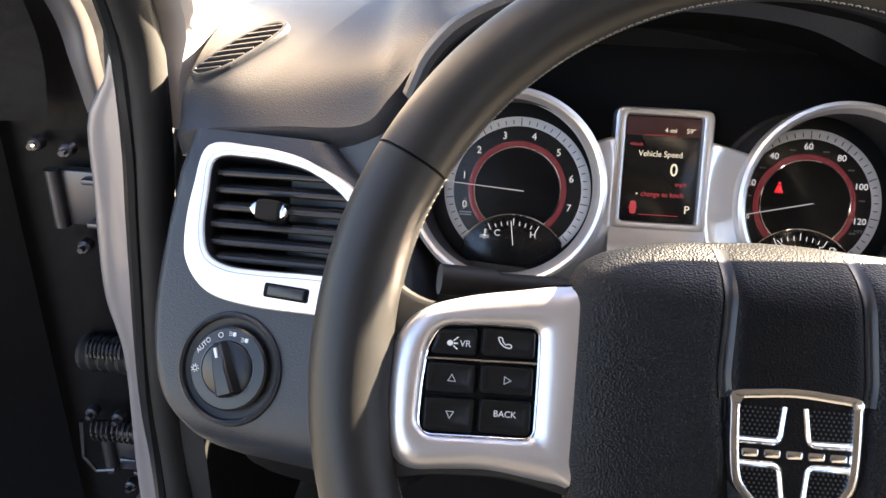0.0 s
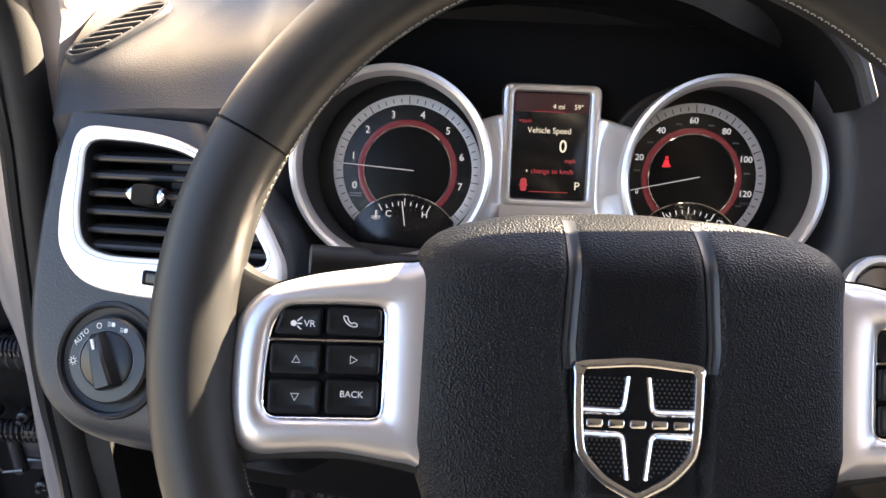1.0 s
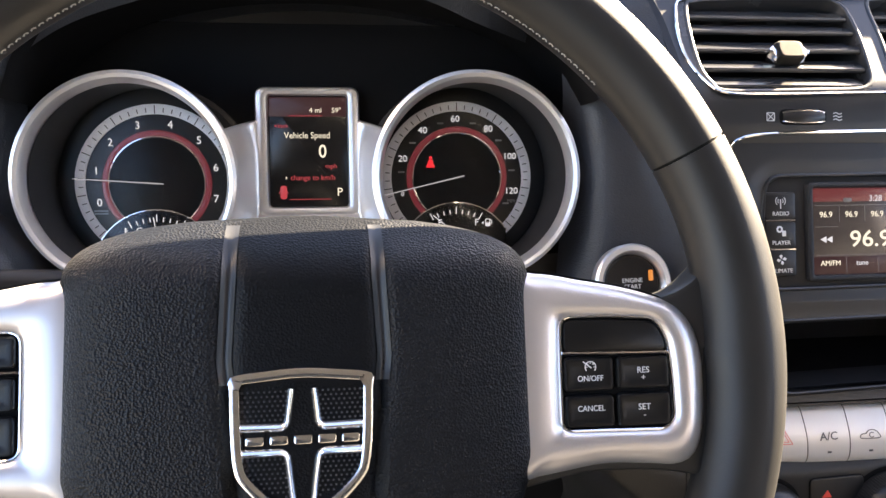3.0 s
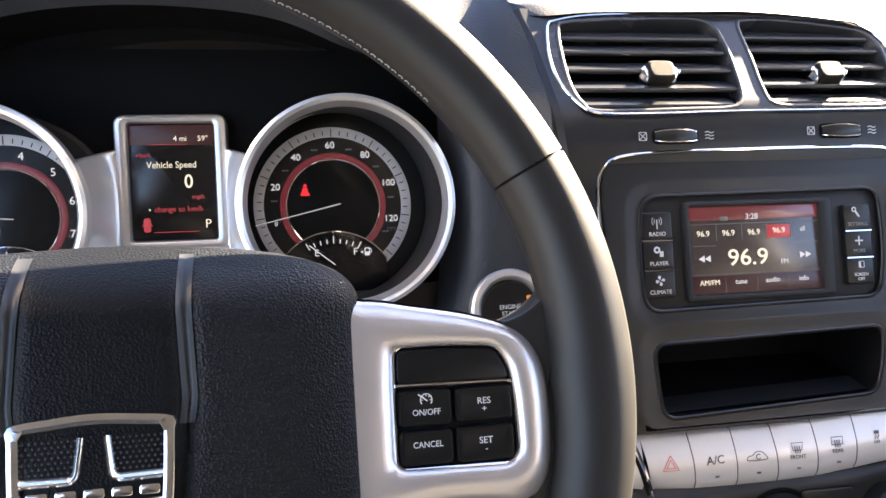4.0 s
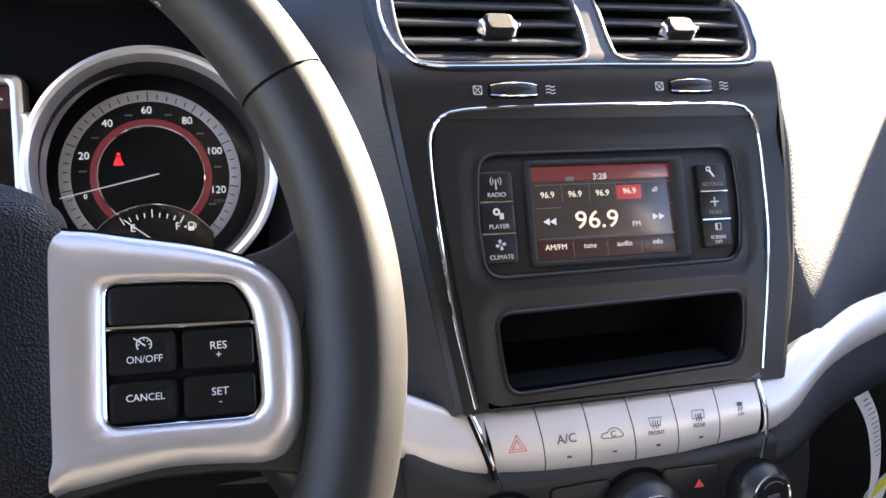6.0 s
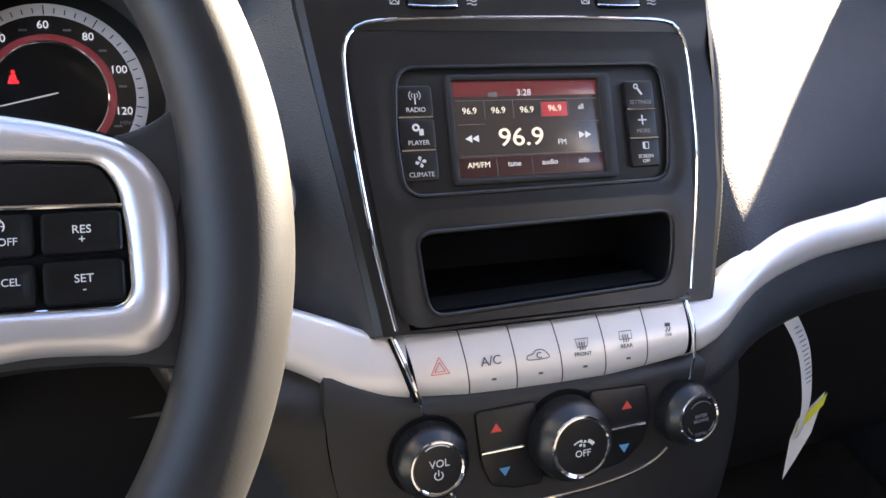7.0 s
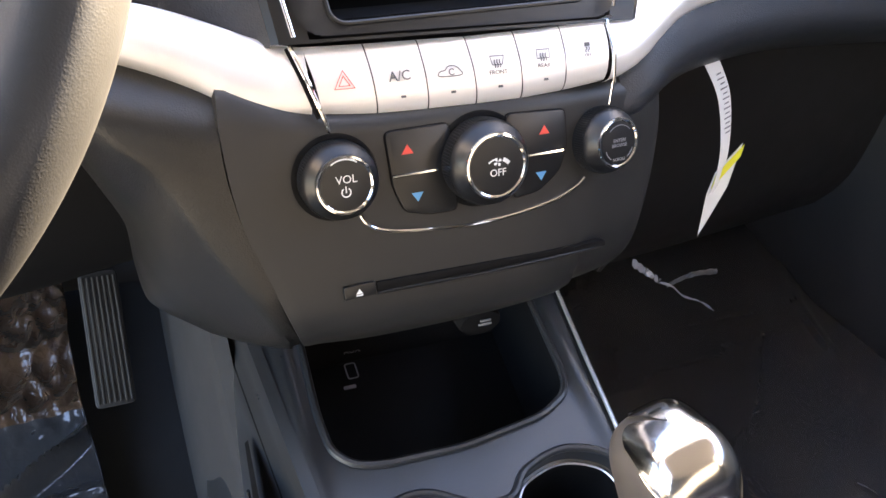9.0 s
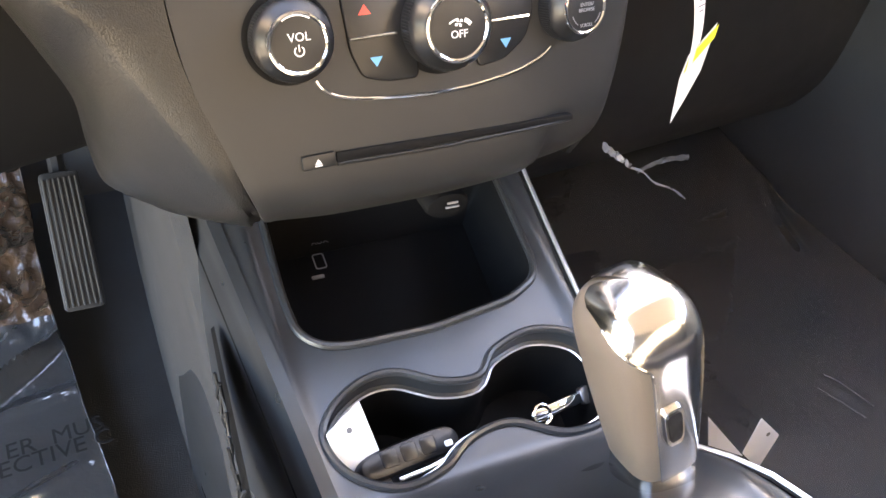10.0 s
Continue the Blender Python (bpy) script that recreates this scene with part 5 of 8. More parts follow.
        def key(x0, x1, y0, y1, cut=0):
            p = [(x0, y0), (x1, y0), (x1, y1), (x0, y1)]
            if cut:
                p = [(x0, y0), (x1, y0), (x1 - 0.0030, y1 - 0.0016), (x0, y1)] if cut == 2 else p
            q = shrink(mir(rpoly(p, 0.0022, 5)), 0.0005)
            b = loft([at_n(q, 0.0), at_n(q, 0.0034), at_n(inset(q, 0.0005), 0.0042), at_n(shrink(q, 0.0016), 0.0044), at_n(shrink(q, 0.0030), 0.0039)])
            return part("push_button", b, KEYBLACK, w, "black push button", FW)
        n = 0.0046
        if s > 0:
            part("blank_cover", plate(rpoly([(0.1002, -0.0314), (0.1436, -0.0322), (0.1425, -0.0270), (0.1382, -0.0203), (0.1190, -0.0191), (0.1005, -0.0191)], 0.0025, 4), 0.0, 0.0036, 0.0008), KEYBLACK, w, "blank black cover", FW)
            for t, x0, x1, y0, y1 in (("ON/OFF", 0.0998, 0.1209, -0.0476, -0.0334), ("RES", 0.1215, 0.1444, -0.0473, -0.0336), ("CANCEL", 0.0998, 0.1208, -0.0617, -0.0483), ("SET", 0.1214, 0.1444, -0.0620, -0.0480)):
                k = key(x0, x1, y0, y1)
                cx, cy = (x0 + x1) / 2, (y0 + y1) / 2
                if t in ("ON/OFF", "CANCEL"):
                    lettering(t, cx + 0.0004, cy - (0.0018 if t == "ON/OFF" else -0.001), 0.0022, n - 0.0006, FW, WHITE_PRINT, k, wide=0.94)
                else:
                    lettering(t, cx, cy + 0.0008, 0.0024, n - 0.0006, FW, WHITE_PRINT, k)
                    lettering("+" if t == "RES" else "-", cx, cy - 0.0022, 0.0024, n - 0.0006, FW, WHITE_PRINT, k)
                if t == "ON/OFF":
                    b = ribbon(circle(cx + 0.0004, cy + 0.0028, 0.0022, 16, -40, 220), 0.00035, n - 0.0001)
                    for q in (0, 45, 90, 135, 180):
                        e = (math.cos(radians(q)), math.sin(radians(q)))
                        ribbon([(cx + 0.0004 + 0.0013 * e[0], cy + 0.0028 + 0.0013 * e[1]), (cx + 0.0004 + 0.0019 * e[0], cy + 0.0028 + 0.0019 * e[1])], 0.0003, n - 0.0001, bm=b)
                    ribbon([(cx - 0.0026, cy + 0.0050), (cx + 0.0008, cy + 0.0024)], 0.00045, n, bm=b)
                    part("cruise_symbol", b, WHITE_PRINT, k, "", FW)
        else:
            # mirrored side: x given as distance from the hub
            for t, x0, x1, y0, y1, cut in (("VR", 0.1238, 0.1436, -0.0312, -0.0192, 2), ("phone", 0.1003, 0.1230, -0.0308, -0.0188, 0), ("up", 0.1234, 0.1444, -0.0468, -0.0335, 0), ("right", 0.1003, 0.1226, -0.0460, -0.0332, 0),
                                           ("down", 0.1230, 0.1444, -0.0620, -0.0476, 0), ("BACK", 0.1003, 0.1222, -0.0614, -0.0468, 0)):
                k = key(x0, x1, y0, y1, cut)
                cx, cy = -(x0 + x1) / 2, (y0 + y1) / 2
                if t == "VR":
                    lettering("VR", -0.1290, -0.0262, 0.0026, n - 0.0006, FW, WHITE_PRINT, k)
                    b = plate(circle(-0.1352, -0.0262, 0.0012, 10), n - 0.001, n - 0.0004, 0.0001)
                    for d in (-0.0016, 0, 0.0016):
                        ribbon([(-0.1338, -0.0262 + d * 0.6), (-0.1320, -0.0262 + d * 1.6)], 0.0005, n - 0.0004, bm=b)
                    part("voice_symbol", b, WHITE_PRINT, k, "", FW)
                elif t == "phone":
                    part("phone_symbol", ribbon(smooth([(-0.1158, -0.0226), (-0.1150, -0.0246), (-0.1132, -0.0262), (-0.1108, -0.0266), (-0.1104, -0.0256), (-0.1118, -0.0250), (-0.1126, -0.0254), (-0.1140, -0.0240), (-0.1142, -0.0228)], 30), 0.0004, n - 0.0004, closed=True), WHITE_PRINT, k, "", FW)
                elif t == "BACK":
                    lettering("BACK", cx, cy + 0.001, 0.0025, n - 0.0006, FW, WHITE_PRINT, k)
                else:
                    r = {"up": 90, "right": 0, "down": 270}[t]
                    part("arrow_symbol", ribbon([(cx + 0.0004 + 0.0020 * math.cos(radians(r + q)) * (1.0 if q else 0.7), cy + 0.0020 * math.sin(radians(r + q)) * (1.0 if q else 0.7)) for q in (0, 130, 230)], 0.0004, n - 0.0006, closed=True), WHITE_PRINT, k, "", FW)
    # airbag cover: a domed shield with two shallow grooves
    rows = []
    NV = 64
    for j in range(NV + 1):
        f = j / NV
        v = 0.0250 - 0.1495 * f
        if v > -0.006:
            e = (v + 0.006) / 0.031
            half_w = 0.0888 * (1 - e ** 3.2) ** 0.45 if e < 1 else 0.0
            half_w = max(half_w, 0.010)
        elif v > -0.070:
            half_w = 0.0888 + 0.0010 * (-0.006 - v) / 0.064
        else:
            half_w = 0.0898 - 0.34 * (-0.070 - v)
        row = []
        for i in range(81):
            g = -1 + 2 * i / 80
            gg = math.copysign(abs(g) ** 0.8, g)
            u = half_w * gg
            edge = (1 - abs(gg) ** 7)
            top = min(1.0, max(0.0, (0.0260 - v) / 0.029))
            dome = 0.0165 * (edge ** 0.5) * math.sin(top * math.pi / 2) ** 0.8 + 0.0035 * (1 - (u / 0.09) ** 2) * top - 0.004
            low = max(0.0, (-0.085 - v) / 0.04)
            dome -= 0.012 * low * low
            gx = 0.0268 + 0.0017 * min(1.0, max(0.0, -v / 0.03))
            if v < -0.03:
                gx = 0.0285 + 0.004 * math.sin((v + 0.03) * 30)
            gr = math.exp(-((abs(u) - gx) / 0.0028) ** 2)
            dome -= 0.0034 * gr * top
            row.append((u, v, dome - 0.010 * (1 - top) ** 2))
        rows.append(row)
    bm = loft(rows, closed=False)
    middle = bm.copy()
    def between_grooves(face):
        c = face.calc_center_median()
        return c.y > -0.085 and abs(c.x) < 0.0268 + 0.0017 * min(1.0, max(0.0, -c.y / 0.03))
    bmesh.ops.delete(bm, geom=[q for q in bm.faces if between_grooves(q)], context="FACES")
    bmesh.ops.delete(middle, geom=[q for q in middle.faces if not between_grooves(q)], context="FACES")
    part("airbag_cover", bm, PAD, w, "grained black airbag cover with two grooves", FW, 60)
    part("airbag_middle", middle, PADMIDDLE, w, "smoother black panel between the grooves", FW, 60)
    # added strips in the upper grooves, paler to imitate their satin highlight
    for s in (-1, 1):
        strip = []
        for j in range(25):
            v = 0.0205 - 0.0590 * j / 24
            e = max(0.0, (v + 0.006) / 0.031)
            half_w = 0.0888 * (1 - e ** 3.2) ** 0.45
            top = min(1.0, max(0.0, (0.0260 - v) / 0.029))
            gx = 0.0268 + 0.0017 * min(1.0, max(0.0, -v / 0.03)) + 0.004 * math.sin(min(0.0, v + 0.03) * 30)
            line = []
            for dx in (-0.0026, -0.0013, 0.0, 0.0013, 0.0026):
                u = gx + dx
                d = 0.0165 * ((1 - abs(u / half_w) ** 7) ** 0.5) * math.sin(top * math.pi / 2) ** 0.8 + 0.0035 * (1 - (u / 0.09) ** 2) * top - 0.004
                line.append((s * u, v, d - 0.0034 * math.exp(-(dx / 0.0028) ** 2) * top - 0.010 * (1 - top) ** 2 + 0.0005))
            strip.append(line)
        part("groove_strip", loft(strip, closed=False), GROOVE, w, "smooth groove lining, paler for the highlight", FW, 60)
    part("airbag_side", loft([at_n(inset(smooth([(-0.086, -0.07), (-0.086, -0.01), (-0.070, 0.008), (0, 0.0135), (0.070, 0.008), (0.086, -0.01), (0.086, -0.07), (0.065, -0.122), (0, -0.126), (-0.065, -0.122)], 60)[::-1], 0.001), z) for z in (-0.035, 0.001)]), MATT, w, "", FW)
    # lower spoke
    part("lower_spoke", plate(rpoly([(-0.06, -0.11), (0.06, -0.11), (0.045, -0.225), (-0.045, -0.225)], 0.012), -0.014, 0.002, 0.004), LEATHER, w, "", FW)
    # column shroud behind
    part("column_shroud", loft([[(0.068 * math.cos(math.tau * k / 32) * s, -0.060 + 0.055 * math.sin(math.tau * k / 32) * s, z) for k in range(32)] for s, z in ((0.95, -0.045), (1.0, -0.06), (1.08, -0.15), (1.1, -0.22))]), MATT, w, "matt black column shroud", FW)
    # badge
    bd = part("badge", plate(smooth(SHIELD, 72), 0.0120, 0.0152, 0.0008), GLOSS, w, "chrome and black shield badge", FW)
    part("badge_frame", surround(fix(smooth(SHIELD, 72)), inset(fix(smooth(SHIELD, 72)), 0.0040), 0.0140, 0.0180, 0.0012), BADGECHROME, bd, "chrome shield frame", FW)
    for s in (-1, 1):
        x = -0.0011
        up = [(x + s * 0.0222, -0.0396), (x + s * 0.0222, -0.0535), (x + s * 0.0056, -0.0538), (x + s * 0.0040, -0.0402)]
        lo = [(x + s * 0.0215, -0.0625), (x + s * 0.0056, -0.0625), (x + s * 0.0036, -0.0790), (x + s * 0.0120, -0.0760), (x + s * 0.0200, -0.0700)]
        for poly, path in ((up, [up[1], up[2], up[3]]), (lo, [lo[0], lo[1], lo[2]])):
            part("badge_mesh", plate(fix(rpoly(poly, 0.0012, 3)), 0.0148, 0.0156, 0.0002), MESHBLACK, bd, "black dotted inlay", FW)
            a, b, c = (Vector(q) for q in path)
            k1, k2 = b + (a - b).normalized() * 0.003, b + (c - b).normalized() * 0.003
            line = [a] + [k1 * (1 - t) ** 2 + b * 2 * t * (1 - t) + k2 * t * t for t in [q / 6 for q in range(7)]] + [c]
            rows = []
            for q, p in enumerate(line):
                w = 0.0019 - 0.0004 * q / (len(line) - 1)
                d = (line[min(q + 1, len(line) - 1)] - line[max(q - 1, 0)]).normalized()
                n2 = Vector((-d.y, d.x))
                rows.append([(*(p + n2 * w * f), 0.0148 + h) for f, h in ((-1.0, 0), (-0.75, 0.0018), (0, 0.0028), (0.75, 0.0018), (1.0, 0))])
            part("badge_bar", loft(rows, closed=False), BADGECHROME, bd, "chrome bar", FW, 60)
        part("badge_dots", dots(up, 0.0162), DOTGREY, bd, "", FW)
        part("badge_dots", dots(lo, 0.0162), DOTGREY, bd, "", FW)
    for k in range(5):
        cx = -0.0179 + 0.0084 * k
        part("badge_bar", plate(rrect(cx, -0.0582, 0.0066, 0.0034, 0.0010, 3), 0.0150, 0.0168, 0.0007), BADGECHROME, bd, "small raised chrome bar", FW)


def dots(poly, n):
    b = bmesh.new()
    xs, ys = [p[0] for p in poly], [p[1] for p in poly]
    step = 0.0019
    j = 0
    y = min(ys) + 0.0012
    while y < max(ys) - 0.001:
        x = min(xs) + (0.0012 if j % 2 else 0.0012 + step / 2)
        while x < max(xs) - 0.001:
            c = False
            for (x1, y1), (x2, y2) in zip(poly, poly[1:] + poly[:1]):
                if (y1 > y) != (y2 > y) and x < (x2 - x1) * (y - y1) / (y2 - y1) + x1:
                    c = not c
            if c:
                loft([at_n(circle(x, y, 0.00055, 6), n - 0.0006), at_n(circle(x, y, 0.00035, 6), n)], bm=b)
            x += step
        y += step * 0.86
        j += 1
    return b


SHIELD = [(-0.0242, -0.0365), (-0.012, -0.0348), (0.0011, -0.0340), (0.0142, -0.0348), (0.0264, -0.0365), (0.0268, -0.0420), (0.0265, -0.0560), (0.0256, -0.0660), (0.0235, -0.0715), (0.0160, -0.0790), (0.0080, -0.0835), (0.0011, -0.0862),
          (-0.0058, -0.0835), (-0.0138, -0.0790), (-0.0213, -0.0715), (-0.0234, -0.0660), (-0.0243, -0.0560), (-0.0246, -0.0420)]
DOTGREY = surface("badge dots", (0.10, 0.10, 0.11), 0.35, 0.6)
MESHBLACK = surface("badge inlay", (0.015, 0.015, 0.017), 0.35)
SHIELD = [(x * 0.985 - 0.0024, y + 0.0013 * (1 - 2 * (-0.034 - y) / 0.052)) for x, y in SHIELD]
steering_wheel()


# ---- instrument cluster ----
def cluster():
    c = thing("instrument_cluster", FC @ Vector((0, -0.10, 0)), "lit instrument cluster with two round dials and a trip display", "instrument cluster")
    D = -0.006
    for s, cx, cy in ((-1, -0.1003, -0.0383), (1, 0.1030, -0.0360)):
        g = part("dial", plate(circle(cx, cy, 0.066, 72), D - 0.006, D, 0.0003), DIAL, c, "black rev counter face" if s < 0 else "black speedometer face", FC)
        part("tick_ring", surround(circle(cx, cy, 0.0530, 96), circle(cx, cy, 0.0462, 96), D - 0.001, D + 0.0008, 0.0003), DIALRING, g, "pale grey tick ring", FC)
        t = bmesh.new()
        for i in range(41):
            a = radians(222 - 264 * i / 40)
            r0, r1 = (0.0465, 0.0520) if i % 5 == 0 else (0.0475, 0.0505)
            ribbon([(cx + r0 * math.cos(a), cy + r0 * math.sin(a)), (cx + r1 * math.cos(a), cy + r1 * math.sin(a))], 0.0006, D + 0.0011, bm=t)
        part("ticks", t, DIAL, g, "", FC)
        part("red_ring", surround(circle(cx, cy, 0.0356, 72), circle(cx, cy, 0.0316, 72), D - 0.001, D + 0.0006, 0.0003), LIT_RED_DIM, g, "dim red lit ring", FC)
        part("inner_rim", tube([(x, y, D + 0.0010) for x, y in circle(cx, cy, 0.0312, 64)], 0.0007, 6, True), CHROME, g, "thin bright ring", FC)
        part("hub_disc", plate(circle(cx, cy, 0.0306, 64), D - 0.001, D + 0.0004, 0.0003), HUBBLACK, g, "", FC)
        if s < 0:
            for i in range(8):
                a = radians(199 - 30.8 * i)
                lettering(str(i), cx + 0.0397 * math.cos(a), cy + 0.0005 + 0.0397 * math.sin(a), 0.0051, D + 0.0008, FC, LIT_WHITE, g)
            part("unit_bars", bars(-0.1370, -0.0562, 0.009, 0.0010, 2, D + 0.0008), GREY_PRINT, g, "", FC)
            na = 176
        else:
            for t, a in (("0", 197), ("20", 161.5), ("40", 126.5), ("60", 91.5), ("80", 56), ("100", 20.5), ("120", -15)):
                q = radians(a)
                lettering(t, cx + 0.0402 * math.cos(q), cy + 0.0005 + 0.0402 * math.sin(q), 0.0045 if t != "0" else 0.0030, D + 0.0008, FC, LIT_WHITE, g)
            lettering("MPH", cx + 0.0395, cy - 0.0170, 0.0026, D + 0.0008, FC, GREY_PRINT, g)
            for a in (142, 107, 73, 41, 7, -28, 174):
                q = radians(a)
                part("small_mark", bars(cx + 0.0395 * math.cos(q), cy + 0.0395 * math.sin(q), 0.0045, 0.0012, 1, D + 0.0007), GREY_PRINT, g, "", FC)
            na = 193
            part("seatbelt_lamp", belt_lamp(cx - 0.0188, cy + 0.0105, D + 0.0012), LIT_TELL, g, "red lit seat belt warning", FC)
        a = radians(na)
        ln = 0.0535
        b = loft([[(cx + rr * math.cos(a) - w * math.sin(a), cy + rr * math.sin(a) + w * math.cos(a), D + 0.004), (cx + rr * math.cos(a) + w * math.sin(a), cy + rr * math.sin(a) - w * math.cos(a), D + 0.004), (cx + rr * math.cos(a), cy + rr * math.sin(a), D + 0.0048)] for rr, w in ((-0.0048, 0.0004), (0.0, 0.0005), (ln, 0.0003))])
        part("needle", b, NEEDLE, g, "slim pale needle", FC)
        # small gauge at the foot of the dial
        arc = circle(cx - 0.0010, cy - 0.0600, 0.0425, 40, 33, 147)
        foot = arc + [(cx - 0.0366, cy - 0.066), (cx + 0.0346, cy - 0.066)]
        sg = part("foot_gauge", plate(fix(foot), D - 0.001, D + 0.0022, 0.0003), GLOSS, g, "small black temperature gauge" if s < 0 else "small black fuel gauge", FC)
        part("foot_rim", tube([(x, y, D + 0.0026) for x, y in arc], 0.0006, 6), CHROME, sg, "", FC)
        t = bmesh.new()
        for i in range(9):
            q = radians(118 - 56 * i / 8)
            ribbon([(cx - 0.001 + 0.0345 * math.cos(q), cy - 0.060 + 0.0345 * math.sin(q)), (cx - 0.001 + (0.0375 if i % 4 else 0.0395) * math.cos(q), cy - 0.060 + (0.0375 if i % 4 else 0.0395) * math.sin(q))], 0.0006, D + 0.0025, bm=t)
        part("ticks", t, LIT_WHITE, sg, "", FC)
        q = radians(93 if s < 0 else 116)
        part("needle", ribbon([(cx - 0.0005, cy - 0.0360 - 0.004), (cx - 0.001 + 0.0375 * math.cos(q), cy - 0.060 + 0.0375 * math.sin(q))], 0.0006, D + 0.0034), LIT_WHITE, sg, "", FC)
        lettering("C" if s < 0 else "E", cx - 0.0125, cy - 0.0318, 0.0046, D + 0.0025, FC, LIT_WHITE, sg)
        lettering("H" if s < 0 else "F", cx + 0.0135, cy - 0.0318, 0.0046, D + 0.0025, FC, LIT_WHITE, sg)
        ix = cx - 0.0215 if s < 0 else cx + 0.0215
        y = cy - 0.0325
        if s > 0:      # a fuel pump with its hose
            b = ribbon(rrect(ix, y + 0.0006, 0.0030, 0.0048, 0.0004, 2), 0.0006, D + 0.0025, closed=True)
            plate(rrect(ix, y - 0.0006, 0.0026, 0.0022, 0.0002, 2), D + 0.0021, D + 0.0025, 0.0001, bm=b)
            ribbon([(ix + 0.0018, y + 0.0004), (ix + 0.0028, y - 0.0004), (ix + 0.0028, y + 0.0018), (ix + 0.0020, y + 0.0028)], 0.0005, D + 0.0025, bm=b)
            plate([(ix - 0.0044, y + 0.0004), (ix - 0.0028, y - 0.0006), (ix - 0.0028, y + 0.0014)], D + 0.0021, D + 0.0025, 0.0001, bm=b)
        else:          # a thermometer over waves
            b = ribbon([(ix, y - 0.0010), (ix, y + 0.0030)], 0.0008, D + 0.0025)
            plate(circle(ix, y - 0.0012, 0.0009, 10), D + 0.0021, D + 0.0025, 0.0001, bm=b)
            for d in (0.0006, 0.0016, 0.0026):
                ribbon([(ix, y + d), (ix + 0.0014, y + d)], 0.0004, D + 0.0026, bm=b)
            for d in (-0.0016, -0.0030):
                ribbon(smooth([(ix - 0.0034, y + d), (ix - 0.0018, y + d + 0.0004), (ix, y + d - 0.0008), (ix + 0.0018, y + d + 0.0004), (ix + 0.0034, y + d)], 16, False), 0.0004, D + 0.0025, bm=b)
        part("gauge_symbol", b, LIT_WHITE, sg, "", FC)
        # bezel: deep dark cone behind a silver rim
        bx, by, br, bn = ((-0.1090, -0.0365, 0.0672, 0.042) if s < 0 else (0.1092, -0.0360, 0.0680, 0.046))
        def ringp(f, rr, n):
            return at_n(circle(cx + (bx - cx) * f, cy + (by - cy) * f, rr, 96), n)
        bz = part("dial_bezel", loft([ringp(0, 0.0635, D - 0.002), ringp(0.3, 0.0612, 0.004), ringp(0.9, br - 0.0070, bn - 0.010)], False, False), MATT, c, "dark dial shroud", FC)
        part("bezel_rim", loft([ringp(1, br - 0.0074, bn - 0.010), ringp(1, br - 0.0066, bn - 0.0045), ringp(1, br - 0.0048, bn - 0.0012), ringp(1, br - 0.0026, bn), ringp(1, br - 0.0004, bn - 0.0012), ringp(1, br, bn - 0.004), ringp(1, br - 0.0002, bn - 0.012), ringp(1, br - 0.006, bn - 0.035)], False, False), SILVER2, bz, "bright silver dial rim", FC)
        ln = part("lens", lathe([(0.0628, 0.0), (0.0622, 0.0003)], cx, cy, 64, True, True), LENS, bz, "clear dial lens", FC)
        ln.visible_shadow = False
    # silver saddle that carries the display
    for side in (-1, 1):
        rows = []
        for v in (0.0045, 0.0035, 0.0, -0.008, -0.018, -0.030, -0.0385, -0.050, -0.062, -0.075, -0.090, -0.102):
            edge = 0.1091 - math.sqrt(max(0.0676 ** 2 - (v + 0.0363) ** 2, 1e-6)) + 0.0015
            row = []
            for k in range(9):
                f = k / 8
                back = 0.010 if v > 0.004 else 0.0
                row.append((side * (0.0322 + (edge - 0.0322) * f), v - 0.010 * f ** 1.5 * (v > -0.03), -0.0005 + 0.031 * f * f - back))
            rows.append(row)
        part("saddle", sheet(rows, 20, 50), SILVER2, c, "satin silver display saddle", FC, 60)
    part("saddle_foot", sheet([[(u, -0.0585, -0.0005), (u, -0.066, 0.0015), (u, -0.080, 0.006), (u, -0.11, 0.024)] for u in (-0.034, 0.0, 0.034)], 20, 8), SILVER2, c, "", FC)
    FD = FC @ Matrix.Translation((0, 0, -0.005))
    fo = rrect(0.0004, -0.0180, 0.0700, 0.0880, 0.0075, 6)
    fi = rrect(0.0004, -0.0175, 0.0532, 0.0755, 0.0025, 6)
    part("display_frame", surround(fo, fi, -0.008, 0.0056, 0.0032, 0.0), SILVER2, c, "satin silver display frame", FD)
    sc = part("trip_display", plate(rrect(0.0004, -0.0175, 0.0536, 0.0760, 0.0025, 4), -0.004, 0.0006, 0.0002), GLOSS, c, "lit trip display reading vehicle speed 0 mph", FD)
    n = 0.0009
    lettering("Vehicle Speed", -0.0003, -0.0066, 0.0042, n, FD, LIT_WARM, sc, wide=0.92)
    lettering("0", 0.0099, -0.0177, 0.0088, n, FD, LIT_WARM, sc, wide=0.9, bold=0.00012)
    lettering("mph", 0.0155, -0.0275, 0.0032, n, FD, LIT_RED, sc)
    lettering("change to km/h", 0.0030, -0.0353, 0.0036, n, FD, LIT_RED, sc, wide=0.95)
    lettering("P", 0.0211, -0.0454, 0.0056, n, FD, LIT_WARM, sc)
    lettering("4 mi", 0.0056, 0.0104, 0.0034, n, FD, LIT_WARM, sc)
    lettering("59\u00b0", 0.0198, 0.0104, 0.0034, n, FD, LIT_WARM, sc)
    lettering("back", -0.0165, -0.0001, 0.0026, n, FD, LIT_RED, sc)
    part("display_line", ribbon([(-0.0130, 0.0068), (0.0100, 0.0068)], 0.0004, n, 0.0001), LIT_RED, sc, "", FD)
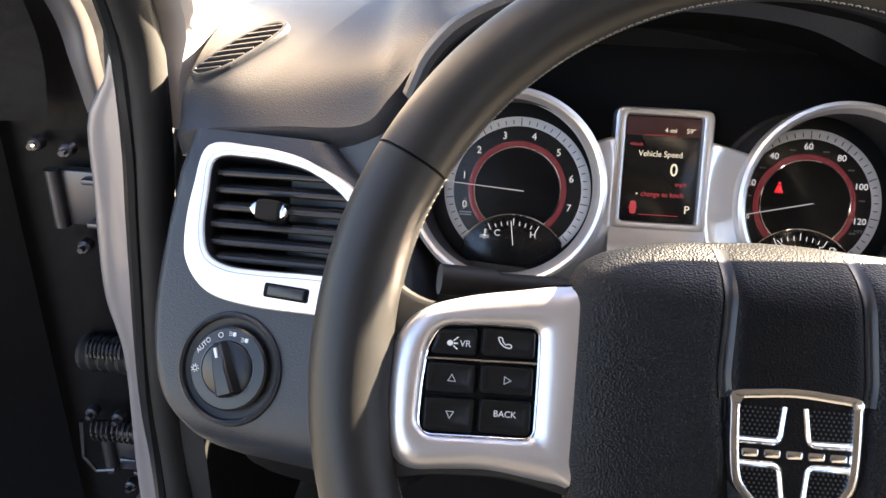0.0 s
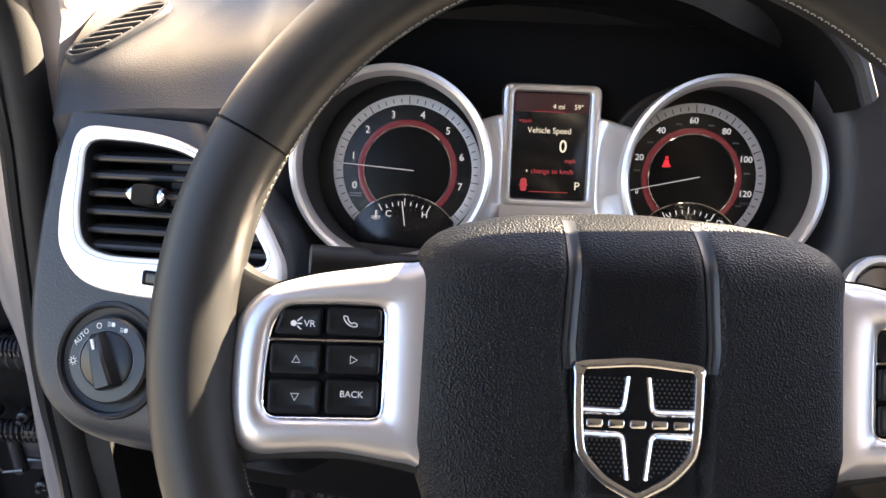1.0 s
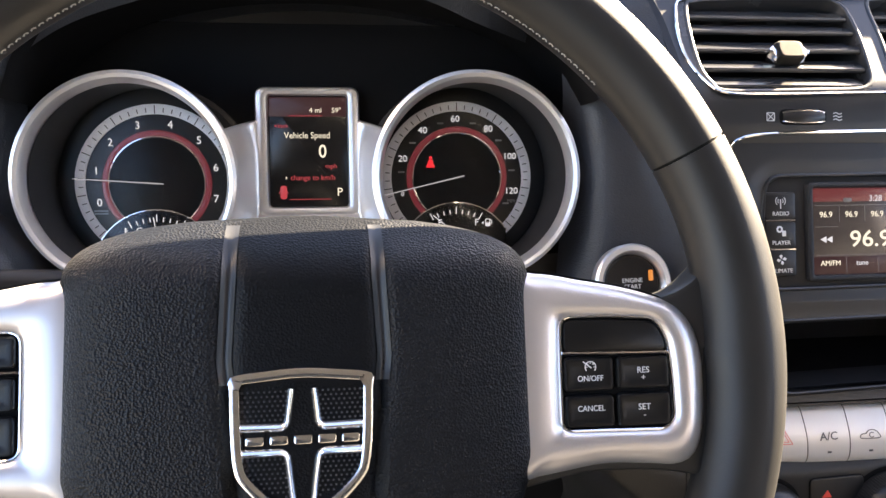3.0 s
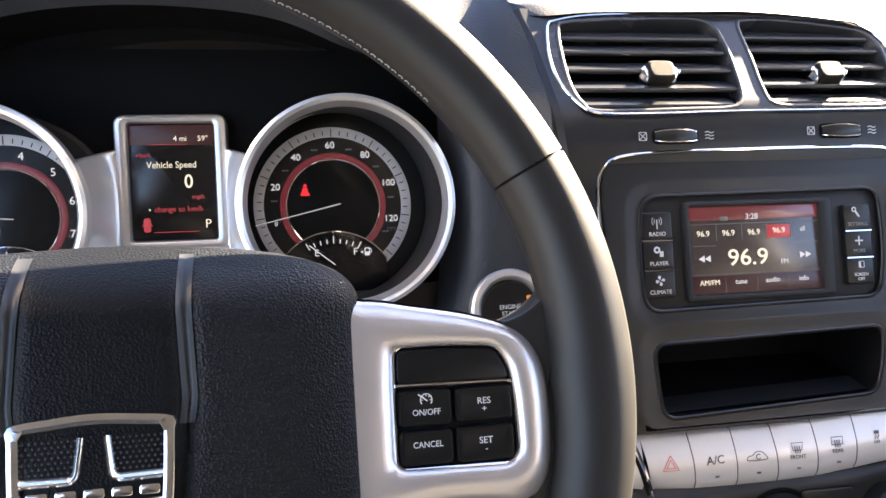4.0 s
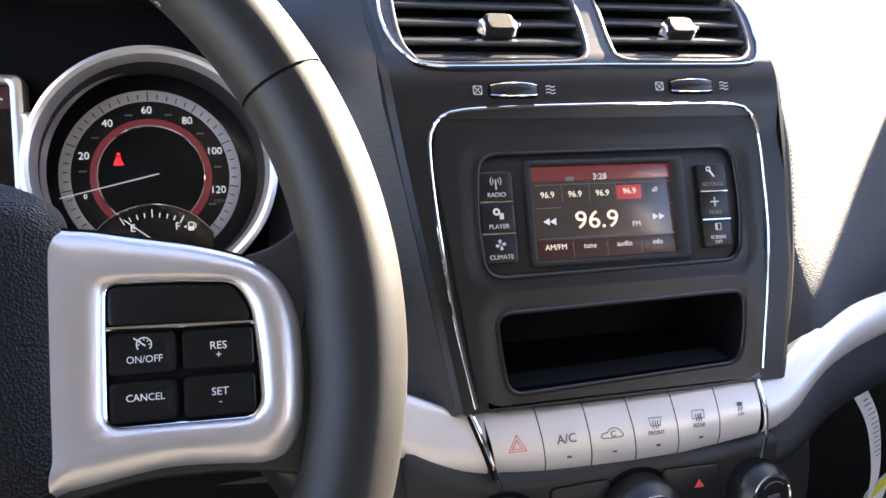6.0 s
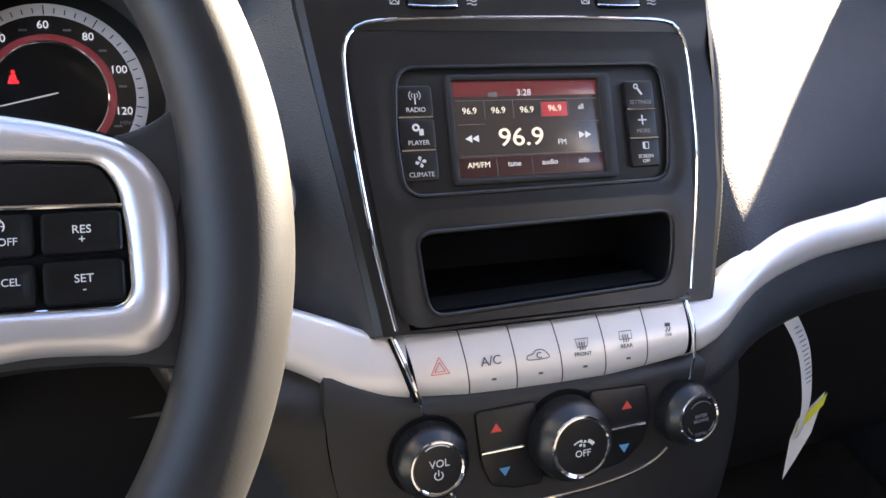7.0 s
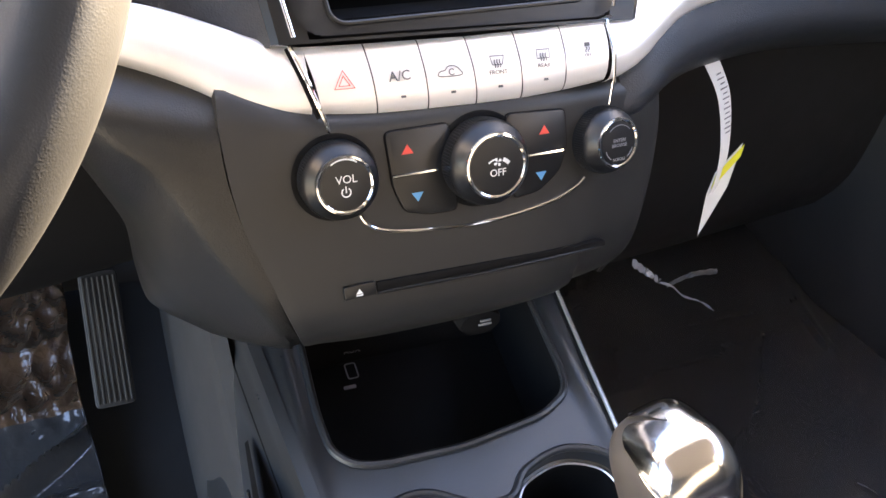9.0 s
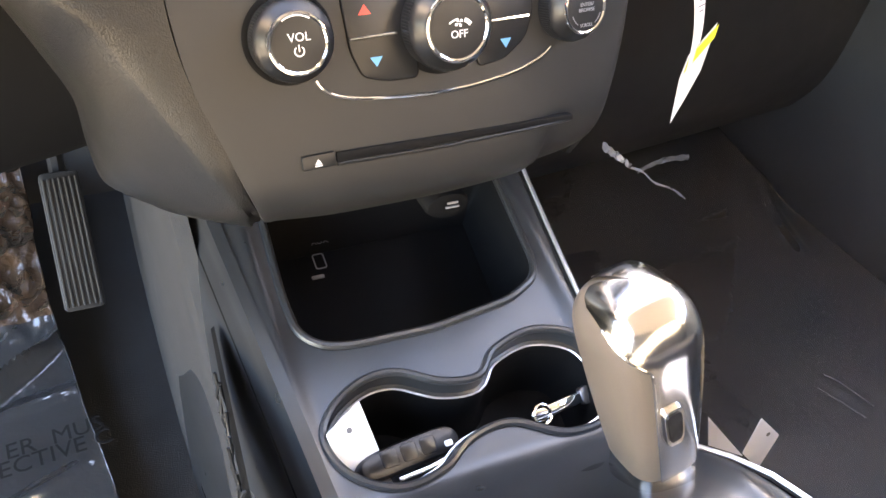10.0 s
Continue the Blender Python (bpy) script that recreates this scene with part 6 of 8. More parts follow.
    part("display_line", ribbon([(-0.0130, -0.0500), (0.0150, -0.0500)], 0.0004, n, 0.0001), LIT_RED, sc, "", FD)
    part("display_glow", plate(rrect(0.0004, 0.0128, 0.052, 0.0130, 0.001), 0.0006, n - 0.0002, 0.0001), glow("display red wash", (0.8, 0.10, 0.10), 0.035), sc, "", FD)
    b = plate(rrect(-0.0170, -0.0452, 0.0044, 0.0092, 0.0018), 0.0004, n, 0.0001)
    for dx in (-1, 1):
        plate([(-0.0170 + dx * 0.0021, -0.0440), (-0.0170 + dx * 0.0034, -0.0458), (-0.0170 + dx * 0.0032, -0.0462), (-0.0170 + dx * 0.0021, -0.0450)][::dx], 0.0004, n, 0.0001, bm=b)
    part("door_icon", b, LIT_RED, sc, "red car icon with open doors", FD)
    b = plate([(-0.0224, -0.0001), (-0.0208, -0.0010), (-0.0208, 0.0008)], 0.0004, n, 0.0001)
    part("arrow_mark", b, LIT_RED, sc, "", FD)
    part("arrow_mark", plate([(-0.0142, -0.0353), (-0.0154, -0.0362), (-0.0154, -0.0344)], 0.0004, n, 0.0001), LIT_WARM, sc, "", FD)


def bars(cx, cy, w, h, count, n):
    b = bmesh.new()
    for i in range(count):
        plate(rrect(cx, cy - i * h * 1.8, w, h, h * 0.2, 2), n - 0.0002, n, 0.0001, bm=b)
    return b


def belt_lamp(x, y, n):
    # a seated figure's plain sign: round head, body leaning, belt across it
    b = plate(circle(x + 0.0002, y + 0.0034, 0.0012, 12), n - 0.0004, n, 0.0001)
    plate(rpoly([(x - 0.0024, y - 0.0020), (x + 0.0020, y - 0.0020), (x + 0.0017, y + 0.0020), (x - 0.0013, y + 0.0020)], 0.0008, 3), n - 0.0004, n, 0.0001, bm=b)
    plate(rpoly([(x + 0.0006, y - 0.0034), (x + 0.0030, y - 0.0034), (x + 0.0030, y - 0.0014), (x + 0.0006, y - 0.0014)], 0.0005, 2), n - 0.0004, n, 0.0001, bm=b)
    plate(rpoly([(x - 0.0030, y - 0.0034), (x + 0.0010, y - 0.0034), (x + 0.0008, y - 0.0012), (x - 0.0026, y - 0.0014)], 0.0004, 2), n - 0.0004, n, 0.0001, bm=b)
    return b


cluster()


def start_button():
    f = plane_frame((0.2265, 0.458, 0.6085), 30, 4)
    s = thing("engine_start_button", f @ Vector((0, -0.02, 0)), "round black engine start button in a silver ring", "button")
    part("start_ring", lathe([(0.0255, -0.006), (0.0258, 0.002), (0.0245, 0.0036), (0.0215, 0.0036), (0.0195, 0.001), (0.0190, -0.004)], 0, 0, 64, False, False), SILVER2, s, "silver ring", f)
    k = part("start_cap", lathe([(0.0188, -0.006), (0.0188, -0.001), (0.0175, 0.0002), (0.0005, -0.0006)], 0, 0, 48, False, True), GLOSS, s, "black button cap", f)
    lettering("ENGINE\nSTART\nSTOP", 0.0, -0.002, 0.0028, 0.0004, f, WHITE_PRINT, k)
    part("amber_lamp", plate(rrect(0.0128, 0.0050, 0.0030, 0.0070, 0.0006), -0.001, 0.0006, 0.0002), LIT_AMBER, k, "lit amber lamp", f)


start_button()


# ---- driver's outer vent and lamp switch ----
def driver_outer():
    f = thing("driver_fascia", FS @ Vector((0, -0.12, 0)), "grained dark grey fascia beside the driver's door", "trim panel", kind="structure")
    rows = []
    for v, l, n, r in ((0.092, -0.060, -0.004, 0.045), (0.075, -0.062, -0.002, 0.064), (0.06, -0.064, 0.0, 0.083), (0.04, -0.065, 0.0, 0.100), (0.02, -0.0660, 0.0, 0.114), (-0.03, -0.0660, 0.0, 0.122), (-0.07, -0.0600, 0.0, 0.122), (-0.100, -0.0480, -0.001, 0.122), (-0.118, -0.030, -0.006, 0.122), (-0.130, -0.018, -0.022, 0.122), (-0.14, -0.010, -0.05, 0.122)):
        rows.append([(l - 0.018, v, n - 0.07), (l - 0.006, v, n - 0.016), (l, v, n - 0.004), (l + 0.010, v, n - 0.0012), (0.0, v, n - 0.0008), (r * 0.5, v, n - 0.001), (r - 0.014, v, n - 0.0015), (r - 0.004, v, n - 0.006), (r, v, n - 0.018), (r + 0.004, v, n - 0.06)])
        out = smooth([(-0.0427, 0.0793), (-0.0098, 0.0822), (0.0200, 0.0800), (0.0400, 0.0745), (0.0660, 0.0640), (0.0850, 0.0470), (0.1030, 0.0230), (0.1130, 0.0030), (0.1100, -0.0150), (0.0820, -0.0245), (0.0515, -0.0262), (0.0092, -0.0275), (-0.0244, -0.0228), (-0.0444, -0.005), (-0.0500, 0.0187), (-0.0490, 0.050)], 96)
    inn = smooth([(-0.0345, 0.0700), (-0.0084, 0.0738), (0.0180, 0.0725), (0.0380, 0.0685), (0.0600, 0.0575), (0.0770, 0.0420), (0.0920, 0.0220), (0.1010, 0.0080), (0.0960, 0.0020), (0.0760, 0.0015), (0.0483, 0.0005), (0.0100, -0.0022), (-0.0130, -0.0022), (-0.0285, 0.0040), (-0.0348, 0.0206), (-0.0362, 0.045)], 96)
    part("fascia_skin", holed_sheet(rows, 120, 130, [inset(fix(inn), -0.003), circle(0.0, -0.0717, 0.0372, 60)]), DASH, f, "", FS)
    t = thing("vent_surround", FS @ Vector((0, -0.02, 0)), "satin silver surround of the driver's side vent", "trim")
    part("surround_plate", surround(fix(out), fix(inn), -0.006, 0.0042, 0.0026, -0.006), SILVER, t, "", FS)
    part("surround_line", tube([(x, y, 0.0036) for x, y in inset(fix(inn), -0.0035)], 0.0007, 6, True), BLACKMETAL, t, "", FS)
    # thumbwheel in the surround
    part("thumbwheel_slot", plate(rrect(0.0345, -0.0142, 0.0330, 0.0098, 0.002), 0.0030, 0.0046, 0.0004), DEEP, t, "", FS)
    part("thumbwheel", plate(rrect(0.0350, -0.0142, 0.0270, 0.0068, 0.0012), 0.0036, 0.0066, 0.001), SATIN, t, "black thumbwheel", FS)
    slatted_vent(FS, inset(fix(inn), -0.0010), SATIN, [0.0640, 0.0525, 0.0405, 0.0285, 0.0165, 0.0055], (0.0115, 0.0395), "side_air_vent", "slatted black side air vent with a slider tab", 0.0016, 0.026, 0.06, 25, 0.002)
    # lamp switch
    k = thing("headlamp_switch", FS @ Vector((0, -0.0717, 0)), "round black rotary headlamp switch with white symbols", "switch")
    c = (0.0, -0.0717)
    part("switch_rim", lathe([(0.0400, -0.004), (0.0385, 0.0010), (0.0365, 0.0022), (0.0350, 0.0008), (0.0342, -0.003)], *c, 72, False, False), DASH, k, "", FS)
    part("switch_well", lathe([(0.0350, -0.002), (0.0300, -0.0035), (0.0280, -0.004)], *c, 64, False, False), MATT, k, "", FS)
    d = part("switch_dial", lathe([(0.0290, -0.005), (0.0287, 0.0012), (0.0272, 0.0024), (0.0196, 0.0028), (0.0192, 0.0010)], *c, 64, False, True), SATIN, k, "satin black dial", FS)
    part("bright_ring", tube([(x, y, 0.0026) for x, y in circle(*c, 0.0196, 56)], 0.0005, 6, True), BLACKMETAL, d, "", FS)
    part("switch_core", lathe([(0.0188, 0.0), (0.0186, 0.003), (0.017, 0.004), (0.0005, 0.0044)], *c, 48, False, True), SATIN, k, "", FS)
    a = radians(112)
    ax, sd = Vector((math.cos(a), math.sin(a))), Vector((-math.sin(a), math.cos(a)))
    loops = []
    for f2, w, n in ((-1.0, 0.0052, 0.010), (-0.9, 0.0066, 0.0135), (0.0, 0.0052, 0.0145), (0.85, 0.0040, 0.0125), (1.0, 0.0030, 0.010)):
        p = Vector(c) + ax * 0.0185 * f2
        loops.append([(*(p + sd * q * w), 0.003 + z * (n - 0.003)) for q, z in ((-1.25, 0), (-1.0, 0.85), (-0.7, 1), (0.7, 1), (1.0, 0.85), (1.25, 0))])
    g = part("grip_bar", loft(loops), SATIN, k, "black grip bar", FS)
    p = Vector(c) + ax * 0.0115
    part("grip_mark", loft([[(*(p + ax * l + sd * q), n) for l, q in ((-0.0034, -0.0009), (0.0034, -0.0009), (0.0034, 0.0009), (-0.0034, 0.0009))] for n in (0.0128, 0.0142)]), WHITE_PRINT, g, "white pointer mark", FS)
    n = 0.0030
    lettering("AUTO", c[0] - 0.0200, c[1] + 0.0130, 0.0034, n, FS, WHITE_PRINT, d, turn=52)
    part("switch_symbol", ribbon(circle(c[0] - 0.0085, c[1] + 0.0218, 0.0017, 16), 0.0005, n, closed=True), WHITE_PRINT, d, "", FS)
    for x, y in ((0.0015, 0.0238), (0.0110, 0.0210)):
        b = plate(rrect(c[0] + x, c[1] + y, 0.0026, 0.0030, 0.001), n - 0.0003, n, 0.0001)
        for q in (-0.001, 0, 0.001):
            ribbon([(c[0] + x - 0.0018, c[1] + y + q), (c[0] + x - 0.0040, c[1] + y + q * 1.3)], 0.0004, n, bm=b)
        part("switch_symbol", b, WHITE_PRINT, d, "", FS)
    b = ribbon(circle(c[0] - 0.0238, c[1] - 0.0035, 0.0015, 14), 0.0005, n, closed=True)
    for i in range(8):
        q = math.tau * i / 8
        ribbon([(c[0] - 0.0238 + r * math.cos(q), c[1] - 0.0035 + r * math.sin(q)) for r in (0.0021, 0.0031)], 0.0005, n, bm=b)
    part("switch_symbol", b, WHITE_PRINT, d, "", FS)


driver_outer()


# ---- console ----
def console():
    c = thing("centre_console", (0.39, 0.25, 0.0), "satin dark grey centre console with bin and cup holders", "console")
    # top: a grid with openings for the bin and the cups
    bin_ = rpoly([(-0.089, 0.20), (-0.0930, 0.112), (-0.0905, 0.082), (-0.079, 0.0690), (-0.060, 0.0640), (0.0, 0.0615), (0.0630, 0.0690), (0.0870, 0.0810), (0.0940, 0.096), (0.101, 0.20)], 0.012, 8)
    cups = smooth([(-0.0956, 0.0060), (-0.0833, 0.0258), (-0.0601, 0.0376), (-0.0369, 0.0370), (-0.0107, 0.0223), (0.0151, 0.0190), (0.0333, 0.0345), (0.0676, 0.0412), (0.0990, 0.0260), (0.1055, -0.006), (0.0940, -0.0320), (0.0569, -0.0360), (0.0227, -0.0180), (-0.0079, -0.0205),
                   (-0.0300, -0.0330), (-0.0600, -0.0360), (-0.0861, -0.0200)], 110)
    cups = fix(cups)
    def height(u, v):
        n = 0.0
        back = max(0.0, -0.034 - v)
        n += 0.085 * (1 - math.exp(-(back / 0.06) ** 2))
        n += 0.010 * math.exp(-((abs(u) - 0.105) / 0.008) ** 2) * 0.35
        return n
    def inside(p, poly):
        x, y = p
        r = False
        for (x1, y1), (x2, y2) in zip(poly, poly[1:] + poly[:1]):
            if (y1 > y) != (y2 > y) and x < (x2 - x1) * (y - y1) / (y2 - y1) + x1:
                r = not r
        return r
    def edge_l(v):
        return -0.1005 - 0.098 * v
    def edge_r(v):
        return 0.1020 + 0.116 * v
    bm = bmesh.new()
    nu, nv = 130, 190
    verts = {}
    pts = {}
    for j in range(nv + 1):
        v = -0.33 + 0.55 * j / nv
        a, b = edge_l(max(v, -0.05)), edge_r(max(v, -0.05)) + (0.0 if v > -0.05 else min(0.03, (-0.05 - v) * 0.3))
        for i in range(nu + 1):
            u = a + (b - a) * i / nu
            pts[i, j] = (u, v, height(u, v))
    for j in range(nv):
        for i in range(nu):
            cx = (pts[i, j][0] + pts[i + 1, j][0]) / 2
            cy = (pts[i, j][1] + pts[i, j + 1][1]) / 2
            if inside((cx, cy), bin_) or inside((cx, cy), cups):
                continue
            vs = []
            for k in ((i, j), (i + 1, j), (i + 1, j + 1), (i, j + 1)):
                if k not in verts:
                    verts[k] = bm.verts.new(pts[k])
                vs.append(verts[k])
            bm.faces.new(vs)
    part("console_top", bm, CONSOLE, c, "", FT)
    # rounded lips round the openings
    part("bin_lip", tube([(x, y, 0.0006) for x, y in bin_], 0.0030, 8, True), CONSOLE, c, "", FT)
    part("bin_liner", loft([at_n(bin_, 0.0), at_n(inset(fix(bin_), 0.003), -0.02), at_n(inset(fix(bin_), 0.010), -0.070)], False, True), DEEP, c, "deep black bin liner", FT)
    part("cup_lip", tube([(x, y, 0.0008) for x, y in cups], 0.0028, 8, True), CONSOLE, c, "", FT)
    part("cup_step", loft([at_n(cups, 0.0), at_n(inset(cups, 0.0025), -0.012), at_n(inset(cups, 0.006), -0.0135)], False, False), CONSOLE, c, "", FT)
    part("cup_trim", tube([(x, y, -0.0130) for x, y in inset(cups, 0.0055)], 0.0008, 6, True), SILVER2, c, "thin bright cup holder trim", FT)
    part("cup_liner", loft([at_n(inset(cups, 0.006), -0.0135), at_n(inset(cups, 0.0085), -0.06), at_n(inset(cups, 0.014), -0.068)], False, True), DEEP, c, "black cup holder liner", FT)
    # side ridges
    for s, edge in ((-1, edge_l), (1, edge_r)):
        path = []
        for k in range(30):
            v = 0.235 - 0.565 * k / 29
            vv = max(v, -0.05)
            extra = 0.0 if (s < 0 or v > -0.05) else min(0.03, (-0.05 - v) * 0.3)
            path.append(FT @ Vector((edge(vv) + extra, v, height(edge(vv), v) + 0.0008)))
        rows = []
        for d, z in ((0.0, 0.0), (0.003, 0.0015), (0.007, -0.001), (0.010, -0.008), (0.014, -0.026), (0.0165, -0.029), (0.020, -0.036), (0.028, -0.09), (0.040, -0.20), (0.046, -0.38)):
            rows.append([(p.x + s * d, p.y, p.z + z) for p in path])
        part("console_side", sheet(rows, 40, 40), CONSOLE, c)
        if s > 0:
            part("bright_edge", tube([(p.x + 0.003, p.y, p.z + 0.0018) for p in path], 0.0016, 8), SILVER2, c, "thin bright console edge")
        else:
            part("side_crease", tube([(p.x - 0.0165, p.y, p.z - 0.0285) for p in path], 0.0011, 6), DEEP, c)
    # outer side pocket with crumpled film
    pk = sheet([[(0.2585 - 0.0115 * (f - 0.3) - 0.0025 * math.sin(math.pi * k / 5), 0.42 - 0.24 * f, 0.270 + 0.012 * f - (0.006 + 0.060 * math.sin(math.pi * min(1, f * 1.1)) ** 0.7) * k / 5 - 0.010) for f in [j / 11 for j in range(12)]] for k in range(6)], 30, 40)
    net = bmesh.new()
    rng = random.Random(4)
    for q in range(16):
        f = 0.15 + 0.75 * q / 15
        y, z = 0.42 - 0.24 * f, 0.262 + 0.012 * f
        tube([(0.2535 - 0.0115 * (f - 0.3) + 0.002 * rng.uniform(-1, 1), y + 0.008 * rng.uniform(-1, 1), z - d) for d in (0.004, 0.018, 0.032, 0.046)], 0.0012, 5, bm=net)
    part("side_pocket", pk, DEEP, c, "dark side pocket")
    part("pocket_net", net, RUBBER, c, "crumpled black pocket net")
    # socket in the bin and its print
    so = part("power_socket", loft([[(0.428 + 0.017 * math.cos(math.tau * k / 24) * s, y, 0.331 + 0.011 * math.sin(math.tau * k / 24) * s) for k in range(24)] for s, y in ((1.0, 0.435), (1.0, 0.416), (0.9, 0.412), (0.55, 0.411))]), DEEP, c, "black covered power socket")
    for z, wide in ((0.3352, 0.008), (0.3318, 0.010)):
        part("socket_print", box(0.430, 0.4095, z, wide, 0.001, 0.0014), GREY_PRINT, so)
    lettering("AUX", -0.0402, 0.192, 0.0048, -0.0570, FT, GREY_PRINT, c)
    part("bin_print", ribbon(rrect(-0.0455, 0.1735, 0.0085, 0.0140, 0.002, 3), 0.0010, -0.0570, closed=True), GREY_PRINT, c, "", FT)
    part("bin_print", plate(rrect(-0.0507, 0.1593, 0.0100, 0.0030, 0.001), -0.058, -0.0570, 0.0002), GREY_PRINT, c, "", FT)


CONSOLE = surface("console plastic", (0.024, 0.0252, 0.0272), 0.29, 0, 2200, 0.00004, "noise")
console()


def shifter():
    base = Vector((0.470, 0.203, 0.274))
    s = thing("gear_lever", base, "gear lever with chrome front and tan-grey leather sides", "gear lever")
    axis = Vector((-0.265, 0.20, 1.0)).normalized()
    xr = Vector((1, 0, 0)) - axis * axis.x
    xr.normalize()
    yr = axis.cross(xr)
    m = Matrix.Identity(4)
    for i, q in enumerate((xr, yr, axis, base)):
        for k in range(3):
            m[k][i] = q[k]
    def level(z):
        """Half widths of the knob at a height: swelling upwards, then a rounded crown."""
        f = (z - 0.028) / 0.080
        a, b = (0.0196 + 0.0080 * f - 0.0022 * f * f, 0.0222 + 0.0095 * f - 0.0026 * f * f)
        h = min(1.0, max(0.0, (z - 0.108) / 0.0376))
        r = (1 - h ** 2.7) ** (1 / 2.3)
        return a * max(r, 0.02), b * max(r, 0.02)
    heights = [0.028 + 0.080 * k / 16 for k in range(16)] + [0.108 + 0.0376 * math.sin(math.pi / 2 * k / 24) for k in range(25)]
    def point(z, t, grow=0.0):
        a, b = level(z)
        c, q = math.cos(t), math.sin(t)
        g = grow * min(1.0, a / 0.008)
        return ((a + g) * math.copysign(abs(c) ** 0.62, c), (b + g) * math.copysign(abs(q) ** 0.62, q) + 0.01 * (z - 0.1), z + grow * max(0.0, (z - 0.12) / 0.0256))
    part("knob_body", loft([[point(z, math.tau * k / 72) for k in range(72)] for z in heights]), GREYLEATHER, s, "tan-grey leather knob sides", m, 50)
    # chrome that runs over the crown and down the face turned to the driver
    def span(z):
        w = min(1.0, max(0.0, (z - 0.114) / 0.028)) ** 1.3
        return radians(-106 - 107 * w), radians(-24 + 145 * w)
    rows = []
    for z in heights:
        a0, a1 = span(z)
        rows.append([point(z, a0 + (a1 - a0) * k / 60, 0.0012) for k in range(61)])
    part("chrome_spine", loft(rows, closed=False), KNOBCHROME, s, "bright chrome crown and spine", m, 60)
    for side in (0, 1):
        part("chrome_edge", tube([point(z, span(z)[side], 0.0010) for z in heights if z < 0.1340], 0.0008, 8), KNOBCHROME, s, "thin chrome edge", m)
    def oblong(hw, hh, levels):
        """A rounded trapezium on the chrome face, a little narrower at its foot."""
        return loft([[(-0.0035 + hw * sc * (1 + 0.14 * math.sin(t)) * math.copysign(abs(math.cos(t)) ** 0.5, math.cos(t)), y, 0.074 + hh * sc * math.copysign(abs(math.sin(t)) ** 0.5, math.sin(t))) for t in [math.tau * k / 28 for k in range(28)]] for sc, y in levels])
    part("button_surround", oblong(0.0062, 0.0135, ((1, -0.022), (1, -0.0300), (0.92, -0.0312), (0.78, -0.0310))), KNOBCHROME, s, "chrome button surround", m)
    part("release_button", oblong(0.0044, 0.0096, ((1, -0.022), (1, -0.0316), (0.85, -0.0320), (0.3, -0.0318))), GLOSSFOB, s, "dark release button", m)
    part("collar", loft([[(a * math.copysign(abs(math.cos(t)) ** 0.6, math.cos(t)), b * math.copysign(abs(math.sin(t)) ** 0.6, math.sin(t)), z) for t in [math.tau * k / 40 for k in range(40)]] for a, b, z in ((0.0215, 0.0235, -0.020), (0.0205, 0.0225, 0.010), (0.0190, 0.0212, 0.018), (0.0165, 0.0190, 0.022), (0.0160, 0.0185, 0.030))]), KNOBCHROME, s, "chrome collar", m)
    part("gate_boot", lathe([(0.050, -0.030), (0.040, -0.016), (0.026, -0.008), (0.020, -0.004)], 0, 0, 36, False, True), MATT, s, "black boot", m)


KNOBCHROME = surface("knob chrome", (0.82, 0.80, 0.78), 0.15, 1.0, vary=0.03)
GLOSSFOB = surface("fob plastic", (0.006, 0.006, 0.007), 0.34, spec=0.35)
GREYLEATHER = surface("tan grey leather", (0.098, 0.079, 0.065), 0.40, 0, 1200, 0.0001)
shifter()


def shifter_plate():
    p = thing("shift_gate", (0.42, 0.14, 0.25), "dark shift gate panel with a pale seam and bright edge", "trim panel")
    rows = [[(0.330, 0.03, 0.300), (0.345, 0.12, 0.290), (0.372, 0.185, 0.272), (0.400, 0.215, 0.262)], [(0.42, 0.02, 0.312), (0.43, 0.12, 0.300), (0.44, 0.20, 0.276), (0.445, 0.228, 0.264)], [(0.53, 0.03, 0.300), (0.52, 0.12, 0.288), (0.500, 0.20, 0.270), (0.49, 0.222, 0.260)]]
    part("gate_skin", sheet(rows, 40, 40), SATIN, p)
    part("gate_seam", tube(smooth([(0.340, 0.09, 0.3000), (0.362, 0.13, 0.2945), (0.388, 0.165, 0.2875), (0.425, 0.192, 0.2820)], 20, False), 0.0011, 6), SILVER2, p, "pale seam line")
    rows = [[(0.466, 0.160, 0.2845), (0.491, 0.122, 0.2915), (0.524, 0.076, 0.297), (0.558, 0.026, 0.300)], [(0.480, 0.170, 0.2845), (0.507, 0.132, 0.2905), (0.542, 0.087, 0.295), (0.579, 0.036, 0.297)], [(0.494, 0.180, 0.282), (0.524, 0.142, 0.286), (0.560, 0.098, 0.289), (0.60, 0.045, 0.290)]]
    part("bright_rail", sheet(rows, 20, 8, 0.002), SILVER, p, "bright silver rail")


shifter_plate()


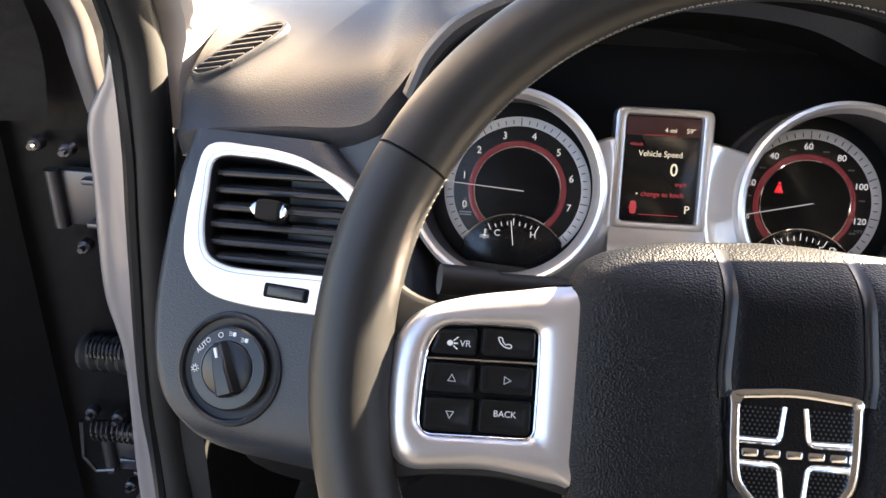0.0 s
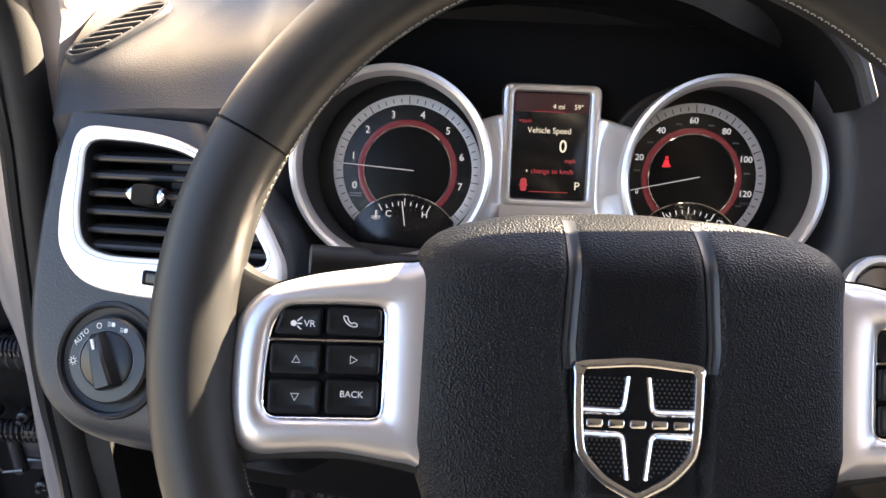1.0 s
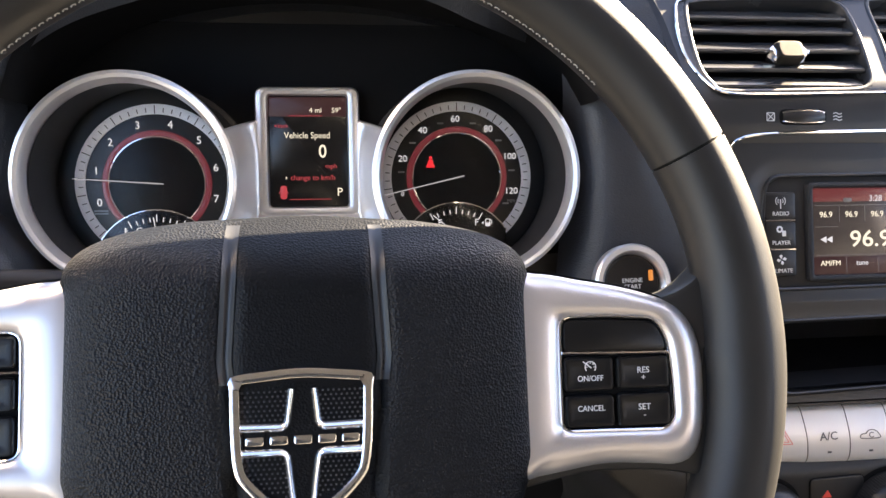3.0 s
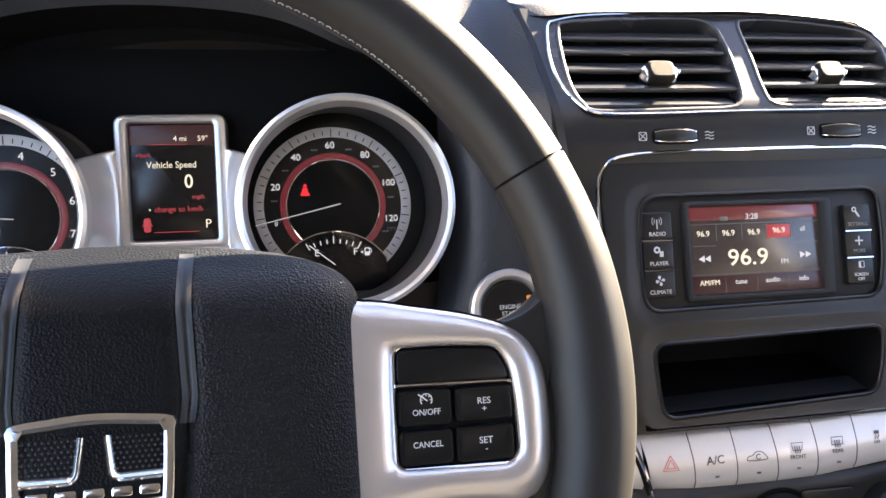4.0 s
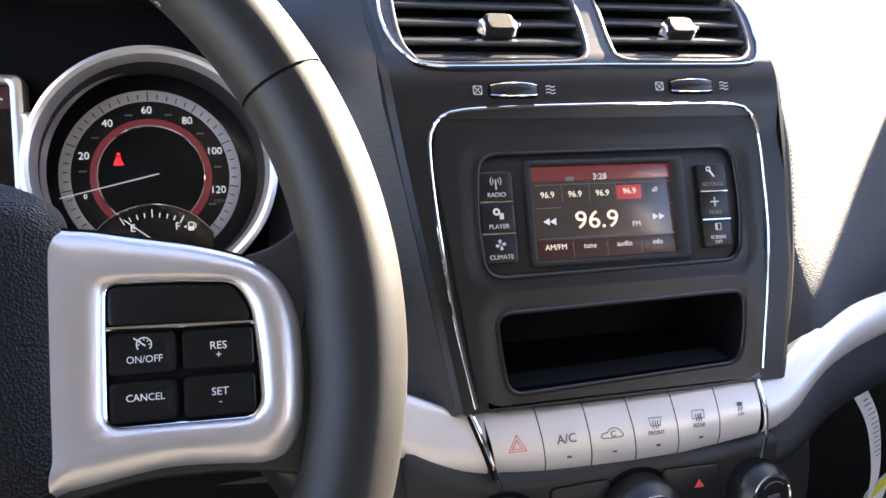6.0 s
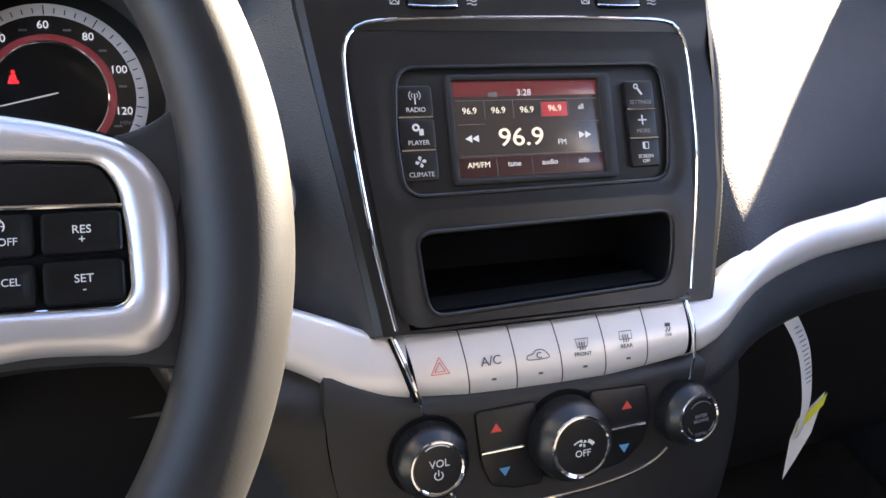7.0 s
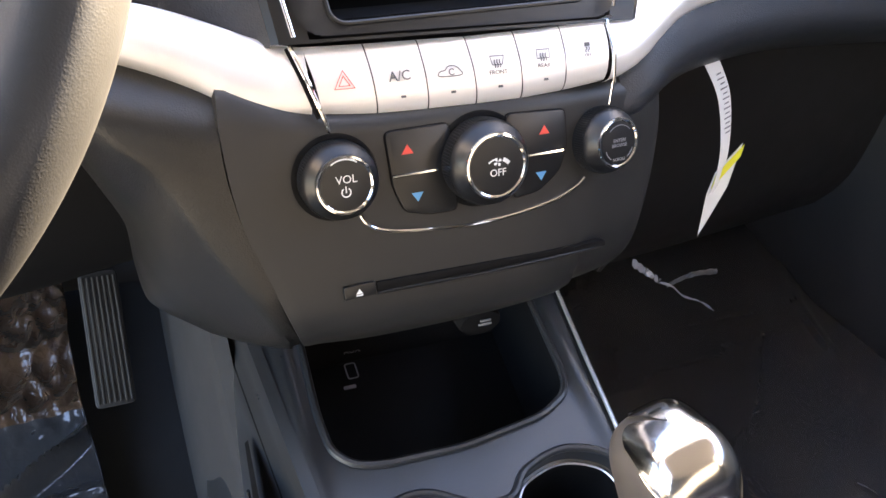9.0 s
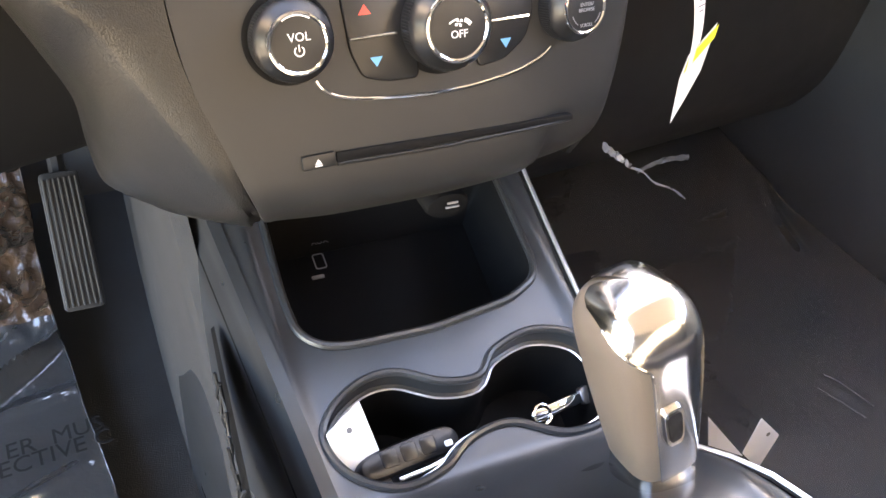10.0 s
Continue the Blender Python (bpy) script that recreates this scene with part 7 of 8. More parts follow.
def cup_things():
    # paper tag with a punched hole, leaning in the near cup
    m = plane_frame((0.3195, 0.2985, 0.262), 38, 6) @ pose(0, 0, 0, 0, 0, 6)
    t = thing("key_tag", m @ Vector((0, -0.05, 0)), "white paper key tag standing in the cup holder", "paper tag")
    part("tag_sheet", plate(rpoly([(-0.0125, -0.055), (0.0145, -0.055), (0.0125, 0.018), (-0.0135, 0.008)], 0.001, 2), -0.0003, 0.0003, 0.0001), PAPER, t, "", m)
    part("punched_hole", plate(circle(0.0005, 0.004, 0.0019, 12), 0.0002, 0.0005, 0.0001), INK, t, "", m)
    # key fob lying across the cup
    m = FT @ pose(-0.0455, -0.0140, -0.012, 12, 10, 5)
    k = thing("key_fob", m @ Vector((0, 0, 0)), "black car key fob lying in the cup holder", "key fob")
    o = smooth([(-0.0365, -0.003), (-0.030, 0.006), (0.0, 0.0095), (0.028, 0.0095), (0.036, 0.002), (0.030, -0.0065), (0.0, -0.0085), (-0.030, -0.009)], 48)
    part("fob_body", plate(fix(o), -0.007, 0.007, 0.004), GLOSSFOB, k, "", m)
    for x in (-0.016, -0.002, 0.012):
        part("fob_button", plate(rrect(x, 0.0008, 0.0120, 0.0115, 0.003), 0.005, 0.0076, 0.0012), GLOSSFOB, k, "", m)
    part("fob_mark", plate(rrect(0.026, -0.002, 0.006, 0.004, 0.0015), 0.005, 0.0076, 0.0005), WHITE_PRINT, k, "", m)
    part("fob_strip", tube([(-0.012, -0.0125, 0.002), (0.010, -0.0120, 0.003), (0.032, -0.0090, 0.003)], 0.0013, 6), SILVER2, k, "", m)
    # bright metal key ring piece in the other cup
    m = FT @ pose(0.0740, -0.0075, -0.030, 25, 0, 6)
    r = thing("key_ring", m @ Vector((0, 0, 0)), "bright metal key ring piece in the cup holder", "key ring")
    part("ring_bar", plate(rrect(0, 0, 0.042, 0.0085, 0.003), -0.002, 0.002, 0.001), CHROME, r, "", m)
    part("ring_loop", tube([(x, y, 0.003) for x, y in circle(-0.016, 0, 0.007, 28)], 0.0012, 6, True), CHROME, r, "", m)
    part("ring_link", plate(rrect(0.024, 0.0, 0.010, 0.0125, 0.003), -0.003, 0.003, 0.001), STEEL, r, "", m)


cup_things()


# ---- footwells ----
def footwells():
    m = plane_frame((0.1655, 0.70, 0.120), 33, 4) @ pose(0, 0, 0, 0, 0, -3)
    p = thing("accelerator_pedal", m @ Vector((0, -0.075, 0)), "black ribbed accelerator pedal", "pedal")
    part("pedal_pad", plate(rpoly([(-0.0195, -0.050), (0.0195, -0.050), (0.0185, 0.090), (-0.0185, 0.090)], 0.006, 4), -0.010, 0.002, 0.002), MATT, p, "", m)
    for i in range(7):
        x = -0.0145 + 0.029 * i / 6
        part("pedal_rib", tube([(x * 1.08, -0.045, 0.003), (x * 1.02, 0.084, 0.003)], 0.0013, 6), PEDALGREY, p, "", m)
    part("pedal_arm", tube([m @ Vector(q) for q in ((0, 0.06, -0.012), (0, 0.12, -0.03), (0.0, 0.20, -0.02))], 0.008, 8), MATT, p)
    # side of the tunnel beside the pedal
    t = thing("tunnel_side", (0.23, 0.55, 0.0), "dark grey carpeted tunnel side panel", "trim panel", kind="structure")
    rows = []
    for y, x0, z0 in ((0.05, 0.262, 0.15), (0.25, 0.257, 0.15), (0.40, 0.255, 0.17), (0.48, 0.250, 0.27), (0.56, 0.243, 0.37), (0.80, 0.236, 0.40), (1.04, 0.234, 0.40)):
        rows.append([(x0 + 0.012, y, z0 + 0.02), (x0, y, z0), (x0 - 0.004, y, z0 - 0.08), (x0 - 0.008, y, z0 - 0.15), (x0 - 0.014, y, -0.01)])
    part("panel_skin", sheet(rows, 20, 40), TUNNEL, t)
    rows = []
    for y, x0, z0 in ((0.05, 0.55, 0.13), (0.30, 0.545, 0.15), (0.42, 0.54, 0.22), (1.04, 0.56, 0.26)):
        rows.append([(x0, y, z0), (x0 + 0.01, y, z0 - 0.12), (x0 + 0.04, y, -0.01)])
    part("panel_skin", sheet(rows, 16, 20), CARPET, t)
    # crumpled clear film on the driver's floor
    f = thing("floor_film", (0.0, 0.62, 0.0), "crumpled clear protective film over the driver's floor", "protective film")
    def film(x0, x1, y0, y1, edge_at, seed, crinkled, folds, slope, nx=130, ny=150):
        """A loose sheet: nearly smooth, with long folds, crumpled where `crinkled` says so."""
        bm = bmesh.new()
        g = {}
        for j in range(ny + 1):
            for i in range(nx + 1):
                x, y = x0 + (x1 - x0) * i / nx, y0 + (y1 - y0) * j / ny
                q = Vector((x + seed, y, seed))
                c = crinkled(x, y)
                ridge = (1 - abs(noise.noise(q * 7))) ** 6
                crinkle = (1 - abs(noise.noise((x * 48 + 3, y * 24 + 1, seed + 12 * x * y)))) ** 5
                z = 0.006 + max(0.0, y - 0.66) * slope + 0.005 * (0.7 + noise.noise(q * 4 + Vector((7, 2, 1)))) + 0.0008 * noise.noise(q * 20) + c * (0.012 * ridge + 0.008 * crinkle)
                for ax, ay, bx, by, h, w in folds:
                    ux, uy = bx - ax, by - ay
                    n = math.hypot(ux, uy)
                    along = ((x - ax) * ux + (y - ay) * uy) / n
                    away = ((x - ax) * uy - (y - ay) * ux) / n + 0.008 * noise.noise((along * 9, ax * 7, 2))
                    end = max(0.0, min(1.0, along / 0.03)) * max(0.0, min(1.0, (n - along) / 0.05))
                    z += h * end * math.exp(-(away / w) ** 2)
                edge = edge_at(y)
                x = edge + (x - edge) * 0.02 if x > edge else x
                g[i, j] = bm.verts.new((x, y, z))
        for j in range(ny):
            for i in range(nx):
                bm.faces.new((g[i, j], g[i + 1, j], g[i + 1, j + 1], g[i, j + 1]))
        return bm
    bm = film(-0.26, 0.17, 0.18, 1.0, lambda y: 0.123 + 0.16 * max(0, 0.75 - y) - 0.07 * max(0, y - 0.75) + 0.008 * noise.noise((0, y * 9, 4)), 0.0,
              lambda x, y: max(0.0, min(1.0, (y - 0.70) / 0.05)), [(-0.12, 0.46, 0.145, 0.725, 0.016, 0.0065), (-0.10, 0.52, 0.130, 0.700, 0.013, 0.005), (-0.02, 0.60, 0.150, 0.640, 0.006, 0.005), (-0.05, 0.46, 0.150, 0.545, 0.006, 0.006)], 0.10)
    end = bm.copy()
    bmesh.ops.delete(bm, geom=[q for q in bm.faces if q.calc_center_median().y > 0.735], context="FACES")
    bmesh.ops.delete(end, geom=[q for q in end.faces if q.calc_center_median().y <= 0.735], context="FACES")
    part("film_sheet", bm, FILM, f, "", IDENT, 80)
    # the orange base colour stands in for warm sunlight reflected by clear film
    part("crumpled_end", end, WARMGLINTFILM, f, "crumpled end of the clear film, tinted for warm reflections", IDENT, 80)
    for text, x, y in (("ER  MUS", 0.0760, 0.5625), ("ECTIVE C", 0.0700, 0.5425)):
        lettering(text, 0, 0, 0.0185, 0, Matrix.Translation((x, y, 0.021)) @ pose(0, 0, 0, 0, 0, 6), FADED_INK, f, "LEFT", "faded_print", wide=0.9)
    # passenger floor: dark carpet, scraps of film and two paper tags
    s = thing("film_scrap", (0.59, 0.42, 0.32), "torn scrap of clear film hanging from the console", "film scrap")
    def scrap(path, w, lift, seed):
        b = bmesh.new()
        rows = []
        for k, q in enumerate(smooth(path, 26, False)):
            o = Vector((0.3, 0.5, 0.8)) * w * (0.45 + 0.55 * abs(noise.noise((k * 0.21, seed, 0))))
            d = Vector((0, -1, 0.4)) * lift * noise.noise((k * 0.27, seed, 3))
            rows.append([tuple(Vector(q) - o), tuple(Vector(q) + d), tuple(Vector(q) + o)])
        return loft(rows, closed=False, bm=b)
    part("scrap_sheet", scrap([(0.5560, 0.42, 0.354), (0.5690, 0.42, 0.344), (0.5800, 0.42, 0.336), (0.5900, 0.42, 0.328)], 0.0050, 0.006, 1), FILMBRIGHT, s)
    part("scrap_sheet", scrap([(0.5890, 0.42, 0.328), (0.603, 0.42, 0.321), (0.618, 0.42, 0.308), (0.640, 0.42, 0.297), (0.658, 0.42, 0.283)], 0.0016, 0.003, 5), FILMBRIGHT, s)
    part("scrap_sheet", scrap([(0.598, 0.421, 0.322), (0.614, 0.422, 0.326), (0.630, 0.424, 0.326), (0.650, 0.424, 0.324)], 0.0040, 0.004, 9), RUBBER, s, "dull torn end")
    pf = thing("floor_film", (0.85, 0.45, 0.0), "smooth dark clear film over the passenger's floor", "protective film")
    part("film_sheet", film(0.60, 1.13, 0.10, 0.95, lambda y: 1.2, 5.0, lambda x, y: 0.0, [(0.905, 0.39, 0.932, 0.30, 0.0016, 0.007), (1.06, 0.54, 1.14, 0.76, 0.006, 0.010)], 0.2, 150, 200), DARKFILM, pf, "", IDENT, 80)
    part("scrap_sheet", scrap([(0.908, 0.370, 0.020), (0.915, 0.353, 0.022), (0.9267, 0.3146, 0.020)], 0.0010, 0.002, 3), DARKFILM, s)


PEDALGREY = surface("pedal rib", (0.032, 0.031, 0.030), 0.5)
TUNNEL = surface("tunnel carpet", (0.021, 0.0215, 0.0235), 0.85, 0, 900, 0.0006, "noise", 0.2)
FILM = None
FADED_INK = surface("faded ink", (0.014, 0.014, 0.015), 0.8, spec=0.2)


def film_material(name, tint, gloss, relief=0.3):
    m, nt, b = base_material(name)
    b.inputs["Base Color"].default_value = (*tint, 1)
    b.inputs["Roughness"].default_value = 0.10
    b.inputs["Coat Weight"].default_value = 1.0
    b.inputs["Coat Roughness"].default_value = 0.05
    b.inputs["Specular IOR Level"].default_value = gloss
    co = nt.nodes.new("ShaderNodeTexCoord")
    tex = nt.nodes.new("ShaderNodeTexVoronoi")
    tex.feature = "F2"
    tex.inputs["Scale"].default_value = 95
    nt.links.new(co.outputs["Object"], tex.inputs["Vector"])
    bump = nt.nodes.new("ShaderNodeBump")
    bump.inputs["Strength"].default_value, bump.inputs["Distance"].default_value = relief, 0.0012
    nt.links.new(tex.outputs["Distance"], bump.inputs["Height"])
    nt.links.new(bump.outputs[0], b.inputs["Normal"])
    nt.links.new(bump.outputs[0], b.inputs["Coat Normal"])
    return m


FILM = film_material("clear film over carpet", (0.055, 0.055, 0.057), 1.0)
DARKFILM = film_material("clear film over dark carpet", (0.034, 0.033, 0.034), 0.8, 0.1)
# brown-orange tint imitates warm glints on the clear film
WARMGLINTFILM = film_material("clear film tinted for warm reflections", (0.10, 0.058, 0.034), 1.0, 1.0)
FILMBRIGHT = film_material("bright film", (0.13, 0.133, 0.15), 1.0)
footwells()


def hang_tag():
    t = thing("hang_tag", (0.645, 0.47, 0.31), "curled white paper tag with a yellow stripe hanging under the dashboard", "paper tag")
    spine = smooth([(0.632, 0.478, 0.487), (0.646, 0.468, 0.460), (0.656, 0.462, 0.420), (0.660, 0.462, 0.388), (0.661, 0.465, 0.375)], 30, False)
    wide = Vector((1.0, 0.35, 0.10)).normalized()
    def band(path, w0, w1):
        rows = []
        for k, q in enumerate(path):
            f = k / (len(path) - 1)
            w = w0 + (w1 - w0) * f
            rows.append([tuple(Vector(q) - wide * w), tuple(Vector(q) + Vector((0, -0.001, 0))), tuple(Vector(q) + wide * w)])
        b = loft(rows, closed=False)
        bmesh.ops.recalc_face_normals(b, faces=b.faces)
        bmesh.ops.solidify(b, geom=b.faces[:], thickness=0.0004)
        return b
    part("tag_strip", band(spine, 0.0095, 0.0045), PAPER, t)
    b = bmesh.new()
    for k in range(3, 16):
        q = Vector(spine[k])
        w = wide * (0.003 if k % 2 else 0.0045)
        o = Vector((0.0, -0.0016, 0.0))
        vs = [b.verts.new(q + o - w), b.verts.new(q + o + w), b.verts.new(q + o + w + Vector((0, 0, 0.0015))), b.verts.new(q + o - w + Vector((0, 0, 0.0015)))]
        b.faces.new(vs)
    part("tag_print", b, GREY_PRINT, t, "small dark print")
    low = [(0.6730, 0.461, 0.4215), (0.6560, 0.464, 0.394), (0.6550, 0.465, 0.374), (0.6605, 0.466, 0.330), (0.6672, 0.465, 0.352), (0.6722, 0.462, 0.3800)]
    bm = bmesh.new()
    bm.faces.new([bm.verts.new(q) for q in low])
    bmesh.ops.solidify(bm, geom=bm.faces[:], thickness=0.0005)
    part("tag_leaf", bm, PAPER, t)
    bm = bmesh.new()
    bm.faces.new([bm.verts.new((q[0], q[1] - 0.0012, q[2])) for q in ((0.6730, 0.460, 0.4215), (0.6556, 0.463, 0.394), (0.6548, 0.463, 0.380), (0.6727, 0.460, 0.410))])
    part("yellow_stripe", bm, YELLOW, t, "yellow stripe")


hang_tag()


def floor_tags():
    g = thing("seat_tag", (0.60, 0.25, 0.17), "small white paper tag beside the passenger seat", "paper tag", "seat tags")
    m = plane_frame((0.640, 0.250, 0.167), 8, 0)
    part("tag_sheet", plate(rpoly([(-0.017, -0.003), (0.007, -0.030), (0.019, 0.003), (-0.008, 0.031)], 0.002, 2), -0.0003, 0.0003, 0.0001), TAGPAPER, g, "", m)
    part("punched_hole", plate(circle(0.0055, 0.009, 0.0020, 10), 0.0002, 0.0005, 0.0001), INK, g, "", m)
    g = thing("seat_tag", (0.56, 0.28, 0.17), "small white paper tag beside the passenger seat", "paper tag", "seat tags")
    m = plane_frame((0.588, 0.250, 0.197), 8, 0)
    part("tag_sheet", plate([(-0.010, -0.002), (0.031, -0.030), (-0.018, 0.029)], -0.0003, 0.0003, 0.0001), TAGPAPER, g, "", m)



floor_tags()


# ---- driver's door opening ----
def door_side():
    p = thing("pillar_left", (-0.39, 0.62, 0.0), "painted door opening with black weather strip and pale pillar trim", "car body", kind="structure")
    # pale trim that rises from the dashboard end along the windscreen
    rows = []
    for z, y, x0, x1 in ((0.66, 0.60, -0.352, -0.372), (0.70, 0.603, -0.350, -0.366), (0.76, 0.590, -0.330, -0.352), (0.90, 0.47, -0.318, -0.345), (1.24, 0.16, -0.29, -0.32)):
        rows.append([(x0 + 0.02, y + 0.10, z + 0.05), (x0, y + 0.012, z), (x1, y, z), (x1 - 0.03, y - 0.004, z)])
    part("pillar_trim", sheet(rows, 16, 40), PILLAR, p, "pale grey pillar trim", m=ML)
    # black weather strip
    path = smooth([(-0.340, 0.20, 1.22), (-0.362, 0.46, 0.93), (-0.374, 0.575, 0.76), (-0.378, 0.590, 0.67), (-0.388, 0.592, 0.57), (-0.402, 0.592, 0.40), (-0.402, 0.590, 0.27), (-0.395, 0.56, 0.12), (-0.385, 0.40, 0.02), (-0.38, 0.0, 0.0)], 70, False)
    part("weather_strip", tube(path, 0.0185, 12), RUBBER, p, "black rubber weather strip", m=ML)
    part("weather_lip", tube([(x - 0.010, y - 0.014, z) for x, y, z in path], 0.007, 8), SATIN, p, m=ML)
    # painted flange of the body beside it
    rows = []
    for x, z, w in ((-0.385, 0.92, 0.020), (-0.396, 0.78, 0.014), (-0.402, 0.70, 0.020), (-0.412, 0.655, 0.034), (-0.416, 0.59, 0.036), (-0.424, 0.48, 0.036), (-0.424, 0.40, 0.028), (-0.432, 0.23, 0.030), (-0.43, 0.05, 0.03)):
        y = 0.612 if z < 0.8 else 0.612 - (z - 0.8) * 1.0
        rows.append([(x + 0.012, y - 0.006, z), (x, y, z), (x - w * 0.5, y + 0.004, z), (x - w, y + 0.006, z), (x - w - 0.004, y + 0.03, z)])
    part("painted_flange", sheet(rows, 24, 60), BODY, p, "pale painted door flange", m=ML)
    # dark outer pillar above the hinge
    rows = [[(-0.40, 0.64, 0.70), (-0.455, 0.65, 0.64)], [(-0.405, 0.64, 0.76), (-0.440, 0.65, 0.70)], [(-0.405, 0.60, 0.86), (-0.430, 0.62, 0.80)], [(-0.37, 0.36, 1.10), (-0.40, 0.38, 1.08)]]
    part("outer_pillar", sheet(rows, 10, 24), RUBBER, p, "black outer pillar seal", m=ML)

    d = thing("driver_door", (-0.56, 0.62, 0.10), "opened dark driver's door seen at its hinge edge", "car door")
    rows = []
    for z in (0.10, 0.25, 0.42, 0.60, 0.70, 0.76):
        x = -0.470 - 0.012 * (z > 0.65)
        rows.append([(x + 0.004, 0.80, z), (x, 0.705, z), (x - 0.012, 0.69, z), (x - 0.10, 0.675, z), (x - 0.20, 0.655, z), (x - 0.34, 0.62, z), (x - 0.6, 0.50, z)])
    part("door_edge", sheet(rows, 40, 30), DOORBLACK, d, "black door hinge edge", m=ML)
    part("door_lining", sheet([[(-0.56 - 0.08 * k, 0.660 - 0.05 * k, z) for z in (0.05, 0.3, 0.55, 0.66, 0.70)] for k in range(5)], 20, 20), DOORBLACK, d, "dark door lining", m=ML)
    # window frame post
    rows = [[(-0.470, 0.66, 0.645), (-0.458, 0.658, 0.650), (-0.450, 0.665, 0.650)], [(-0.478, 0.66, 0.69), (-0.462, 0.656, 0.69), (-0.452, 0.665, 0.69)], [(-0.490, 0.66, 0.74), (-0.470, 0.656, 0.74), (-0.460, 0.665, 0.74)], [(-0.520, 0.62, 0.84), (-0.500, 0.616, 0.84), (-0.49, 0.63, 0.84)]]
    part("window_post", sheet(rows, 14, 24), POST, d, "painted window post, colour darkened against the sun", m=ML)
    part("mirror_sail", sheet([[(-0.50, 0.645, 0.64), (-0.56, 0.63, 0.64), (-0.70, 0.58, 0.64)], [(-0.495, 0.645, 0.72), (-0.57, 0.63, 0.74), (-0.70, 0.58, 0.76)], [(-0.52, 0.62, 0.86), (-0.60, 0.60, 0.88), (-0.72, 0.56, 0.9)]], 20, 20), DOORBLACK, d, "black mirror corner trim", m=ML)
    # hinges: bracket, pin and bolts
    for z in (0.555, 0.235):
        h = part("door_hinge", box(-0.488, 0.672, z, 0.050, 0.014, 0.058, r=0.003), BLACKMETAL, d, "dark metal door hinge", m=ML)
        part("hinge_leaf", box(-0.470, 0.660, z + 0.022, 0.034, 0.010, 0.006, r=0.002), BLACKMETAL, h, "hinge edge", m=ML)
        part("hinge_leaf", box(-0.472, 0.660, z - 0.024, 0.034, 0.010, 0.006, r=0.002), BLACKMETAL, h, "hinge edge", m=ML)
        part("hinge_pin", tube([(-0.518, 0.664, z - 0.030), (-0.518, 0.664, z + 0.030)], 0.0075, 12), BLACKMETAL, h, "dark steel hinge pin", m=ML)
        for x, dz in ((-0.500, 0.050), (-0.530, 0.054), (-0.500, -0.052)):
            part("hinge_bolt", lathe([(0.007, -0.004), (0.007, 0.006), (0.005, 0.008), (0.003, 0.008), (0.003, 0.014)], 0, 0, 12), BLACKMETAL, h, "bolt head", ML @ Matrix.Translation((x, 0.668, z + dz)) @ pose(0, 0, 0, 90, 20, 0))
    part("hinge_bracket", tube([(-0.545, 0.664, 0.275), (-0.548, 0.660, 0.225), (-0.535, 0.658, 0.208), (-0.512, 0.658, 0.212)], 0.0028, 8), BLACKMETAL, d, "bent dark steel bracket", m=ML)
    part("hinge_bracket", tube([(-0.500, 0.655, 0.232), (-0.480, 0.655, 0.232), (-0.478, 0.655, 0.190), (-0.490, 0.655, 0.170)], 0.0032, 8), BLACKMETAL, d, "bent dark steel bracket", m=ML)
    for (x, z, ln) in ((-0.530, 0.268, 0.052), (-0.515, 0.378, 0.038)):
        sp = []
        for k in range(120):
            a = math.tau * k / 14
            sp.append((x + ln * k / 119, 0.660 + 0.010 * math.cos(a), z + 0.012 * math.sin(a)))
        part("check_spring", tube(sp, 0.0015, 6), BLACKMETAL, d, "coiled door check spring", m=ML)
    part("wiring_boot", loft([[(-0.452 - 0.075 * f, 0.668 + r * math.cos(t), 0.370 + r * math.sin(t)) for t in [math.tau * q / 16 for q in range(16)]] for f, r in [(k / 14, 0.018 + 0.003 * (k % 2)) for k in range(15)]]), RUBBER, d, "ribbed rubber wiring boot", m=ML)


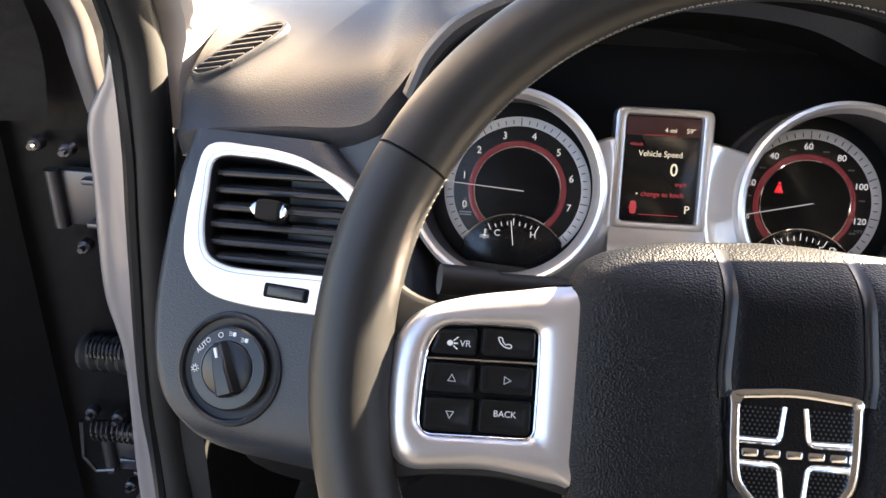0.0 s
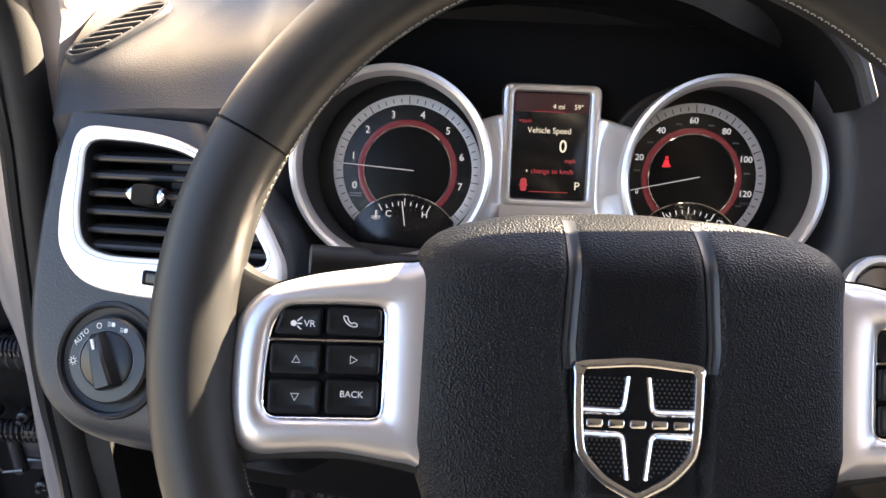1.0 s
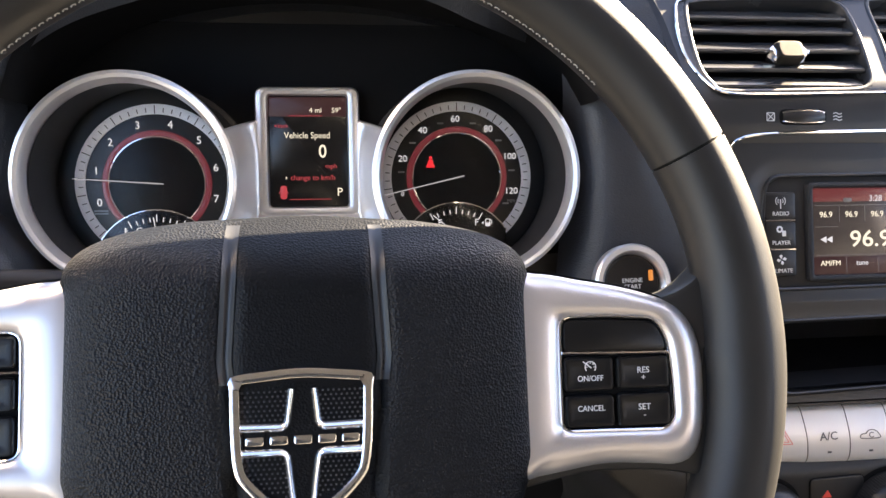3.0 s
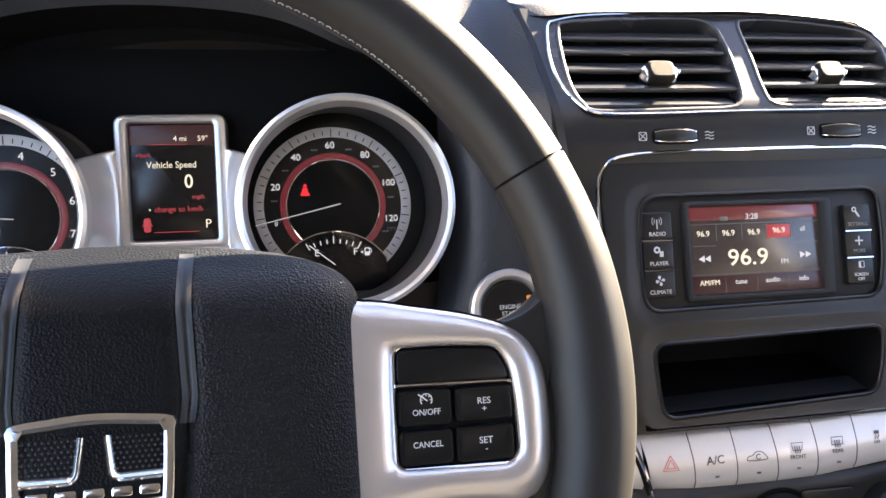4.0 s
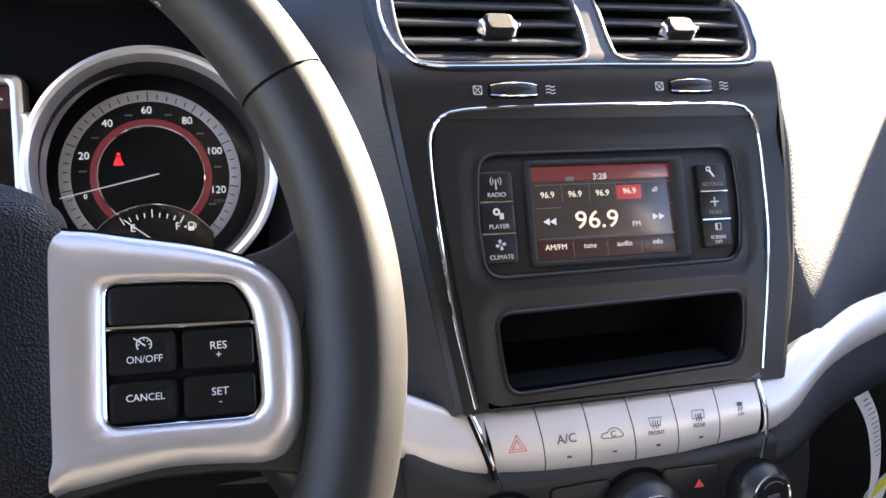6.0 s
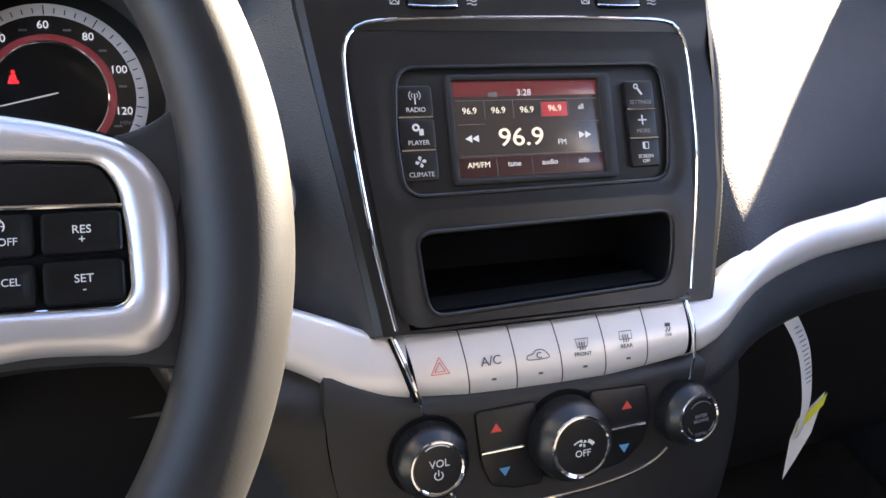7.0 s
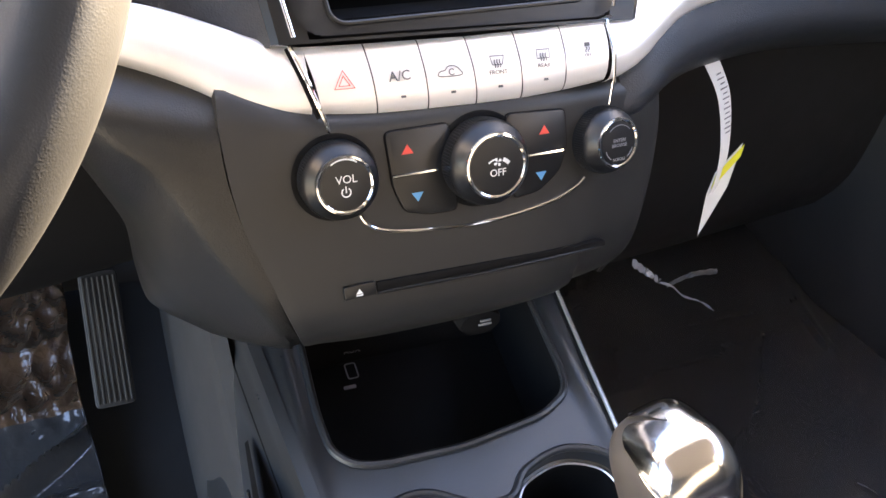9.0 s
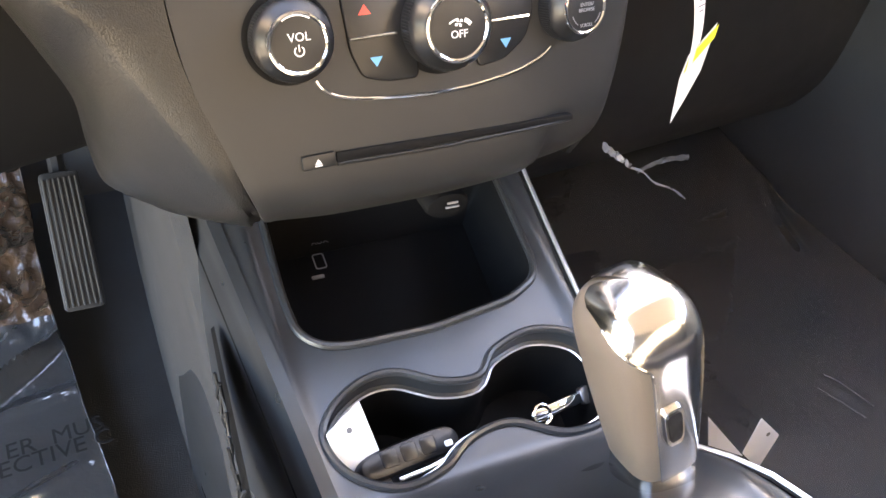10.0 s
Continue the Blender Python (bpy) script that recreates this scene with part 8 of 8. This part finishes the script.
DOORBLACK = surface("door black", (0.005, 0.005, 0.006), 0.42, 0, 60, 0.0015, "noise", spec=0.16)
# darker copy of the body paint, to offset the strong sun on the post
POST = surface("body paint darkened against the sun", (0.10, 0.09, 0.09), 0.45, 0.1)
door_side()


# ---- defroster grille on the driver's side ----
def side_grille():
    n = Vector((-0.21, -0.34, 0.92)).normalized()
    xr = (Vector((1, 0, 0)) - n * n.x).normalized()
    yr = n.cross(xr)
    o = Vector((-0.304, 0.602, 0.7165)) + n * 0.001
    m = Matrix.Identity(4)
    for i, q in enumerate((xr, yr, n, o)):
        for k in range(3):
            m[k][i] = q[k]
    g = thing("defroster_grille", o, "slotted side window defroster grille in the dashboard top", "air vent")
    def at(f, side):
        return (0.0185 * f + side, 0.0235 * f)
    out = smooth([at(-1, 0.011), at(-0.5, 0.0145), at(0, 0.0155), at(0.5, 0.0145), at(1.0, 0.010), at(1.22, 0.0), at(1.0, -0.010), at(0.5, -0.0145), at(0, -0.0155), at(-0.5, -0.0145), at(-1, -0.011), at(-1.25, 0.0)], 56)
    part("grille_rim", surround(inset(fix(out), -0.005), fix(out), -0.003, 0.0026, 0.0022), DASH, g, "", m)
    part("grille_well", plate(fix(out), -0.003, 0.0006, 0.0003), DEEP, g, "black grille well", m)
    for k in range(8):
        f = -1.05 + 2.1 * k / 7
        w = 0.0150 * math.sqrt(max(0.05, 1 - (f / 1.25) ** 4))
        c = at(f, 0)
        part("grille_bar", loft([[(c[0] + s * w, c[1] - 0.0011, 0.0004), (c[0] + s * w, c[1] + 0.0011, 0.0004), (c[0] + s * w, c[1] + 0.0007, 0.0026), (c[0] + s * w, c[1] - 0.0007, 0.0026)] for s in (-1, 1)]), DASH, g, "", m)


side_grille()


def column_stalk():
    s = thing("turn_signal_stalk", (-0.08, 0.335, 0.677), "black turn signal stalk behind the steering wheel", "stalk")
    path = smooth([(-0.0500, 0.414, 0.636), (-0.085, 0.406, 0.640), (-0.115, 0.399, 0.644), (-0.142, 0.393, 0.648)], 24, False)
    part("stalk_arm", tube(path[:14], 0.0068, 12), STALK, s)
    part("stalk_grip", tube(path[11:20], 0.0088, 14), STALK, s, "satin black twist grip")


column_stalk()
